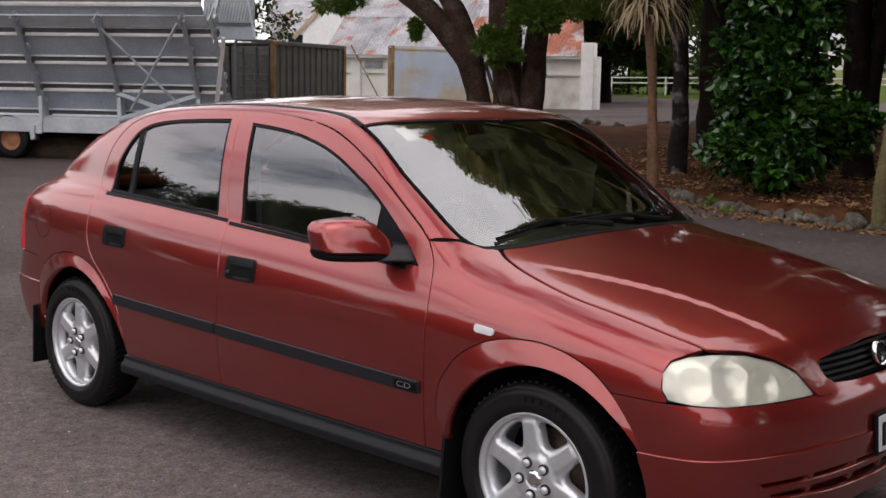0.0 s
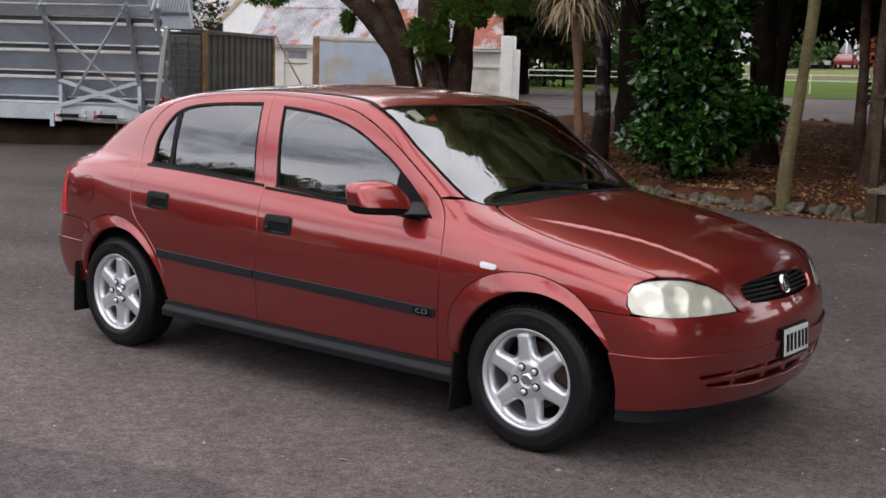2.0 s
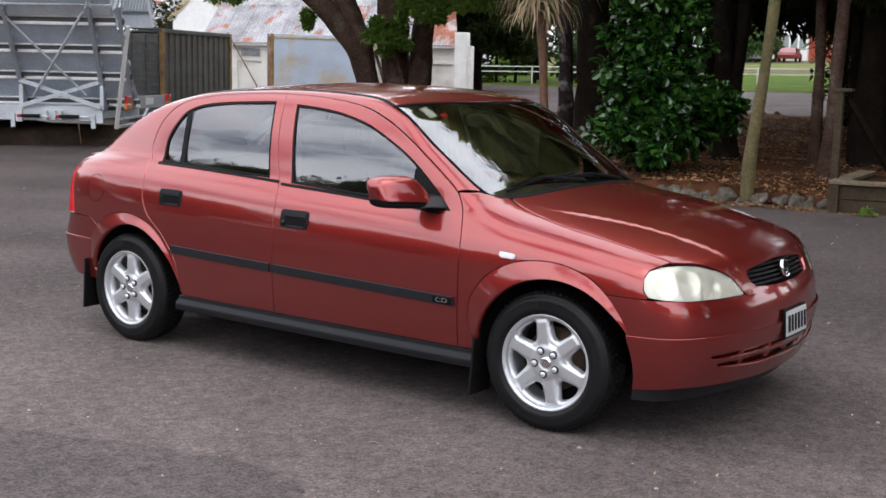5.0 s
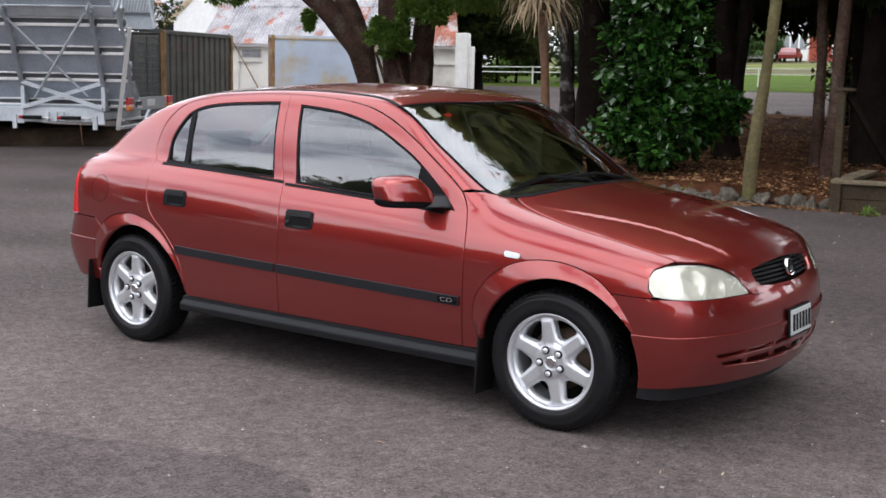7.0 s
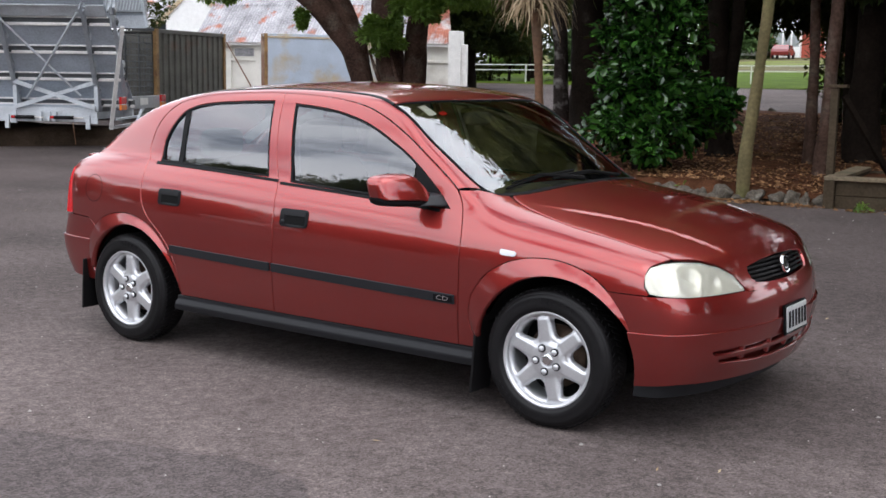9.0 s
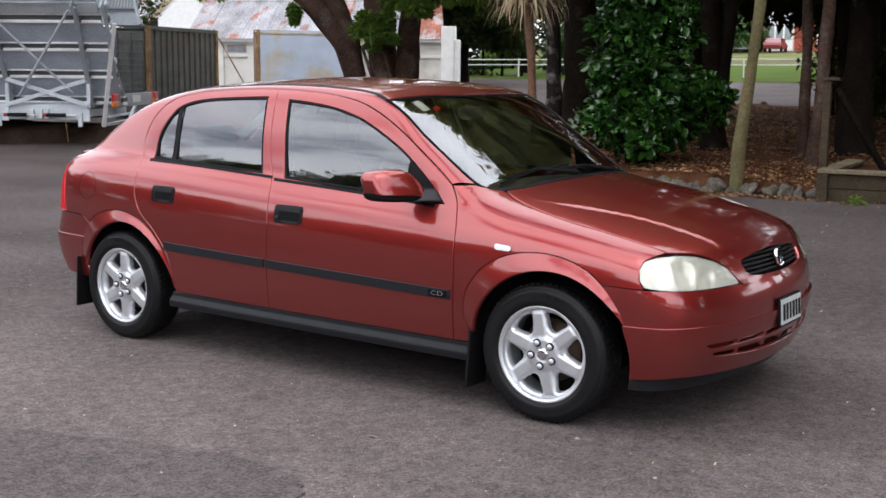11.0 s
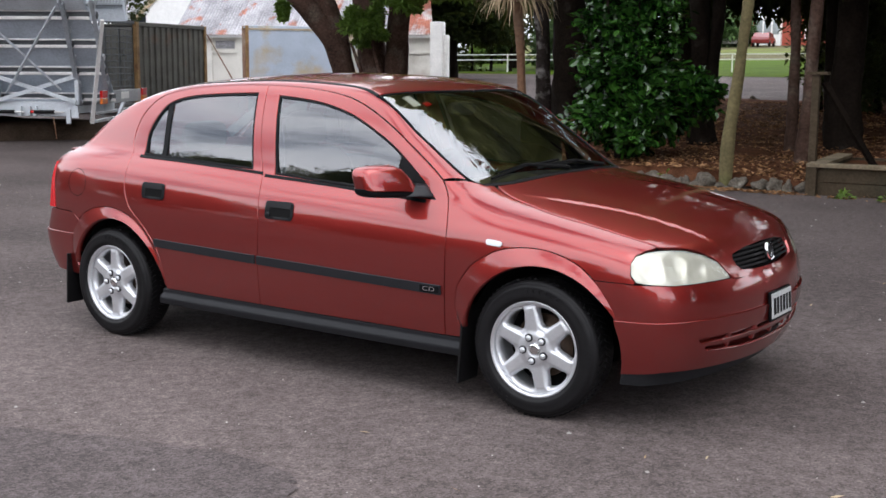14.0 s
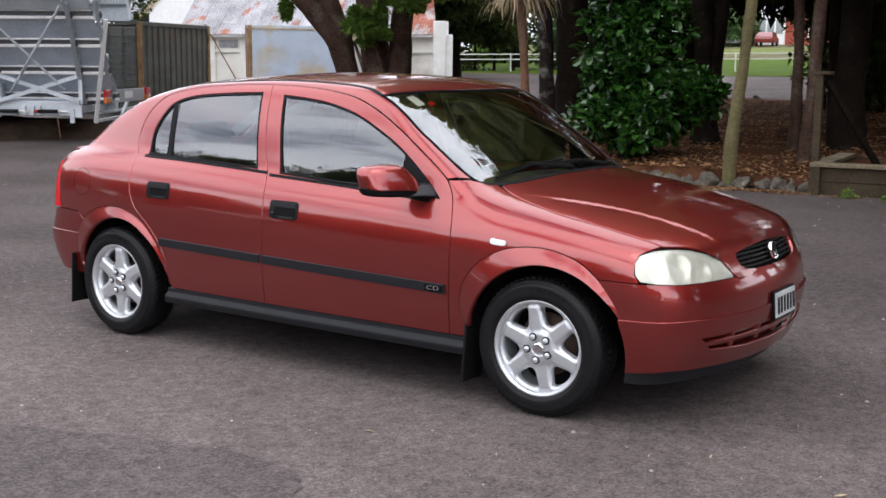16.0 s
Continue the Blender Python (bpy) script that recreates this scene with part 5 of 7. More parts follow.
# Trees across the yard, behind the one who films. East and west ones are added to darken the car's reflections.
for k, (x, y) in enumerate([(-22, -30), (-15, -33), (-8, -31), (-1, -34), (6, -31), (13, -33), (20, -30), (27, -26), (-28, -23), (-32, -15), (-35, -7), (-35, 1), (-33, 8), (24, 1), (21, 8), (22, 15)]):
    low = x < -27 and y < 0
    west = x < -30 and not low
    tall = x < -4 or y > 0
    mid = -27 < x < -4
    top = 4.4 + (k * 37 % 5) * 0.15 if low else 8.2 if west else 5.2 + (k * 37 % 5) * 0.3 if mid else 6.6 + (k * 37 % 5) * 0.45
    tree((x, y), "tall leafy tree out of view at the edge of the yard", M["bark_dark"], [([(0, 0, -0.3), (0.1, 0, 1.5), (0.0, 0.1, 3.0), (0.2, 0, 7.0 if tall and not low else 4.0)], [0.45, 0.33, 0.25, 0.1])],
         [(130, (0, 0, top), (5.2, 4.6, 5.4 if west else 2.6 if low else 2.9 if mid else 3.8), 1.2), (40, (0, 0, top), (2.8, 2.4, 2.2), 1.2), (80, (0, 0, 2.8), (5.2, 3.5, 2.6), 1.2)] if tall else [(90, (0, 0, 3.0 + (k * 37 % 5) * 0.3), (5.2, 4.0, 1.9), 1.0)], (0.40, 27000 if tall else 18000), M["leaf_dark"], 120 + k, lift=0.0)


# Unseen hedgerow under those trees, added to keep low sky out of the paint's reflections.
row_rng = np.random.default_rng(88)
row_turn = np.radians(row_rng.uniform(-200, 5, 700))
row_p = np.stack([34.0 * np.cos(row_turn), 38.0 * np.sin(row_turn) + 0.5, row_rng.uniform(0.3, 3.0, 700)], 1)
hedgerow = leaves("hedgerow", row_p, np.full((700, 3), 0.9), 30000, 0.42, M["leaf_dark"], None, 89)
tagged(hedgerow, "unseen dark hedgerow added to block low sky behind the yard", "hedgerow", kind="stuff")


# ---- red hatchback: the shape of its skin ----
from mathutils import geometry

# Car axes: x ahead, y to its left, z up; the origin lies midway between the axles on the ground.
def pc(x, xs, ys):
    """Smooth monotone interpolation through (xs, ys)."""
    xs, ys = np.asarray(xs, float), np.asarray(ys, float)
    h, d = np.diff(xs), np.diff(ys) / np.diff(xs)
    m = np.zeros(len(xs))
    same = d[:-1] * d[1:] > 0
    w1, w2 = 2 * h[1:] + h[:-1], h[1:] + 2 * h[:-1]
    m[1:-1][same] = ((w1 + w2)[same]) / (w1[same] / d[:-1][same] + w2[same] / d[1:][same])
    m[0], m[-1] = d[0], d[-1]
    x = np.asarray(x, float)
    k = np.clip(np.searchsorted(xs, x) - 1, 0, len(h) - 1)
    t = (x - xs[k]) / h[k]
    inside = ys[k] * (1 + 2 * t) * (1 - t) ** 2 + h[k] * m[k] * t * (1 - t) ** 2 + ys[k + 1] * t**2 * (3 - 2 * t) + h[k] * m[k + 1] * t**2 * (t - 1)
    return np.where(x < xs[0], ys[0] + m[0] * (x - xs[0]), np.where(x > xs[-1], ys[-1] + m[-1] * (x - xs[-1]), inside))


def ease(t):
    t = np.clip(t, 0, 1)
    return t * t * (3 - 2 * t)


def smax(a, b, k):
    return (a + b + np.sqrt((a - b) ** 2 + k * k)) / 2


def curve(xs, ys, soft):
    """A table of the interpolation, softened over that length so that reflections run on without kinks."""
    h = 0.002
    x = np.arange(xs[0] - 4 * soft, xs[-1] + 4 * soft, h)
    k = np.exp(-0.5 * (np.arange(-3 * soft, 3 * soft + h / 2, h) / soft) ** 2)
    return x[len(k) // 2 : len(x) - len(k) + 1 + len(k) // 2], np.convolve(pc(x, xs, ys), k / k.sum(), "valid")


def on(x, table):
    return np.interp(x, *table)


AXLE, TYRE_R = 1.307, 0.290
ARCHES = ((1.345, 0.295, 0.376), (-1.250, 0.288, 0.368))
# How far the raised lip round each arch reaches, by the angle from straight ahead.
FLARES = (((26, 31.5, 44, 55, 66, 84, 100, 117, 132, 147, 160, 171), (0.3765, 0.385, 0.397, 0.411, 0.424, 0.435, 0.447, 0.465, 0.474, 0.467, 0.435, 0.3765)),
          ((10, 21, 45, 66, 85, 105, 126, 145, 158, 168), (0.3685, 0.378, 0.390, 0.404, 0.415, 0.434, 0.456, 0.452, 0.42, 0.3685)))


PLAN = curve((-2.1, -1.9, -1.5, -1.0, -0.5, 0.0, 0.5, 1.0, 1.4, 1.7, 1.9, 2.1), (0.75, 0.788, 0.822, 0.839, 0.847, 0.850, 0.850, 0.849, 0.840, 0.818, 0.785, 0.71), 0.16)
SECTION = curve((0.10, 0.20, 0.30, 0.45, 0.57, 0.66, 0.74, 0.80, 0.86, 0.91, 0.95, 1.0, 1.06), (0.105, 0.060, 0.032, 0.010, 0.001, 0.0005, 0.004, 0.011, 0.025, 0.044, 0.069, 0.113, 0.19), 0.034)
HOOD = curve((-2.2, -1.9, -1.5, -1.1, -0.2, 0.5, 0.9, 1.2, 1.5, 1.75, 1.9, 1.98, 2.1), (0.945, 0.995, 1.03, 1.03, 1.0, 0.98, 0.985, 0.957, 0.908, 0.85, 0.805, 0.77, 0.69), 0.09)
NOSE = curve((0.12, 0.20, 0.30, 0.40, 0.50, 0.60, 0.66, 0.72, 0.80, 0.9), (1.90, 1.965, 2.015, 2.045, 2.055, 2.045, 2.02, 1.99, 1.955, 1.90), 0.028)
TAIL = curve((0.12, 0.25, 0.33, 0.40, 0.47, 0.55, 0.65, 0.80, 0.92, 1.0), (-1.78, -1.89, -1.955, -1.995, -2.02, -2.025, -1.985, -1.965, -1.945, -1.91), 0.03)
ROOF = curve((-2.2, -2.0, -1.8, -1.6, -1.4, -1.2, -0.8, -0.25, 0.15, 0.40, 0.60, 1.05, 1.4, 1.8), (0.68, 0.82, 0.99, 1.155, 1.275, 1.345, 1.402, 1.425, 1.412, 1.375, 1.262, 0.96, 0.72, 0.46), 0.045)
CREASE = curve((0.7, 0.9, 1.35, 1.6, 1.8, 1.9, 2.0, 2.1), (0.69, 0.66, 0.535, 0.465, 0.43, 0.395, 0.33, 0.29), 0.05)
WAIST = curve((-1.9, -1.4, -1.1, -0.6, -0.2, 0.4, 0.9, 1.3), (0.65, 0.705, 0.736, 0.758, 0.764, 0.764, 0.758, 0.735), 0.15)


def skin_parts(x, y, z, lips=False):
    y = np.abs(y)
    belt = -0.047 * (np.clip(x, -1.6, 0.9) + 0.2) * ease((z - 0.55) / 0.3)
    w = on(x, PLAN) - on(z - belt, SECTION)
    for (ax, az, ar), (turns, reach) in zip(ARCHES, FLARES if lips else ()):
        r, a = np.hypot(x - ax, z - az), np.degrees(np.arctan2(z - az, x - ax))
        out = np.interp(a, turns, reach)
        w = w + 0.019 * np.clip((out - r) / np.maximum(out - ar, 0.004), 0, 1) * ease((out - ar) / 0.03)
    crease = on(x, CREASE)
    top = on(x, HOOD) - (0.012 + 0.063 * ease((x - 0.75) / 0.4)) * (y / 0.75) ** 2.4 + 0.006 * (ease((crease - y) / 0.026 + 0.5) - 1) * ease((x - 1.05) / 0.35)
    nose = on(z, NOSE) - 0.25 * y**2 - 0.25 * y**6 - 0.009
    tail = on(z, TAIL) + 0.10 * y**2 + 0.10 * y**6
    lower = smax(y - w - 0.004, z - top - 0.008, 0.078)
    lower = smax(lower, x - nose, 0.05)
    lower = smax(lower, tail - x, 0.06)
    dz = np.maximum(z - 0.95, -0.02)
    side = y - (on(x, WAIST) - 0.15 * dz - 0.37 * dz * np.abs(dz))
    crown = np.interp(x, (-2.0, -1.3, -0.9, 0.3, 0.6, 1.1), (0.07, 0.055, 0.04, 0.04, 0.085, 0.10))
    up = z - (on(x, ROOF) - crown * (y / 0.65) ** 2)
    green = smax(smax(side, up, 0.032), 0.80 - z, 0.02)
    return lower, green


def skin(x, y, z):
    """Below zero inside the car."""
    a, b = skin_parts(x, y, z)
    return -smax(-a, -b, 0.03)


def skin_lips(x, y, z):
    """The same with the raised lips round the wheel arches."""
    a, b = skin_parts(x, y, z, True)
    return -smax(-a, -b, 0.03)


def cabin(x, y, z):
    """The cabin's own skin, without the shoulder that flows into it."""
    return skin_parts(x, y, z)[1]


def normals(p, f=skin, e=0.003):
    p = np.asarray(p, float)
    g = np.stack([f(*(p + e * d).T) - f(*(p - e * d).T) for d in np.eye(3)], 1)
    return g / np.linalg.norm(g, axis=1)[:, None]


def cast(p, way, reach=1.6, f=skin, steps=90):
    """Where rays from outside points p along way first meet the skin."""
    p, way = np.asarray(p, float), np.broadcast_to(np.asarray(way, float), np.shape(p))
    lo, found = np.zeros(len(p)), np.zeros(len(p), bool)
    hi = np.full(len(p), reach)
    for s in np.linspace(0, reach, steps)[1:]:
        v = f(*(p + way * s).T)
        hit = ~found & (v <= 0)
        hi[hit], found = s, found | hit
        lo = np.where(found, lo, s)
    for _ in range(26):
        mid = (lo + hi) / 2
        inside = f(*(p + way * mid[:, None]).T) <= 0
        hi, lo = np.where(inside, mid, hi), np.where(inside, lo, mid)
    return p + way * hi[:, None]


# ---- red hatchback: materials ----
def car_paint():
    mt = bpy.data.materials.new("maroon_metallic_paint")
    mt.use_nodes = True
    n, l = mt.node_tree.nodes, mt.node_tree.links
    b = n["Principled BSDF"]
    co, fl = n.new("ShaderNodeTexCoord"), n.new("ShaderNodeTexVoronoi")
    fl.inputs["Scale"].default_value = 900.0
    dust, ramp, mix = n.new("ShaderNodeTexNoise"), n.new("ShaderNodeValToRGB"), n.new("ShaderNodeMix")
    dust.inputs["Scale"].default_value, dust.inputs["Detail"].default_value = 3.0, 6.0
    ramp.color_ramp.elements[0].color, ramp.color_ramp.elements[1].color = (0.290, 0.0262, 0.022, 1), (0.320, 0.030, 0.0255, 1)
    l.new(co.outputs["Object"], dust.inputs["Vector"])
    l.new(co.outputs["Object"], fl.inputs["Vector"])
    l.new(dust.outputs["Fac"], ramp.inputs["Fac"])
    mix.data_type, mix.blend_type = "RGBA", "MULTIPLY"
    mix.inputs["Factor"].default_value = 0.18
    l.new(ramp.outputs["Color"], mix.inputs["A"])
    l.new(fl.outputs["Color"], mix.inputs["B"])
    l.new(mix.outputs["Result"], b.inputs["Base Color"])
    b.inputs["Metallic"].default_value, b.inputs["Roughness"].default_value = 0.85, 0.36
    b.inputs["Specular IOR Level"].default_value = 0.1
    b.inputs["Coat Weight"].default_value, b.inputs["Coat Roughness"].default_value, b.inputs["Coat IOR"].default_value = 1.0, 0.05, 1.71
    return mt


def thin_glass(name, tint, ior, rough=0.0):
    """A thin pane: tinted and clear, with a mirror gloss that grows towards grazing angles."""
    mt = bpy.data.materials.new(name)
    mt.use_nodes = True
    n, l = mt.node_tree.nodes, mt.node_tree.links
    n.remove(n["Principled BSDF"])
    tr, gl, fr, mx = n.new("ShaderNodeBsdfTransparent"), n.new("ShaderNodeBsdfGlossy"), n.new("ShaderNodeFresnel"), n.new("ShaderNodeMixShader")
    tr.inputs["Color"].default_value = (*tint, 1)
    gl.inputs["Roughness"].default_value = rough
    gl.inputs["Color"].default_value = (0.97, 0.98, 1.0, 1)
    fr.inputs["IOR"].default_value = ior
    l.new(fr.outputs["Fac"], mx.inputs["Fac"])
    l.new(tr.outputs["BSDF"], mx.inputs[1])
    l.new(gl.outputs["BSDF"], mx.inputs[2])
    l.new(mx.outputs["Shader"], n["Material Output"].inputs["Surface"])
    return mt


C = {
    "paint": car_paint(),
    "glass": thin_glass("tinted_car_glass", (0.46, 0.51, 0.52), 2.3),
    "screen": thin_glass("windscreen_glass", (0.80, 0.84, 0.76), 2.9),
    "lens": thin_glass("headlamp_lens", (0.95, 0.95, 0.91), 1.35, 0.06),
    "trim": material("satin_black_trim", (0.004, 0.0042, 0.005), 0.5, 0, 0.12, 15, 150, spec=0.12),
    "moulding": material("dark_grey_moulding", (0.012, 0.0125, 0.015), 0.45, 0, 0.15, 9, 120, 0.004, spec=0.3),
    "sill": material("grey_plastic_sill", (0.009, 0.0096, 0.0115), 0.5, 0, 0.15, 9, 120, 0.004, spec=0.28),
    "alloy": material("silver_alloy", (0.63, 0.64, 0.66), 0.38, 0.7, 0.06, 8, 90, coat=0.2),
    "chrome": material("bright_chrome", (0.75, 0.75, 0.76), 0.08, 1.0, 0.03),
    "lamp_bowl": material("lamp_reflector", (0.60, 0.59, 0.545), 0.2, 0.4, 0.06, 9, 40),
    "tail": material("red_tail_lens", (0.55, 0.010, 0.014), 0.25, 0, 0.1, coat=0.1, spec=0.3),
    "disc": material("rusty_brake_disc", (0.10, 0.065, 0.045), 0.5, 0.5, 0.3, 12, 60),
    "cloth": material("grey_seat_cloth", (0.20, 0.195, 0.15), 0.9, 0, 0.15, 6, 30),
    "belt": material("pale_belt_and_reflection", (0.33, 0.34, 0.34), 0.7, 0, 0.15, 20, 100),
    "dash": material("charcoal_dashboard", (0.055, 0.056, 0.048), 0.65, 0, 0.2, 20, 150, 0.01),
    "lining": material("pale_headlining", (0.36, 0.36, 0.34), 0.9, 0, 0.1),
    "plate": material("number_plate_white", (0.48, 0.49, 0.49), 0.4, 0, 0.15),
    # Black liner; the sheets that stand for shade wear it too.
    "well": material("well_liner_and_shade_black", (0.008, 0.008, 0.008), 0.9, 0, 0.2, spec=0.08),
    "handle": material("black_handle_plastic", (0.005, 0.005, 0.006), 0.3, 0, 0.1, 15, 150, spec=0.22),
    "clear": material("indicator_lens", (0.62, 0.64, 0.66), 0.2, 0.1, 0.06, coat=0.8),
}


# ---- panels cut out of the skin ----
def in_poly(p, poly):
    p, poly = np.asarray(p, float), np.asarray(poly, float)
    a, b = poly, np.roll(poly, -1, 0)
    x, y = p[:, 0][:, None], p[:, 1][:, None]
    cross = (a[:, 1] > y) != (b[:, 1] > y)
    with np.errstate(divide="ignore", invalid="ignore"):
        xi = a[:, 0] + (y - a[:, 1]) * (b[:, 0] - a[:, 0]) / (b[:, 1] - a[:, 1])
    return (cross & (x < xi)).sum(1) % 2 == 1


def dense(poly, step):
    """A closed outline cut into short pieces, anticlockwise."""
    poly = np.asarray(poly, float)
    nxt = np.roll(poly, -1, 0)
    if ((nxt[:, 0] - poly[:, 0]) * (nxt[:, 1] + poly[:, 1])).sum() > 0:
        poly = poly[::-1]
        nxt = np.roll(poly, -1, 0)
    out = []
    for a, b in zip(poly, nxt):
        n = max(1, int(np.ceil(np.linalg.norm(b - a) / step)))
        out += [a + (b - a) * k / n for k in range(n)]
    return np.array(out)


def inset(poly, d):
    """An anticlockwise outline moved inwards by d."""
    t = np.roll(poly, -1, 0) - poly
    t /= np.linalg.norm(t, axis=1)[:, None] + 1e-12
    n = np.stack([-t[:, 1], t[:, 0]], 1)
    m = n + np.roll(n, 1, 0)
    m /= np.linalg.norm(m, axis=1)[:, None] + 1e-12
    c = np.clip((m * n).sum(1), 0.4, 1)
    return poly + m * (d / c)[:, None]


def soft(points, steps=5):
    """A smooth open line through 2D points."""
    return [q[:2] for q in smooth_path([(*p, 0) for p in points], steps)]


def side_map(q):
    return cast(np.stack([q[:, 0], np.full(len(q), -1.35), q[:, 1]], 1), (0, 1, 0), 1.3)


def glass_map(q):
    return cast(np.stack([q[:, 0], np.full(len(q), -1.35), q[:, 1]], 1), (0, 1, 0), 1.3, cabin)


def lip_map(q):
    return cast(np.stack([q[:, 0], np.full(len(q), -1.35), q[:, 1]], 1), (0, 1, 0), 1.3, skin_lips)


def top_map(q):
    return cast(np.stack([q[:, 0], q[:, 1], np.full(len(q), 1.75)], 1), (0, 0, -1), 1.5)


def front_map(q):
    return cast(np.stack([np.full(len(q), 2.5), q[:, 0], q[:, 1]], 1), (-1, 0, 0), 1.6)


def round_map(cx, sign):
    """Outlines in (angle, height) round an upright axis at x = cx."""
    def go(q):
        d = np.stack([sign * np.cos(q[:, 0]), np.sin(q[:, 0]), 0 * q[:, 0]], 1)
        o = np.stack([np.full(len(q), cx), 0 * q[:, 0], q[:, 1]], 1)
        return cast(o + d * 1.6, -d, 1.5)
    return go


def corner_map(q):
    """Outlines in (u, z) seen half from ahead and half from the right."""
    u = np.array([0.64, 0.768, 0])
    d = np.array([-0.768, 0.64, 0])
    return cast(u * q[:, :1] + np.array([0, 0, 1.0]) * q[:, 1:] - d * 3.2, d, 3.0, steps=200)


def mesh_with_normals(name, verts, faces, loop_normals, mat, parent, label):
    me = bpy.data.meshes.new(name)
    me.from_pydata([tuple(v) for v in verts], [], faces)
    me.materials.append(mat)
    me.polygons.foreach_set("use_smooth", [True] * len(me.polygons))
    me.normals_split_custom_set(loop_normals)
    ob = new(name, me)
    ob.parent = parent
    return tagged(ob, label)


def panel(name, outline, mapper, mat, parent, holes=(), step=0.035, gap=0.0032, lift=0.0, lip=0.014, label="", mirror=False, scale=(1, 1), relief=None, bulge=0.0):
    """A sheet that lies on the skin inside an outline, with its edges turned in. Returns one object, or a pair with its mirror image."""
    sc = np.array(scale, float)
    rim = inset(dense(np.asarray(outline, float) * sc, step * 0.6), gap)
    inner = [inset(dense(np.asarray(h, float) * sc, step * 0.6), -gap) for h in holes]
    lo, hi = rim.min(0), rim.max(0)
    gx, gy = np.meshgrid(np.arange(lo[0], hi[0], step), np.arange(lo[1], hi[1], step))
    grid = np.stack([gx.ravel() + 0.5 * step * (np.round((gy.ravel() - lo[1]) / step) % 2), gy.ravel()], 1)
    keep = in_poly(grid, inset(rim, step * 0.4))
    for h in inner:
        keep &= ~in_poly(grid, inset(h, -step * 0.4))
    loops, pts = [], []
    for lp in (rim, *inner):
        loops.append(np.arange(len(lp)) + len(pts))
        pts += lp.tolist()
    edges = [(int(a), int(b)) for lp in loops for a, b in zip(lp, np.roll(lp, -1))]
    n_rim = len(pts)
    pts += grid[keep].tolist()
    v2, _, tris, orig, _, _ = geometry.delaunay_2d_cdt([Vector(p) for p in pts], edges, [], 0, 1e-6)
    v2 = np.array([tuple(v) for v in v2])
    tris = np.array([t for t in tris if len(t) == 3])
    mid = v2[tris].mean(1)
    ok = in_poly(mid, rim)
    for h in inner:
        ok &= ~in_poly(mid, h)
    tris = tris[ok]
    p = mapper(v2 / sc)
    nn = normals(p, cabin if mapper is glass_map else skin_lips if mapper is lip_map else skin)
    p = p + nn * lift
    if bulge:
        p = p + nn * bulge
    if relief is not None:
        p = p + nn * relief(v2 / sc)[:, None]
    fn = np.cross(p[tris[:, 1]] - p[tris[:, 0]], p[tris[:, 2]] - p[tris[:, 0]])
    if ((fn * nn[tris[:, 0]]).sum(1) < 0).mean() > 0.5:
        tris = tris[:, ::-1]
        fn = -fn
    size = np.linalg.norm(fn, axis=1)
    tris, fn = tris[size > 1e-9], (fn / (size[:, None] + 1e-12))[size > 1e-9]
    if relief is not None:
        nn = np.zeros_like(p)
        for k in range(3):
            np.add.at(nn, tris[:, k], fn * size[size > 1e-9][:, None])
        nn /= np.linalg.norm(nn, axis=1)[:, None] + 1e-12
    # Boundary edges of the kept triangles, in face order.
    count = {}
    for t in tris.tolist():
        for a, b in ((t[0], t[1]), (t[1], t[2]), (t[2], t[0])):
            count[(a, b)] = count.get((b, a), 0) and 0 or 1
    used = {(a, b) for t in tris.tolist() for a, b in ((t[0], t[1]), (t[1], t[2]), (t[2], t[0]))}
    border = [(a, b) for a, b in used if (b, a) not in used]
    ids = sorted({a for e in border for a in e})
    low = {a: len(p) + k for k, a in enumerate(ids)}
    deep = np.array([p[a] - nn[a] * lip for a in ids]).reshape(-1, 3)
    verts = np.concatenate([p, deep])
    faces = tris.tolist() + [(b, a, low[a], low[b]) for a, b in border]
    ln = nn[tris].reshape(-1, 3)
    out = []
    for a, b in border:
        w = np.cross(p[b] - p[a], nn[a])
        w /= np.linalg.norm(w) + 1e-12
        out += [nn[b] * 0.75 + w * 0.66, nn[a] * 0.75 + w * 0.66, w, w]
    ln = np.concatenate([ln, np.array(out).reshape(-1, 3)])
    made = [mesh_with_normals(name, verts, faces, ln.tolist(), mat, parent, label)]
    if mirror:
        flip = np.array([1, -1, 1])
        f2 = [tuple(f[::-1]) for f in faces]
        k, l2 = 0, []
        for f in faces:
            l2 += (ln[k : k + len(f)][::-1] * flip).tolist()
            k += len(f)
        made.append(mesh_with_normals(name, verts * flip, f2, l2, mat, parent, label))
        return made
    return made[0]


car = thing("car", pose(0, 0, 0), "maroon metallic five-door hatchback with silver alloy wheels", "car")


def arc(c, a0, a1, n=26):
    """Points of a wheel arch from angle a0 to a1, in degrees from straight ahead."""
    x, z, r = c
    return [(x + r * math.cos(radians(a)), z + r * math.sin(radians(a))) for a in np.linspace(a0, a1, n)]


def flare(k, a0, a1, n=40):
    """Outer edge of the raised lip round an arch."""
    x, z, _ = ARCHES[k]
    turns, reach = FLARES[k]
    rr = np.interp(np.linspace(a0, a1, n), turns, reach)
    return [(x + r * math.cos(radians(a)), z + r * math.sin(radians(a))) for a, r in zip(np.linspace(a0, a1, n), rr)]


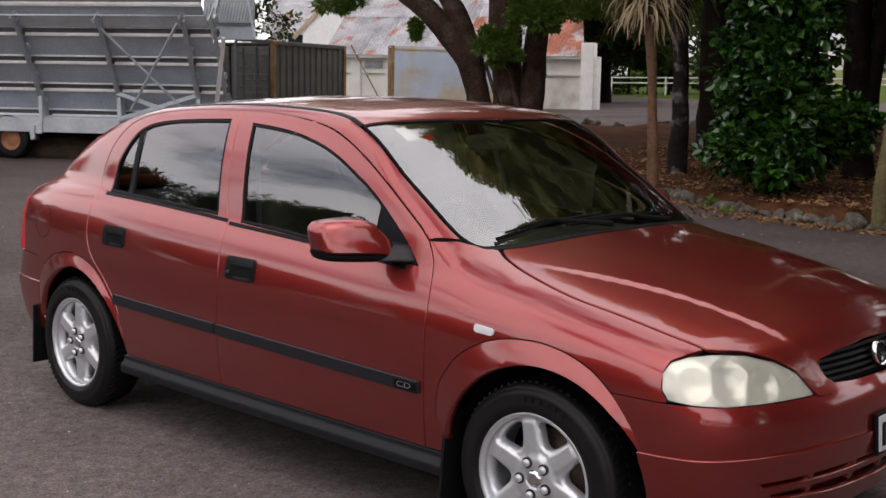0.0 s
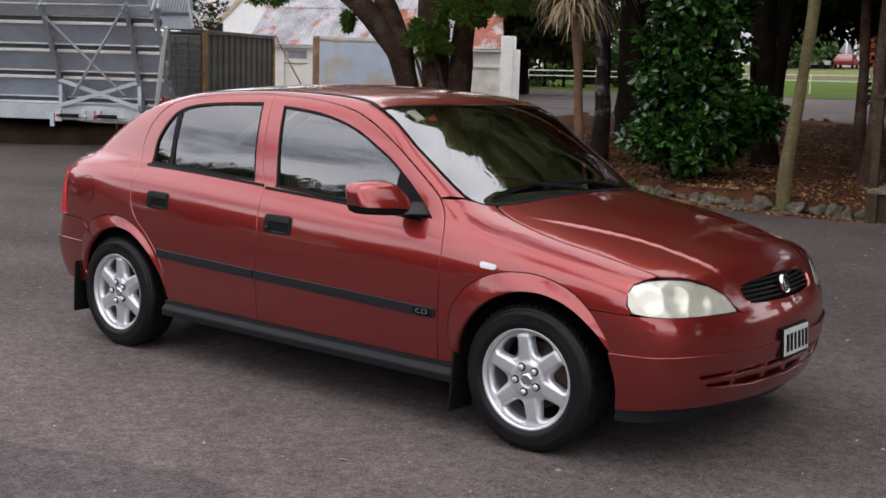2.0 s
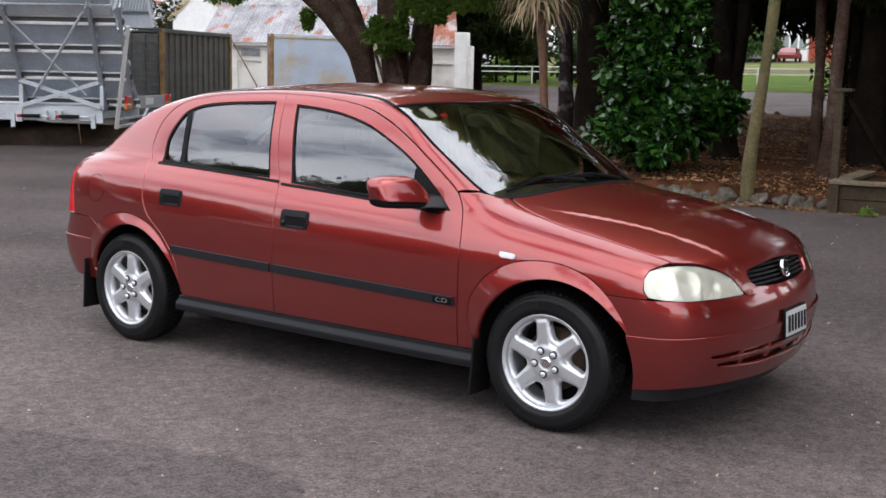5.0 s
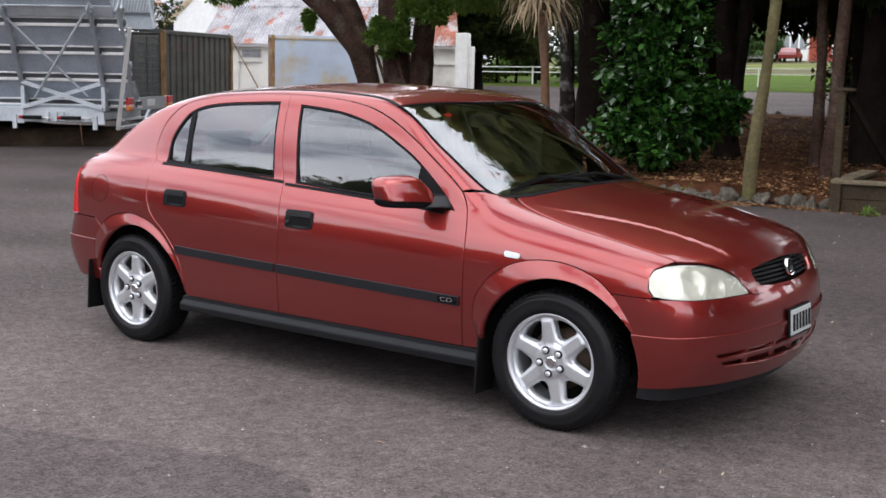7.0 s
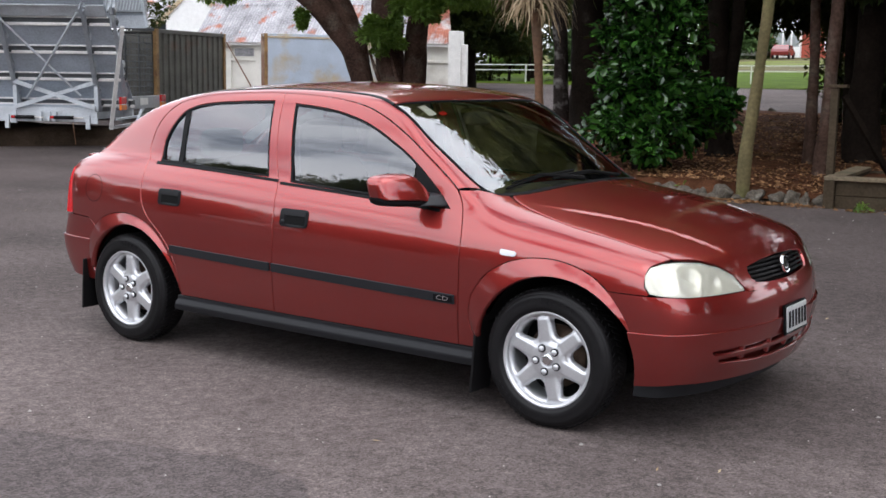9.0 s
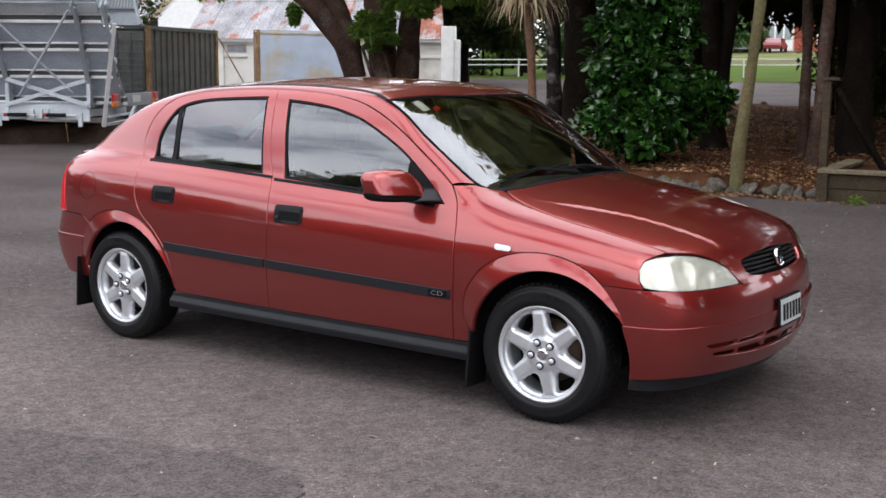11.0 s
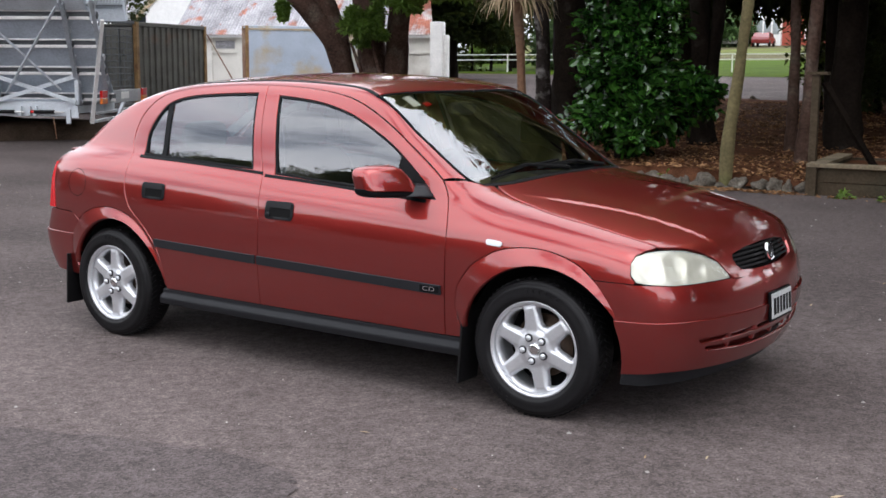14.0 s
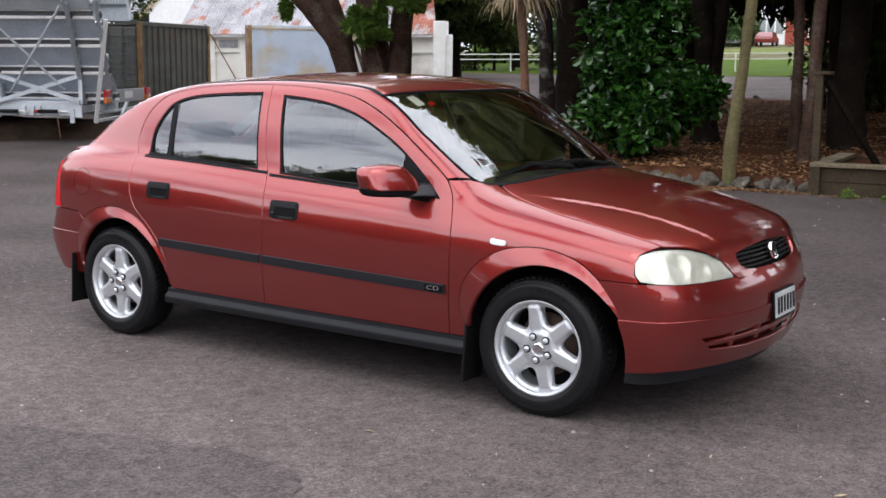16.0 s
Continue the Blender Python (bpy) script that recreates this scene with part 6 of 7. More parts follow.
SILL_Z = 0.317
TOP_GAP = soft([(-1.190, 1.000), (-1.217, 1.057), (-1.195, 1.161), (-1.143, 1.236), (-1.054, 1.297), (-0.891, 1.335), (-0.646, 1.357), (-0.330, 1.365), (-0.030, 1.354), (0.189, 1.325), (0.338, 1.277), (0.487, 1.202), (0.632, 1.109), (0.756, 1.023), (0.810, 0.978)], 4)
REAR_GAP = soft([(-1.190, 1.000), (-1.182, 0.958), (-1.175, 0.916), (-1.172, 0.858), (-1.156, 0.785), (-1.113, 0.714), (-1.011, 0.632), (-0.920, 0.524), (-0.884, 0.400), (-0.878, SILL_Z)], 4)
B_GAP = soft([(-0.314, 1.365), (-0.272, 1.099), (-0.224, 0.943), (-0.207, 0.865), (-0.196, 0.706), (-0.204, 0.485), (-0.210, SILL_Z)], 4)
F_GAP = soft([(0.810, 0.978), (0.845, 0.922), (0.880, 0.815), (0.887, 0.690), (0.887, 0.555), (0.877, SILL_Z)], 4)
REAR_WIN = soft([(-0.295, 0.966), (-0.322, 1.09), (-0.362, 1.325)], 3) + soft([(-0.363, 1.326), (-0.541, 1.320), (-0.743, 1.309), (-0.889, 1.291), (-0.980, 1.262), (-1.027, 1.226), (-1.075, 1.162), (-1.104, 1.089), (-1.102, 0.997)], 4)
FRONT_WIN = soft([(-0.146, 0.951), (-0.180, 1.11), (-0.219, 1.316)], 3)[:-1] + soft([(-0.219, 1.316), (-0.081, 1.306), (0.066, 1.288), (0.214, 1.254), (0.325, 1.214), (0.437, 1.160), (0.510, 1.121), (0.591, 1.067), (0.700, 0.980), (0.788, 0.897)], 4)
split = min(range(len(TOP_GAP)), key=lambda k: abs(TOP_GAP[k][0] + 0.314))

# Doors, with their windows.
front_door_line = B_GAP[::-1] + TOP_GAP[split + 1:] + F_GAP[1:]
rear_door_line = REAR_GAP[::-1] + TOP_GAP[1:split] + B_GAP


doors = []
for nm, line, win, lb in (("front_door", front_door_line, FRONT_WIN, ""), ("rear_door", rear_door_line, REAR_WIN, "")):
    doors.append(panel(nm, line, side_map, C["paint"], car, holes=[win], mirror=True, step=0.02))
for k, (win, cut) in enumerate(((FRONT_WIN, 0.575), (REAR_WIN, -0.950))):
    w = dense(win, 0.02)
    glass_edge = inset(w, 0.009)
    frames = panel("window_frame", win, side_map, C["trim"], doors[k][0], holes=[glass_edge], mirror=True, gap=0.001, lift=-0.001, lip=0.02, step=0.02, label="black window surround")
    frames[1].parent = doors[k][1]
    a = glass_edge[glass_edge[:, 0] < cut - 0.008]
    b = glass_edge[glass_edge[:, 0] > cut + 0.008]
    for piece, is_glass in ((a, True), (b, k == 1)):
        made = panel("window_glass" if is_glass else "mirror_base", inset(dense(piece, 0.02), -0.006), glass_map if is_glass else side_map, C["glass"] if is_glass else C["trim"], doors[k][0], mirror=True, gap=0.0, lift=-0.007 if is_glass else 0.001, lip=0.004, step=0.04, label="tinted glass" if is_glass else "black mirror base")
        made[1].parent = doors[k][1]
        if is_glass:
            made[0].visible_shadow = made[1].visible_shadow = False
    if k == 1:
        made = panel("divider", [(cut - 0.012, 0.978), (cut + 0.020, 0.976), (cut - 0.010, 1.278), (cut - 0.042, 1.266)], side_map, C["trim"], doors[k][0], mirror=True, gap=0, lift=-0.004, lip=0.012, step=0.03)
        made[1].parent = doors[k][1]
# Rubber strips along the waist.
for k, (x0, z0, x1, z1) in enumerate(((-0.205, 0.943, 0.745, 0.8876), (-1.118, 0.989, -0.222, 0.952))):
    mids = np.linspace(0, 1, 9)
    up = [(x0 + (x1 - x0) * t, z0 + (z1 - z0) * t + 0.004 + 0.004 * math.sin(math.pi * t)) for t in mids]
    dn = [(x, z - 0.013) for x, z in up]
    made = panel("waist_strip", up + dn[::-1], side_map, C["trim"], doors[k][0], mirror=True, gap=0, lift=0.003, lip=0.008, step=0.015, label="black rubber waist strip")
    made[1].parent = doors[k][1]
# Side mouldings, with the trim badge on the front one.
for k, (x0, x1) in enumerate(((-0.198, 0.868), (-0.925, -0.216))):
    z = lambda x: 0.5585 - 0.0219 * (x + 0.92)
    top, low = [(x, z(x) + 0.019) for x in np.linspace(x0, x1, 12)], [(x, z(x) - 0.021) for x in np.linspace(x0, x1, 12)]
    made = panel("side_moulding", top + low[::-1], side_map, C["moulding"], doors[k][0], mirror=True, gap=0, lift=0.012, lip=0.016, step=0.014, label="dark grey rubbing strip")
    made[1].parent = doors[k][1]


def settle(p):
    """Moves points onto the skin along its normal."""
    p = np.asarray(p, float)
    for _ in range(8):
        g = np.stack([skin(*(p + 0.002 * d).T) - skin(*(p - 0.002 * d).T) for d in np.eye(3)], 1) / 0.004
        p = p - g * (skin(*p.T) / (g * g).sum(1))[:, None]
    return p


def tilt_map(way):
    """Outlines in (s, y) seen from above and ahead (way 1) or from above and behind (way -1)."""
    u, d = np.array([0.785 * way, 0, -0.62]), np.array([-0.62 * way, 0, -0.785])

    def go(q):
        return cast(u * q[:, :1] + np.array([0, 1.0, 0]) * q[:, 1:] - d * 3.2, d, 3.2, steps=260)
    return go


def tilted(p, way=1):
    p = np.asarray(p, float)
    return np.stack([0.785 * way * p[:, 0] - 0.62 * p[:, 2], p[:, 1]], 1)


def both(points):
    """A half outline on the right, (x, y > 0), closed by its mirror image."""
    right = [(x, -y) for x, y in points]
    return right + [(x, y) for x, y in points[::-1]]


# Bonnet edge, screen edge and roof edge, from above.
BONNET_EDGE = soft([(0.984, 0.592), (1.06, 0.632), (1.219, 0.674), (1.366, 0.692), (1.513, 0.687), (1.661, 0.676), (1.779, 0.652)], 4)
COWL = soft([(1.074, 0.0), (1.066, 0.18), (1.048, 0.36), (1.022, 0.50), (0.984, 0.592)], 4)
SCREEN_SIDE = soft([(0.984, 0.602), (0.95, 0.640), (0.89, 0.663), (0.80, 0.667), (0.65, 0.658), (0.50, 0.645), (0.366, 0.628)], 4)
SCREEN_TOP = soft([(0.366, 0.628), (0.385, 0.53), (0.410, 0.416), (0.448, 0.20), (0.461, 0.0)], 4)
LAMP = np.array([(1.780, -0.652, 0.757), (1.750, -0.705, 0.753), (1.727, -0.755, 0.739), (1.720, -0.782, 0.710), (1.724, -0.791, 0.666), (1.745, -0.788, 0.637), (1.804, -0.762, 0.630), (1.869, -0.694, 0.6255), (1.908, -0.622, 0.6255), (1.953, -0.502, 0.6265), (1.984, -0.395, 0.627), (1.968, -0.405, 0.648), (1.934, -0.433, 0.695), (1.895, -0.488, 0.728), (1.841, -0.562, 0.751), (1.805, -0.615, 0.756)])
bonnet_z = top_map(np.array([(x, -y) for x, y in BONNET_EDGE]))

# Front wings.
wing = F_GAP[::-1] + [(0.880, 0.978), (0.945, 0.960)] + [(p[0], p[2]) for p in bonnet_z] + [tuple(p[[0, 2]]) for p in LAMP[1:6]] + [(1.738, 0.6295), (1.586, 0.6335), ] + flare(0, 55, 171) + arc(ARCHES[0], 173, 176, 3) + [(0.972, 0.32)]
panel("front_wing", wing, side_map, C["paint"], car, mirror=True, step=0.018)

panel("arch_lip", flare(0, 26, 171, 60) + arc(ARCHES[0], 171, 26, 60), lip_map, C["paint"], car, mirror=True, step=0.018, gap=0.001, lip=0.03)
panel("arch_lip", flare(1, 10, 168, 60) + arc(ARCHES[1], 168, 10, 60), lip_map, C["paint"], car, mirror=True, step=0.018, gap=0.001, lip=0.03)

# Rear quarters, with the rear pillars.
HATCH_EDGE = soft([(-1.054, 0.571), (-1.25, 0.548), (-1.45, 0.548), (-1.62, 0.560), (-1.75, 0.585), (-1.84, 0.61)], 4)
hatch_z = top_map(np.array([(x, -y) for x, y in HATCH_EDGE]))
k0 = min(range(len(TOP_GAP)), key=lambda k: math.dist(TOP_GAP[k], (-1.054, 1.297)))
quarter = [g for g in REAR_GAP[::-1] if g[1] > 0.36] + TOP_GAP[1 : k0 + 1] + [(p[0], p[2]) for p in hatch_z] + [(-1.82, 0.950), (-1.818, 0.925), (-1.800, 0.80), (-1.782, 0.666), (-1.62, 0.660)] + flare(1, 133, 10) + arc(ARCHES[1], 9, 6, 2)
panel("rear_quarter", quarter, side_map, C["paint"], car, mirror=True, step=0.02)

# Windscreen pillars and roof sides: strips between the door tops and the screen and roof edges.
n = 90
ga = np.array(TOP_GAP[k0:])
run = np.r_[0, np.cumsum(np.linalg.norm(np.diff(ga, axis=0), axis=1))]
t = np.linspace(0, 1, n)
ga = np.stack([np.interp(t * run[-1], run, ga[:, k]) for k in (0, 1)], 1)
ga = ga + np.array([0, 0.0035])
low_edge = side_map(ga)
eb = np.array(soft([(-1.054, 0.576), (-0.6, 0.592), (-0.1, 0.600), (0.2, 0.612), (0.366, 0.639), (0.5, 0.656), (0.65, 0.669), (0.80, 0.678), (0.877, 0.676)], 6))
run = np.r_[0, np.cumsum(np.linalg.norm(np.diff(eb, axis=0), axis=1))]
eb = np.stack([np.interp(t * run[-1], run, eb[:, k]) for k in (0, 1)], 1)
high_edge = top_map(eb * (1, -1))
rows = [settle(low_edge * (1 - s) + high_edge * s) for s in np.linspace(0, 1, 7)]
nrm = [normals(r) for r in rows]
rows = [rows[0] - nrm[0] * 0.012] + rows + [rows[-1] - nrm[-1] * 0.012]
nrm = [nrm[0]] + nrm + [nrm[-1]]
vv, nv = np.concatenate(rows), np.concatenate(nrm)
for sgn in (1, -1):
    ff = []
    for r in range(len(rows) - 1):
        for k in range(n - 1):
            q = (r * n + k, r * n + k + 1, (r + 1) * n + k + 1, (r + 1) * n + k)
            ff.append(q if sgn > 0 else q[::-1])
    fl = np.array([1, sgn, 1])
    mesh_with_normals("roof_side", vv * fl, ff, [tuple(nv[i] * fl) for f in ff for i in f], C["paint"], car, "")

# Roof, with its black joint strips.
ROOF_SIDE = soft([(-1.125, 0.550), (-1.054, 0.556), (-0.6, 0.572), (-0.1, 0.580), (0.2, 0.592), (0.362, 0.619)], 5)
roof_line = both([(x, y) for x, y in [(-1.135, 0.0), (-1.13, 0.3)] + ROOF_SIDE] + [(x - 0.004, y) for x, y in SCREEN_TOP[1:]])
panel("roof", roof_line, top_map, C["paint"], car, step=0.04)
strip = ROOF_SIDE + [(x, y + 0.018) for x, y in ROOF_SIDE[::-1]]
panel("roof_strip", [(x, -y) for x, y in strip], top_map, C["trim"], car, mirror=True, gap=0, lift=0.002, lip=0.01, step=0.012, label="black roof joint strip")

# Windscreen.
screen_line = both([(x + 0.002, y) for x, y in COWL] + SCREEN_SIDE[1:] + SCREEN_TOP[1:])
screen_rim = dense(screen_line, 0.02)
screen_glass = inset(screen_rim, 0.008)
low = screen_glass[:, 0] > 0.86
screen_glass[low, 0] -= 0.02 * np.clip((screen_glass[low, 0] - 0.86) / 0.12, 0, 1)
surround = panel("windscreen_surround", screen_line, top_map, C["trim"], car, holes=[screen_glass], gap=0.002, lip=0.012, step=0.02, label="black windscreen surround and cowl")
ws = panel("windscreen", inset(dense(screen_glass, 0.03), -0.004), top_map, C["screen"], car, gap=0.0, lift=-0.004, lip=0.004, step=0.05, label="clear windscreen")
ws.visible_shadow = False
for a, b, c in (((1.045, -0.06), (0.955, -0.30), (0.94, -0.52)), ((1.035, 0.30), (0.99, 0.10), (0.985, -0.20))):
    pts = top_map(np.array([a, b, c])) + np.array([0, 0, 0.014])
    wbm = bmesh.new()
    tube(wbm, [tuple(q) for q in pts], [0.010, 0.007, 0.004], 6)
    w = part("wiper", wbm, C["well"], car)
    blade = top_map(np.array([(b[0] + 0.012, b[1] + 0.28), b, (c[0] + 0.004, c[1] - 0.05)])) + np.array([0, 0, 0.007])
    bbm = bmesh.new()
    tube(bbm, [tuple(q) for q in blade], 0.006, 6)
    part("blade", bbm, C["well"], w)

# Bonnet, with the opening for the grille in its nose.
GRILLE = np.array([(-0.318, 0.710), (-0.328, 0.694), (-0.318, 0.668), (-0.290, 0.652), (-0.2, 0.646), (0.0, 0.643), (0.2, 0.646), (0.290, 0.652), (0.318, 0.668), (0.328, 0.694), (0.318, 0.710), (0.20, 0.726), (0.0, 0.734), (-0.20, 0.726)])
grille_3d = front_map(dense(GRILLE, 0.02))
lamp_in = LAMP[[15, 14, 13, 12, 11]]
lamp_in = settle(lamp_in)
right_edge = np.concatenate([top_map(np.array([(x + 0.004, -y) for x, y in COWL])), bonnet_z[1:], lamp_in, settle(np.array([(1.992, -0.375, 0.622), (2.02, -0.28, 0.624), (2.035, -0.15, 0.627), (2.04, 0.0, 0.628)]))])
half = tilted(right_edge)
bonnet = panel("bonnet", np.concatenate([half, (half * (1, -1))[-2:0:-1]]), tilt_map(1), C["paint"], car, holes=[tilted(grille_3d)], step=0.015)

# Grille and badge.
grille = panel("grille", GRILLE, front_map, C["well"], car, gap=0, lift=-0.035, lip=0.0, step=0.04, label="black slatted grille")
for k in range(5):
    z = 0.658 + k * 0.0165
    w = 0.322 - abs(k - 2) * 0.012
    line = [(x, z + 0.005) for x in np.linspace(-w, w, 15)] + [(x, z - 0.002) for x in np.linspace(w, -w, 15)]
    panel("slat", line, front_map, M["rubber"], grille, gap=0, lift=-0.010, lip=0.014, step=0.02)
em = front_map(np.array([(0.0, 0.688)]))[0]
badge = new("emblem")
badge.parent = car
badge.matrix_local = pose(em[0] + 0.004, 0, 0.690, 0, -14, 0) @ pose(0, 0, 0, 0, 0, -90) @ Matrix.Diagonal((0.86, 0.86, 0.86, 1))
bm = bmesh.new()
spin(bm, [(0.044, 0.012), (0.047, 0.0), (0.044, -0.010), (0.036, -0.010), (0.033, 0.0), (0.034, 0.010)], 28)
part("ring", bm, C["chrome"], badge, "chrome ring", smooth=True)
bm = boxes(((0, 0.0, 0), (0.012, 0.008, 0.066), (0, 22, 0)), ((0.008, 0.0, 0.01), (0.038, 0.008, 0.012), (0, -30, 0)), ((-0.010, 0.0, -0.014), (0.030, 0.008, 0.012), (0, -30, 0)), bevel=0.002)
part("device", bm, C["chrome"], badge, "plain chrome device")
bm = bmesh.new()
spin(bm, [(0.0, 0.004), (0.036, 0.004), (0.036, 0.012)], 24)
part("backing", bm, C["trim"], badge)

# Headlamps.
lamp_uz = np.stack([0.64 * LAMP[:, 0] + 0.768 * LAMP[:, 1], LAMP[:, 2]], 1)


def bowls(q):
    """Two round reflectors and the ribbed corner lamp pressed into the lamp's back."""
    d = np.full(len(q), -0.002)
    for u, z, r, deep in ((0.685, 0.688, 0.058, 0.014), (0.585, 0.690, 0.048, 0.012), (0.79, 0.666, 0.05, 0.012)):
        d = d - deep * (1 - np.clip(np.hypot(q[:, 0] - u, q[:, 1] - z) / r, 0, 1) ** 2)
    return d


lamps = panel("headlamp", lamp_uz, corner_map, C["lamp_bowl"], car, gap=0.003, lift=-0.004, lip=0.03, step=0.012, mirror=True, relief=bowls, label="hazy white headlamp")
lens = panel("lens", lamp_uz, corner_map, C["lens"], lamps[0], gap=0.004, lip=0.012, step=0.02, mirror=True, lift=0.001, label="clear headlamp lens")
lens[1].parent = lamps[1]
seal = panel("seal", lamp_uz, corner_map, C["trim"], lamps[0], holes=[inset(dense(lamp_uz, 0.01), 0.0026)], gap=0.0005, lip=0.02, step=0.01, mirror=True, lift=-0.001, label="black seal")
seal[1].parent = lamps[1]
for i, sgn in ((0, 1), (1, -1)):
    lens[i].visible_shadow = False

# Front bumper.
turn_of = lambda x, y: math.atan2(y, x - 1.2)
edge_arch = [(turn_of(x, -0.822 + 0.02 * max(0, x - 1.6)), z) for x, z in flare(0, 54, 26, 12) + arc(ARCHES[0], 24, -4, 8)]
top_right = [(turn_of(1.586, -0.823), 0.6325), (turn_of(1.738, -0.792), 0.6285)] + [(turn_of(x, y), z - 0.001) for x, y, z in LAMP[6:11]] + [(turn_of(1.992, -0.375), 0.6195), (turn_of(2.02, -0.28), 0.6215), (turn_of(2.035, -0.15), 0.6245), (0.0, 0.6255)]
half = top_right[::-1] + edge_arch + [(math.radians(-48), 0.283), (math.radians(-30), 0.276), (math.radians(-12), 0.268)]
bumper_line = half + [(-a, z) for a, z in half[:0:-1]]
rad = math.radians
intake = [(rad(a), z) for a, z in ((-40, 0.412), (-20, 0.414), (0, 0.416), (20, 0.414), (40, 0.412), (36.3, 0.355), (20, 0.336), (0, 0.330), (-20, 0.336), (-36.3, 0.355))]
SPLIT = 0.484
crease_end = [a for a, z in edge_arch if z > SPLIT][-1], [a for a, z in edge_arch if z < SPLIT][0]
crease_a = sum(crease_end) / 2
crease_run = [(a, SPLIT) for a in np.linspace(crease_a, 0, 14)]
upper = [q for q in half if q[1] > SPLIT + 0.004] + crease_run[:-1]
lower = [(a, z) for a, z in crease_run[::-1]] + [q for q in half if q[1] < SPLIT - 0.004]
upper = upper + [(0.0, SPLIT)]
bumper = panel("front_bumper", upper + [(-a, z) for a, z in upper[-2:0:-1]], round_map(1.2, 1), C["paint"], car, scale=(0.85, 1), step=0.028, gap=0.0)
panel("bumper_skirt", lower + [(-a, z) for a, z in lower[:0:-1]], round_map(1.2, 1), C["paint"], bumper, holes=[intake], scale=(0.85, 1), step=0.028, lift=0.0105, gap=0.0)
panel("intake", intake, round_map(1.2, 1), C["paint"], bumper, scale=(0.85, 1), gap=-0.02, lift=-0.024, lip=0.0, step=0.05, label="dark lower intake")
panel("intake_bar", [(rad(a), 0.377 + s) for a, s in [(x, 0.0085) for x in range(-39, 40, 6)] + [(x, -0.0085) for x in range(39, -40, -6)]], round_map(1.2, 1), C["paint"], bumper, scale=(0.85, 1), gap=0, lift=0.002, lip=0.03, step=0.02)
for a in (-27, -13, 0, 13, 27):
    panel("intake_post", [(rad(a - 0.5), 0.41), (rad(a + 0.5), 0.41), (rad(a + 0.5), 0.34), (rad(a - 0.5), 0.34)], round_map(1.2, 1), C["paint"], bumper, scale=(0.85, 1), gap=0, lift=-0.002, lip=0.02, step=0.02)
lip_line = [(rad(a), 0.300) for a in range(-58, 59, 4)] + [(rad(a), 0.208) for a in range(58, -59, -4)]
panel("air_dam", lip_line, round_map(1.2, 1), C["sill"], car, scale=(0.85, 1), gap=0, lift=-0.036, lip=0.02, step=0.03, label="dark grey plastic air dam", relief=lambda q: 0.022 * ease((0.262 - q[:, 1]) / 0.045))

# Number plate: plain bars in place of its characters.
def number_plate(x, y, z, turn, parent):
    ob = new("number_plate")
    ob.parent = parent
    ob.matrix_local = pose(x, y, z, 0, -4, 0) @ pose(0, 0, 0, 0, 0, turn)
    part("plate_frame", boxes(((0, 0.004, 0), (0.255, 0.012, 0.126)), bevel=0.004), C["trim"], ob, "black plate frame")
    part("plate", boxes(((0, -0.005, 0.002), (0.238, 0.006, 0.106)), bevel=0.002), C["plate"], ob, "white number plate")
    for k, (off, w) in enumerate(((-0.094, 0.023), (-0.057, 0.021), (-0.019, 0.019), (0.020, 0.023), (0.057, 0.019), (0.094, 0.023))):
        part("character", boxes(((off, -0.0095, 0), (w, 0.003, 0.070)), bevel=0.001), C["trim"], ob, "plain black bar")
    return ob


number_plate(2.056, 0.0, 0.470, 90, car)

# Rear bumper, tail lamps and tailgate.
back_of = lambda x, y: math.atan2(y, -(x + 1.2))
edge_arch = [(back_of(x, -0.815), z) for x, z in flare(1, 134, 168, 12) + arc(ARCHES[1], 170, 176, 3)]
half = [(0.0, 0.660), (rad(-20), 0.662), (rad(-40), 0.664), (back_of(-1.735, -0.797), 0.662), (back_of(-1.62, -0.812), 0.656)] + edge_arch + [(rad(-50), 0.325), (rad(-20), 0.31)]
SPLIT = 0.540
crease_a = sum(([a for a, z in edge_arch if z > SPLIT][-1], [a for a, z in edge_arch if z < SPLIT][0])) / 2
crease_run = [(a, SPLIT) for a in np.linspace(crease_a, 0, 14)]
upper = [q for q in half if q[1] > SPLIT + 0.004] + crease_run
lower = crease_run[::-1] + [q for q in half if q[1] < SPLIT - 0.004]
rear_bumper = panel("rear_bumper", upper + [(-a, z) for a, z in upper[-2:0:-1]], round_map(-1.2, -1), C["paint"], car, scale=(0.85, 1), step=0.03, lift=-0.006, gap=0.0015)
panel("bumper_skirt", lower + [(-a, z) for a, z in lower[:0:-1]], round_map(-1.2, -1), C["paint"], rear_bumper, scale=(0.85, 1), step=0.03, lift=0.004, gap=0.0)
lip_bm = bmesh.new()
lip_rings = []
for y in np.linspace(-0.62, 0.62, 21):
    back = 0.03 * (1 - (y / 0.62) ** 2)
    end = 0.4 + 0.6 * ease((0.62 - abs(y)) / 0.08)
    lip_rings.append([lip_bm.verts.new((x - back * s, y, 0.985 + (z - 0.985) * end)) for x, z, s in ((-1.58, 0.985, 0), (-1.62, 1.010, 0), (-1.74, 1.008, 0.6), (-1.84, 0.996, 1), (-1.855, 0.984, 1), (-1.84, 0.960, 1), (-1.62, 0.95, 0))])
for a, b in zip(lip_rings, lip_rings[1:]):
    for k in range(7):
        lip_bm.faces.new((a[k], a[(k + 1) % 7], b[(k + 1) % 7], b[k]))
lip_bm.faces.new(lip_rings[0][::-1])
lip_bm.faces.new(lip_rings[-1])
part("tailgate_lip", lip_bm, C["paint"], car, smooth=True)
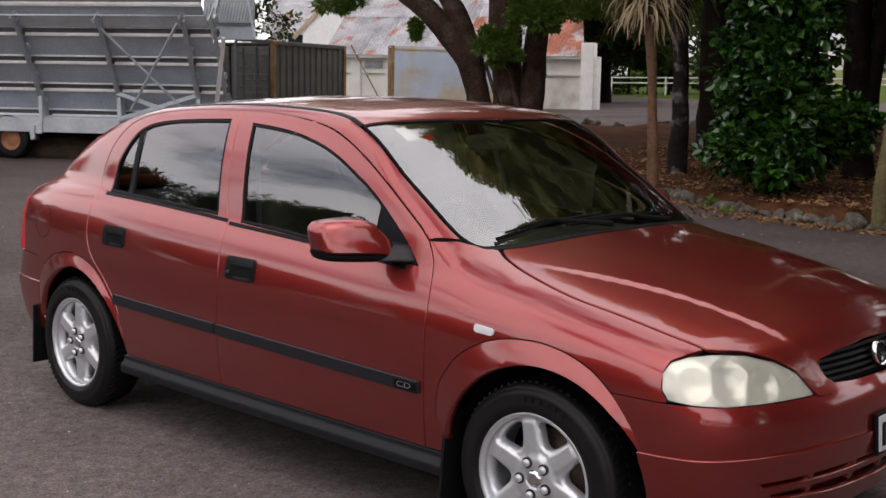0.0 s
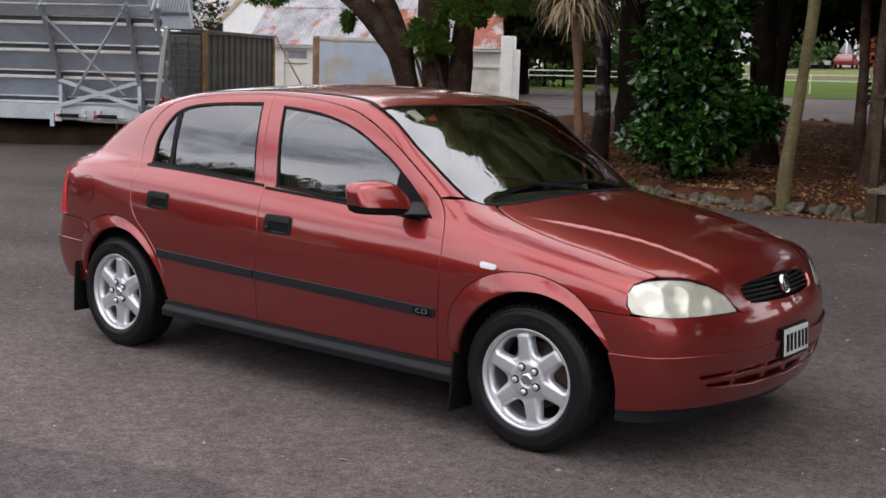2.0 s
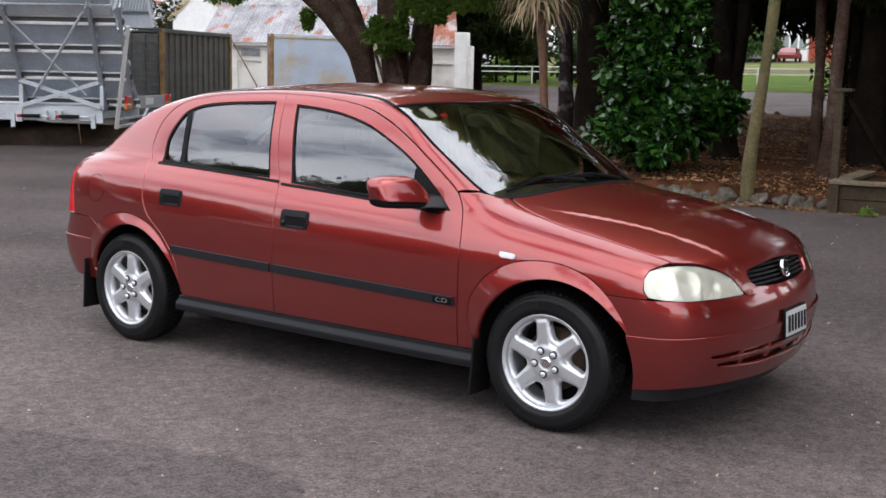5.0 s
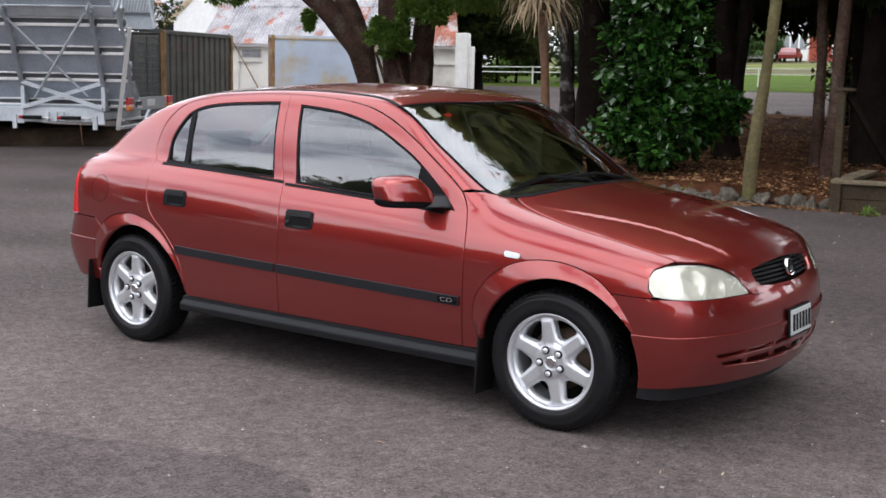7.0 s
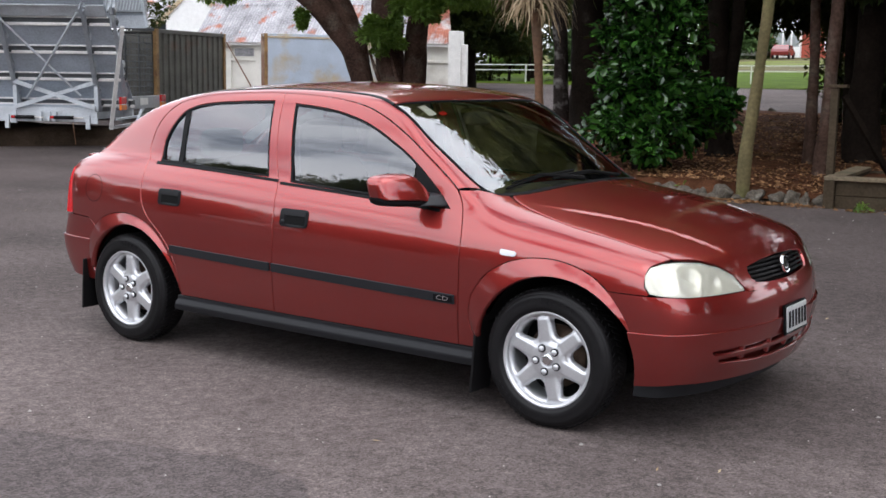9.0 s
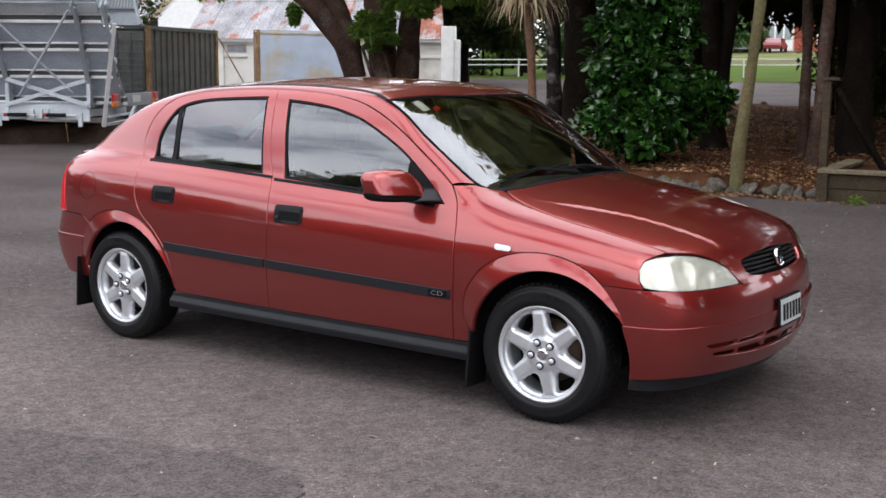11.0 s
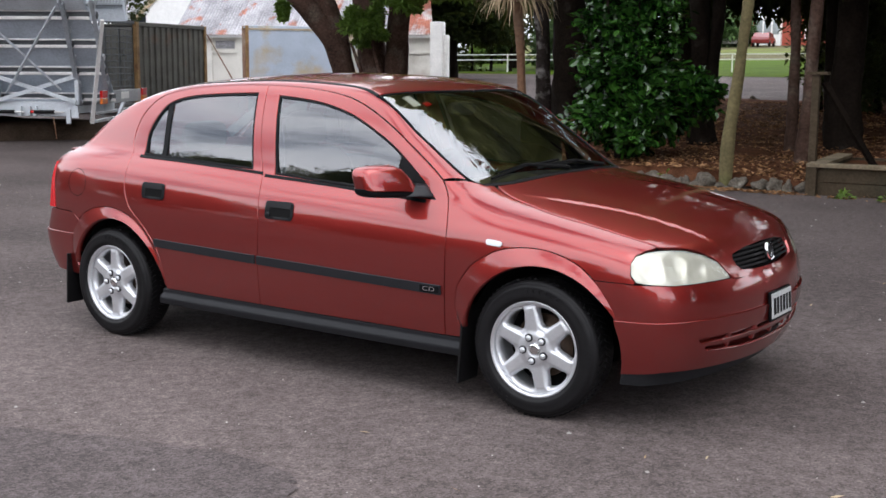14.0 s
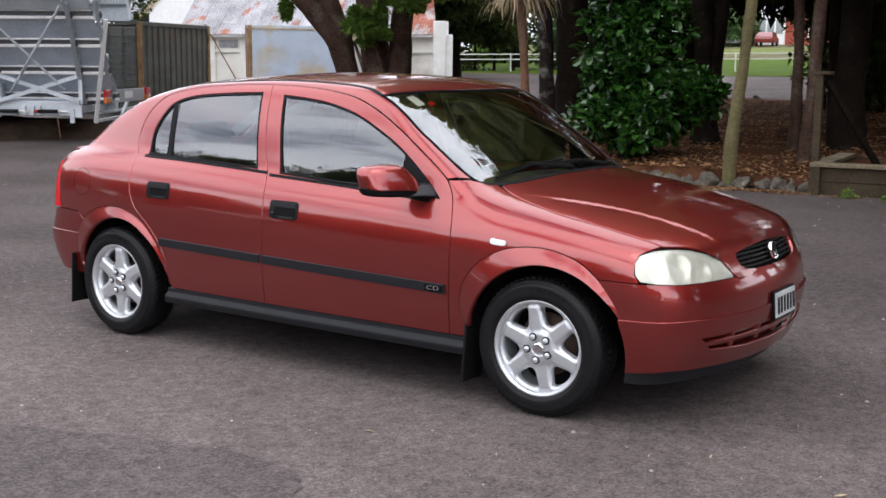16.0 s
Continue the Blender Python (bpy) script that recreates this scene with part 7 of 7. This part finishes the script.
tail_line = [(back_of(-1.823, -0.760), 0.925), (back_of(-1.805, -0.770), 0.80), (back_of(-1.787, -0.778), 0.669), (rad(-39), 0.673), (rad(-40), 0.80), (rad(-42), 0.915)]
panel("tail_lamp", tail_line, round_map(-1.2, -1), C["tail"], car, mirror=True, scale=(0.85, 1), step=0.03, lift=0.004, label="red tail lamp")
edge = np.concatenate([top_map(np.array([(-1.142, 0.0), (-1.138, -0.3), (-1.122, -0.545)])), hatch_z[8:] * (1, 1, 1) + (0, 0.004, 0), round_map(-1.2, -1)(np.array([(rad(-41.5), 0.915), (rad(-39.5), 0.80), (rad(-38.5), 0.673), (rad(-20), 0.668), (0.0, 0.666)]))])
half = tilted(edge, -1)
win = np.array([(-1.21, 0.0), (-1.215, -0.3), (-1.25, -0.47), (-1.55, -0.50), (-1.70, -0.50), (-1.72, -0.3), (-1.725, 0.0)])
win_h = tilted(top_map(win), -1)
win_line = np.concatenate([win_h, (win_h * (1, -1))[-2:0:-1]])
tailgate = panel("tailgate", np.concatenate([half, (half * (1, -1))[-2:0:-1]]), tilt_map(-1), C["paint"], car, holes=[win_line], step=0.04)
rg = panel("rear_window", win_line, tilt_map(-1), C["glass"], tailgate, gap=-0.004, lift=-0.006, lip=0.004, step=0.05, label="tinted rear window")
rg.visible_shadow = False

# Sills, mud flaps and what closes the body below and inside.
sill = [(x, 0.312) for x in np.linspace(-0.905, 0.958, 30)] + [(x, 0.244) for x in np.linspace(0.958, -0.925, 30)]
panel("sill", sill, side_map, C["sill"], car, mirror=True, gap=0, lift=0.0, lip=0.03, step=0.012, label="dark grey plastic sill", relief=lambda q: 0.022 * ease((0.297 - q[:, 1]) / 0.022))
for sgn in (1, -1):
    for x, y, z, h, w in ((-1.675, -0.745, 0.285, 0.28, 0.15), (0.965, -0.765, 0.29, 0.34, 0.15)):
        part("mud_flap", boxes(((x, y * sgn, z), (0.012, w, h), (0, 4, 0)), bevel=0.004), M["rubber"], car, "black rubber mud flap")
    for (ax, az, ar) in ARCHES:
        bm = bmesh.new()
        ring_o = [(ax + (ar + 0.012) * math.cos(a), az + (ar + 0.012) * math.sin(a)) for a in np.linspace(-0.02, math.pi + 0.02, 30)]
        prev = None
        for x, z in ring_o:
            cur = (bm.verts.new((x, -0.762 * sgn, z)), bm.verts.new((x, -0.45 * sgn, z)))
            if prev:
                bm.faces.new((prev[0], cur[0], cur[1], prev[1]))
            prev = cur
        bm.faces.new([v for v in bm.verts if abs(v.co.y) < 0.5])
        part("wheel_arch_liner", bm, C["well"], car, "black wheel arch liner", smooth=True)
# Dark sheet under the skin, put in for the shade in the gaps.
inner = [(-0.86, 0.26), (-0.86, 0.70), (-1.6, 0.70), (-1.68, 0.90), (-0.9, 0.94), (0.85, 0.86), (1.3, 0.80), (1.66, 0.74), (1.66, 0.70), (0.94, 0.70), (0.94, 0.26)]
panel("gap_shade", inner, side_map, C["well"], car, mirror=True, gap=0, lift=-0.028, lip=0.0, step=0.06, label="dark sheet standing for shade behind the panel gaps")
# Dark sheet behind the nose, in place of shade in its openings.
nose_inner = [(rad(a), 0.60) for a in range(-40, 41, 4)] + [(rad(a), 0.30) for a in range(40, -41, -4)]
panel("nose_shade", nose_inner, round_map(1.2, 1), C["well"], car, scale=(0.85, 1), gap=0, lift=-0.06, lip=0.0, step=0.06)
# The low middle slab is added to keep light from under the car.
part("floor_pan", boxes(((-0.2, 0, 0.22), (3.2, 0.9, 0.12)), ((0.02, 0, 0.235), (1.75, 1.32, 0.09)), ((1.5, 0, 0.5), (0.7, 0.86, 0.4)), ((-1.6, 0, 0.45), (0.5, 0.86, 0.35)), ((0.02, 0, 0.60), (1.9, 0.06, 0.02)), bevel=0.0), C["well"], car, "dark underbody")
part("exhaust", bar((-1.95, 0.42, 0.24), (-0.4, 0.2, 0.2), 0.05), C["disc"], car)


# ---- wheels ----
def alloy_wheel(x, y, hub_z, turn, spin_deg):
    """Six-spoke alloy wheel with its tyre; local -y faces outwards."""
    w = new("wheel")
    w.parent = car
    w.matrix_local = pose(x, y, hub_z, 0, 0, turn)
    R = TYRE_R
    bm = bmesh.new()
    prof = [(0.192, 0.11), (0.205, 0.108), (0.250, 0.098), (0.273, 0.090), (0.285, 0.076), (R, 0.055), (R, 0.0), (R, -0.055), (0.2855, -0.073), (0.2775, -0.084), (0.275, -0.0835), (0.2725, -0.089), (0.257, -0.0975), (0.254, -0.0965), (0.238, -0.101), (0.222, -0.1005), (0.213, -0.098), (0.2115, -0.095), (0.206, -0.0945), (0.202, -0.090), (0.197, -0.080)]
    spin(bm, prof, 64)
    tyre = part("tyre", bm, M["rubber"], w, "black road tyre", smooth=True)
    bm = bmesh.new()
    for k in range(66):
        a = 2 * math.pi * k / 66
        for yy, tw, ln in ((-0.048, 0.05, 0.035), (0.012, -0.05, 0.05)):
            m = Matrix.Rotation(-a, 4, "Y") @ Matrix.Translation((R + 0.001, yy, 0)) @ Matrix.Rotation(tw * 8, 4, "X") @ Matrix.Diagonal((0.006, ln, 0.009, 1))
            bmesh.ops.create_cube(bm, size=1.0, matrix=m)
    tagged(part("tread", bm, M["rubber"], tyre), kind="stuff")
    bm = bmesh.new()
    for k in range(12):
        a = math.radians(-150 + k * 6.5) if k < 6 else math.radians(25 + k * 6.5)
        m = Matrix.Rotation(-a, 4, "Y") @ Matrix.Translation((0.246, -0.1035, 0)) @ Matrix.Diagonal((0.016, 0.0025, 0.011, 1))
        bmesh.ops.create_cube(bm, size=1.0, matrix=m)
    tagged(part("raised_marking", bm, M["rubber"], tyre), kind="stuff")
    bm = bmesh.new()
    spin(bm, [(0.184, 0.10), (0.186, -0.03), (0.190, -0.062), (0.187, -0.075), (0.190, -0.086), (0.198, -0.091), (0.203, -0.090), (0.204, -0.080)], 64)
    rim = part("rim", bm, C["alloy"], w, "silver alloy rim", smooth=True)
    # Spoked face: a dished disc with six windows.
    outer = [(0.189 * math.cos(a), 0.189 * math.sin(a)) for a in np.linspace(0, 2 * math.pi, 73)[:-1]]
    holes = []
    for k in range(6):
        c = math.radians(10 + 60 * k + spin_deg)
        pts = []
        for r, d in ((0.101, -5), (0.108, -10), (0.135, -15.5), (0.158, -18.5), (0.170, -18), (0.176, -11), (0.177, 0), (0.176, 11), (0.170, 18), (0.158, 18.5), (0.135, 15.5), (0.108, 10), (0.101, 5), (0.098, 0)):
            pts.append((r * math.cos(c + math.radians(d)), r * math.sin(c + math.radians(d))))
        holes.append(soft(pts + pts[:1], 3)[:-1])

    cuts = np.concatenate([dense(h, 0.004) for h in holes])

    def face_y(q):
        r = np.hypot(q[:, 0], q[:, 1])
        a = np.degrees(np.arctan2(q[:, 1], q[:, 0])) - 10 - spin_deg
        off = np.abs((a % 60) - 30) * np.pi / 180 * r
        near = np.sqrt(((q[:, None, :] - cuts[None]) ** 2).sum(2)).min(1)
        y = -0.069 - 0.011 * ease((0.085 - r) / 0.03) + 0.010 * ease((0.032 - r) / 0.008)
        y = y - 0.006 * ease((0.030 - off) / 0.008) * ease((r - 0.06) / 0.03) * ease((0.183 - r) / 0.02)
        return y + 0.007 * (1 - ease(near / 0.009))
    flat_panel("spokes", outer, holes, face_y, C["alloy"], rim, 0.006, 0.03)
    bm = bmesh.new()
    spin(bm, [(0.0, -0.086), (0.016, -0.086), (0.024, -0.083), (0.027, -0.074)], 24)
    part("centre_cap", bm, C["chrome"], rim, "small centre cap", smooth=True)
    for k in range(5):
        a = math.radians(117 + 72 * k + spin_deg)
        bm = bmesh.new()
        spin(bm, [(0.0, -0.096), (0.008, -0.096), (0.0115, -0.092), (0.0125, -0.074), (0.013, -0.073)], 10)
        # Raised dark disc, painted in for the shade round the bolt.
        ring = bmesh.new()
        spin(ring, [(0.0, -0.0855), (0.017, -0.0855), (0.0175, -0.070)], 14)
        part("bolt_shade", ring, C["moulding"], rim, "dark disc standing for shade round a bolt").location = (0.051 * math.cos(a), 0, 0.051 * math.sin(a))
        b = part("wheel_bolt", bm, C["alloy"], rim, smooth=True)
        b.location = (0.051 * math.cos(a), 0, 0.051 * math.sin(a))
    bm = bmesh.new()
    spin(bm, [(0.0, 0.0), (0.06, -0.01), (0.07, 0.01), (0.132, 0.01), (0.132, 0.03), (0.0, 0.03)], 40)
    part("brake_disc", bm, C["disc"], w, "rusty brake disc", smooth=True)
    bm = bmesh.new()
    spin(bm, [(0.0, 0.06), (0.19, 0.06)], 40)
    part("backplate", bm, C["well"], w)
    return w


def flat_panel(name, outline, holes, height, mat, parent, step, lip):
    """A sheet in the wheel's plane (x, z) with openings, at y = height(x, z)."""
    rim = dense(outline, step)
    inner = [dense(h, step * 0.8) for h in holes]
    g = np.arange(-0.2, 0.2, step)
    gx, gy = np.meshgrid(g, g)
    grid = np.stack([gx.ravel(), gy.ravel()], 1)
    keep = in_poly(grid, inset(rim, step * 0.4))
    for h in inner:
        keep &= ~in_poly(grid, inset(h, -step * 0.4))
    pts, edges = [], []
    for lp in (rim, *inner):
        k = len(pts)
        edges += [(k + i, k + (i + 1) % len(lp)) for i in range(len(lp))]
        pts += lp.tolist()
    pts += grid[keep].tolist()
    v2, _, tris, _, _, _ = geometry.delaunay_2d_cdt([Vector(p) for p in pts], edges, [], 0, 1e-7)
    v2 = np.array([tuple(v) for v in v2])
    tris = np.array([t for t in tris if len(t) == 3])
    mid = v2[tris].mean(1)
    ok = in_poly(mid, rim)
    for h in inner:
        ok &= ~in_poly(mid, h)
    tris = tris[ok].tolist()
    y = height(v2)
    used = {(a, b) for t in tris for a, b in ((t[0], t[1]), (t[1], t[2]), (t[2], t[0]))}
    border = [(a, b) for a, b in used if (b, a) not in used]
    ids = sorted({a for e in border for a in e})
    low = {a: len(v2) + k for k, a in enumerate(ids)}
    verts = [(x, h, z) for (x, z), h in zip(v2, y)] + [(v2[a][0] * 0.985, y[a] + lip, v2[a][1] * 0.985) for a in ids]
    faces = tris + [(b, a, low[a], low[b]) for a, b in border]
    return mesh_part(name, verts, faces, mat, parent, smooth=True)


for x, y, turn, s in ((AXLE, -0.728, 2, 0), (-AXLE, -0.722, 0, -10), (AXLE, 0.728, 182, 0), (-AXLE, 0.722, 180, 12)):
    alloy_wheel(x, y, 0.3165 if x > 0 else 0.301, turn, s)


# ---- mirrors, handles, small parts ----
def rounded(bm, centre, size, power=0.6, segs=(24, 16)):
    """A rounded block: a ball pressed towards a box."""
    made = bmesh.ops.create_uvsphere(bm, u_segments=segs[0], v_segments=segs[1], radius=1.0)["verts"]
    for v in made:
        v.co = Vector([math.copysign(abs(c) ** power, c) * s + o for c, s, o in zip(v.co, size, centre)])
    return made


# Sections of the door mirror from its outer end inwards: y, centre x and z, half length and half height.
MIRROR = [(-1.022, 0.566, 0.966, 0.020, 0.030), (-1.016, 0.570, 0.970, 0.040, 0.050), (-1.000, 0.578, 0.973, 0.048, 0.060), (-0.95, 0.598, 0.975, 0.055, 0.066), (-0.89, 0.620, 0.975, 0.058, 0.069), (-0.855, 0.636, 0.968, 0.057, 0.062), (-0.825, 0.654, 0.952, 0.050, 0.045), (-0.805, 0.668, 0.941, 0.040, 0.032)]
MIRROR_FOOT = [(-0.865, 0.650, 0.918, 0.040, 0.013), (-0.82, 0.676, 0.926, 0.050, 0.022), (-0.785, 0.694, 0.928, 0.058, 0.028), (-0.745, 0.706, 0.930, 0.062, 0.030)]


def mirror_loft(sections, low, high):
    """A closed body through rounded sections, kept between two heights given in half heights."""
    bm = bmesh.new()
    rings = []
    for y, cx, cz, a, b in sections:
        ring = []
        for k in range(28):
            t = 2 * math.pi * k / 28
            c, d = math.cos(t), math.sin(t)
            q = max(low, min(high, math.copysign(abs(d) ** 0.42, d)))
            ring.append(bm.verts.new((cx + a * math.copysign(abs(c) ** 0.42, c) - 0.02 * q * (a / 0.05), y, cz + b * q)))
        rings.append(ring)
    for p, r in zip(rings, rings[1:]):
        for k in range(28):
            bm.faces.new((p[k], p[(k + 1) % 28], r[(k + 1) % 28], r[k]))
    bm.faces.new(rings[0][::-1])
    bm.faces.new(rings[-1])
    bmesh.ops.recalc_face_normals(bm, faces=bm.faces[:])
    return bm


for sgn in (1, -1):
    door = doors[0][0 if sgn > 0 else 1]
    shell = part("mirror", mirror_loft(MIRROR, -0.62, 1.0), C["paint"], door, "body-coloured door mirror", smooth=True)
    shell.matrix_local = Matrix.Diagonal((1, sgn, 1, 1))
    part("mirror_rim", mirror_loft([(y, x - 0.004, z, a + 0.003, b + 0.003) for y, x, z, a, b in MIRROR], -1.0, -0.60), C["trim"], shell, "black lower shell", smooth=True)
    part("mirror_arm", mirror_loft(MIRROR_FOOT, -1.0, 1.0), C["moulding"], shell, "black mirror foot", smooth=True)
    bm = boxes(((0, 0, 0), (0.004, 0.125, 0.088)), bevel=0.001)
    gl = part("mirror_glass", bm, C["chrome"], shell)
    gl.matrix_local = pose(0.549, -0.945, 0.974, 0, 0, -21)
# Door handles: black recesses with a lift-up flap; a dark sheet stands for the hollow's shade.
for k, (x0, x1, z0, z1) in enumerate(((-0.149, 0.023, 0.745, 0.829), (-1.022, -0.856, 0.780, 0.862))):
    r = 0.018
    line = []
    for cx, cz, a in ((x1 - r, z1 - r, 0), (x0 + r, z1 - r, 90), (x0 + r, z0 + r, 180), (x1 - r, z0 + r, 270)):
        line += [(cx + r * math.cos(radians(a + d)), cz + r * math.sin(radians(a + d))) for d in (0, 30, 60, 90)]
    made = panel("door_handle", line, side_map, C["handle"], doors[k][0], mirror=True, gap=0, lift=0.006, lip=0.008, step=0.012, label="black door handle",
                 relief=lambda q: -0.005 * ease((0.052 - np.abs(q[:, 0] - (x0 + x1) / 2 - 0.012)) / 0.012) * ease((0.020 - np.abs(q[:, 1] - (z0 + z1) / 2 + 0.010)) / 0.010))
    made[1].parent = doors[k][1]
    shade_edge = [(x0 + 0.030, z0 + 0.014), (x1 - 0.016, z0 + 0.012), (x1 - 0.012, z0 + 0.022), (x1 - 0.012, z1 - 0.026), (x0 + 0.030, z1 - 0.024)]
    cp = panel("handle_shade", shade_edge, side_map, C["well"], made[0], mirror=True, gap=0, lift=0.0075, lip=0.002, step=0.012, label="dark sheet standing for shade behind the handle")
    cp[1].parent = made[1]
    flap = [(x0 + 0.035, z1 - 0.010), (x0 + 0.035, z1 - 0.030), (x1 - 0.008, z1 - 0.032), (x1 - 0.008, z1 - 0.010)]
    fl = panel("handle_flap", flap, side_map, C["handle"], made[0], mirror=True, gap=0, lift=0.012, lip=0.012, step=0.01)
    fl[1].parent = made[1]
    if k == 0:
        p = side_map(np.array([(x0 + 0.022, z0 + 0.024)]))[0]
        for i, sgn in ((0, 1), (1, -1)):
            bm = bmesh.new()
            spin(bm, [(0.0, -0.012), (0.008, -0.012), (0.010, -0.006), (0.010, 0.01)], 14)
            lk = part("lock", bm, C["moulding"], made[i], smooth=True)
            lk.location = (p[0], (p[1] - 0.004) * sgn, p[2])
ind = [(1.089, 0.751), (1.095, 0.757), (1.154, 0.752), (1.164, 0.746), (1.162, 0.735), (1.154, 0.730), (1.098, 0.733), (1.090, 0.739)]
panel("side_indicator", ind, side_map, C["clear"], car, mirror=True, gap=0, lift=0.009, lip=0.012, step=0.008, label="clear side indicator")
ring = [(-1.575 + 0.078 * math.cos(a), 0.825 + 0.074 * math.sin(a)) for a in np.linspace(0, 2 * math.pi, 41)[:-1]]
panel("fuel_flap", ring, side_map, C["well"], car, holes=[inset(dense(ring, 0.01), 0.0025)], gap=0, lift=0.0006, lip=0.001, step=0.012, label="thin round fuel flap joint")

# Trim badge on the moulding.
zb = 0.5585 - 0.0219 * (0.815 + 0.92) - 0.001
pb = side_map(np.array([(0.815, zb)]))[0]
tb = new("trim_badge")
tb.parent = doors[0][0]
tb.matrix_local = pose(pb[0], pb[1] - 0.0135, zb, 0, 0, 0.5)
part("badge_frame", boxes(((0, 0, 0), (0.098, 0.004, 0.030)), bevel=0.002), C["trim"], tb)
txt = bpy.data.curves.new("badge_letters", "FONT")
txt.body, txt.size, txt.extrude, txt.align_x, txt.align_y = "CD", 0.034, 0.001, "CENTER", "CENTER"
txt.materials.append(C["chrome"])
letters = new("badge_letters", txt)
letters.parent = tb
letters.matrix_local = pose(0, -0.0035, 0.0, 90, 0, 0) @ Matrix.Diagonal((1.35, 0.8, 1, 1))

# ---- cabin ----
def seat(x, y):
    s = new("seat")
    s.parent = car
    s.matrix_local = pose(x, y, 0.28)
    bm = bmesh.new()
    rounded(bm, (0.05, 0, 0.16), (0.26, 0.25, 0.10), 0.5)
    part("cushion", bm, C["cloth"], s, smooth=True)
    bm = bmesh.new()
    rounded(bm, (0, 0, 0), (0.075, 0.245, 0.32), 0.5)
    b = part("backrest", bm, C["cloth"], s, smooth=True)
    b.matrix_local = pose(-0.26, 0, 0.47, 0, -16, 0)
    bm = bmesh.new()
    rounded(bm, (0, 0, 0), (0.045, 0.13, 0.085), 0.6)
    h = part("headrest", bm, C["cloth"], s, smooth=True)
    h.matrix_local = pose(-0.38, 0, 0.87, 0, -12, 0)
    for q in (-0.05, 0.05):
        part("headrest_rod", bar((-0.34, q, 0.74), (-0.37, q, 0.83), 0.012), C["chrome"], s)


for y in (-0.37, 0.37):
    seat(0.08, y)
bm = bmesh.new()
rounded(bm, (-0.62, 0, 0.44), (0.26, 0.62, 0.11), 0.4)
part("rear_seat", bm, C["cloth"], car, smooth=True)
bm = bmesh.new()
for v in rounded(bm, (0, 0, 0), (0.08, 0.62, 0.30), 0.4):
    pass
rb = part("rear_backrest", bm, C["cloth"], car, smooth=True)
rb.matrix_local = pose(-0.92, 0, 0.72, 0, -18, 0)
for y in (-0.36, 0.36):
    bm = bmesh.new()
    rounded(bm, (-1.04, y, 1.08), (0.05, 0.14, 0.08), 0.6)
    part("rear_headrest", bm, C["cloth"], car, smooth=True)
bm = bmesh.new()
for v in rounded(bm, (0.78, 0, 0.80), (0.24, 0.66, 0.14), 0.45):
    if v.co.x > 0.8:
        v.co.z = min(v.co.z, 0.925 - 0.10 * (v.co.x - 0.8))
part("dashboard", bm, C["dash"], car, smooth=True)
bm = bmesh.new()
ringpts = [(0.185 * math.cos(a), 0.185 * math.sin(a), 0) for a in np.linspace(0, 2 * math.pi, 33)]
tube(bm, ringpts, 0.016, 8, caps=False)
tube(bm, [(-0.18, 0, 0), (0, 0, 0.02), (0.18, 0, 0)], [0.014, 0.05, 0.014], 8)
sw = part("steering_wheel", bm, C["dash"], car, smooth=True)
sw.matrix_local = pose(0.50, -0.37, 0.90, 0, -64, 0)
bm = bmesh.new()
rounded(bm, (0.40, 0.0, 1.255), (0.022, 0.115, 0.034), 0.6)
part("interior_mirror", bm, C["dash"], car, smooth=True)
for y in (-0.615, 0.615):
    part("belt_and_reflection", bar((-0.22, y, 0.45), (-0.27, y * 0.965, 1.20), 0.008, 0.05), C["belt"], car, "pale seat belt and slanting band for a reflection")
    # Slanting band stands for a pale reflection in the rear side window.
    part("belt_and_reflection", bar((-0.36, y * 0.95, 1.285), (-0.62, y * 0.97, 1.12), 0.008, 0.045), C["belt"], car, "pale seat belt and slanting band for a reflection")
lining = [(x, y) for x, y in both([(-1.1, 0.0), (-1.1, 0.50), (-0.2, 0.55), (0.25, 0.55), (0.38, 0.35), (0.40, 0.0)])]
panel("headlining", lining, top_map, C["lining"], car, gap=0, lift=-0.035, lip=0.0, step=0.08, label="pale headlining")
panel("pillar_lining", [(-1.21, 0.93), (-1.70, 0.93), (-1.62, 1.02), (-1.42, 1.18), (-1.24, 1.26), (-1.13, 1.29), (-1.18, 1.22), (-1.23, 1.10)], side_map, C["lining"], car, mirror=True, gap=0, lift=-0.03, lip=0.0, step=0.05, label="pale rear pillar lining")
part("parcel_shelf", boxes(((-1.40, 0, 0.93), (0.5, 1.1, 0.02)), bevel=0.004), C["dash"], car)
for y, sz, mt, lb in ((-0.50, (0.07, 0.055), M["paint_white"], "small pale windscreen label"), (-0.43, (0.022, 0.045), C["tail"], "small red windscreen label")):
    x = 0.46 if y < -0.45 else 0.50
    line = [(x - sz[0] / 2, y - sz[1] / 2), (x + sz[0] / 2, y - sz[1] / 2), (x + sz[0] / 2, y + sz[1] / 2), (x - sz[0] / 2, y + sz[1] / 2)]
    panel("screen_label", line, top_map, mt, car, gap=0, lift=-0.008, lip=0.001, step=0.03, label=lb)
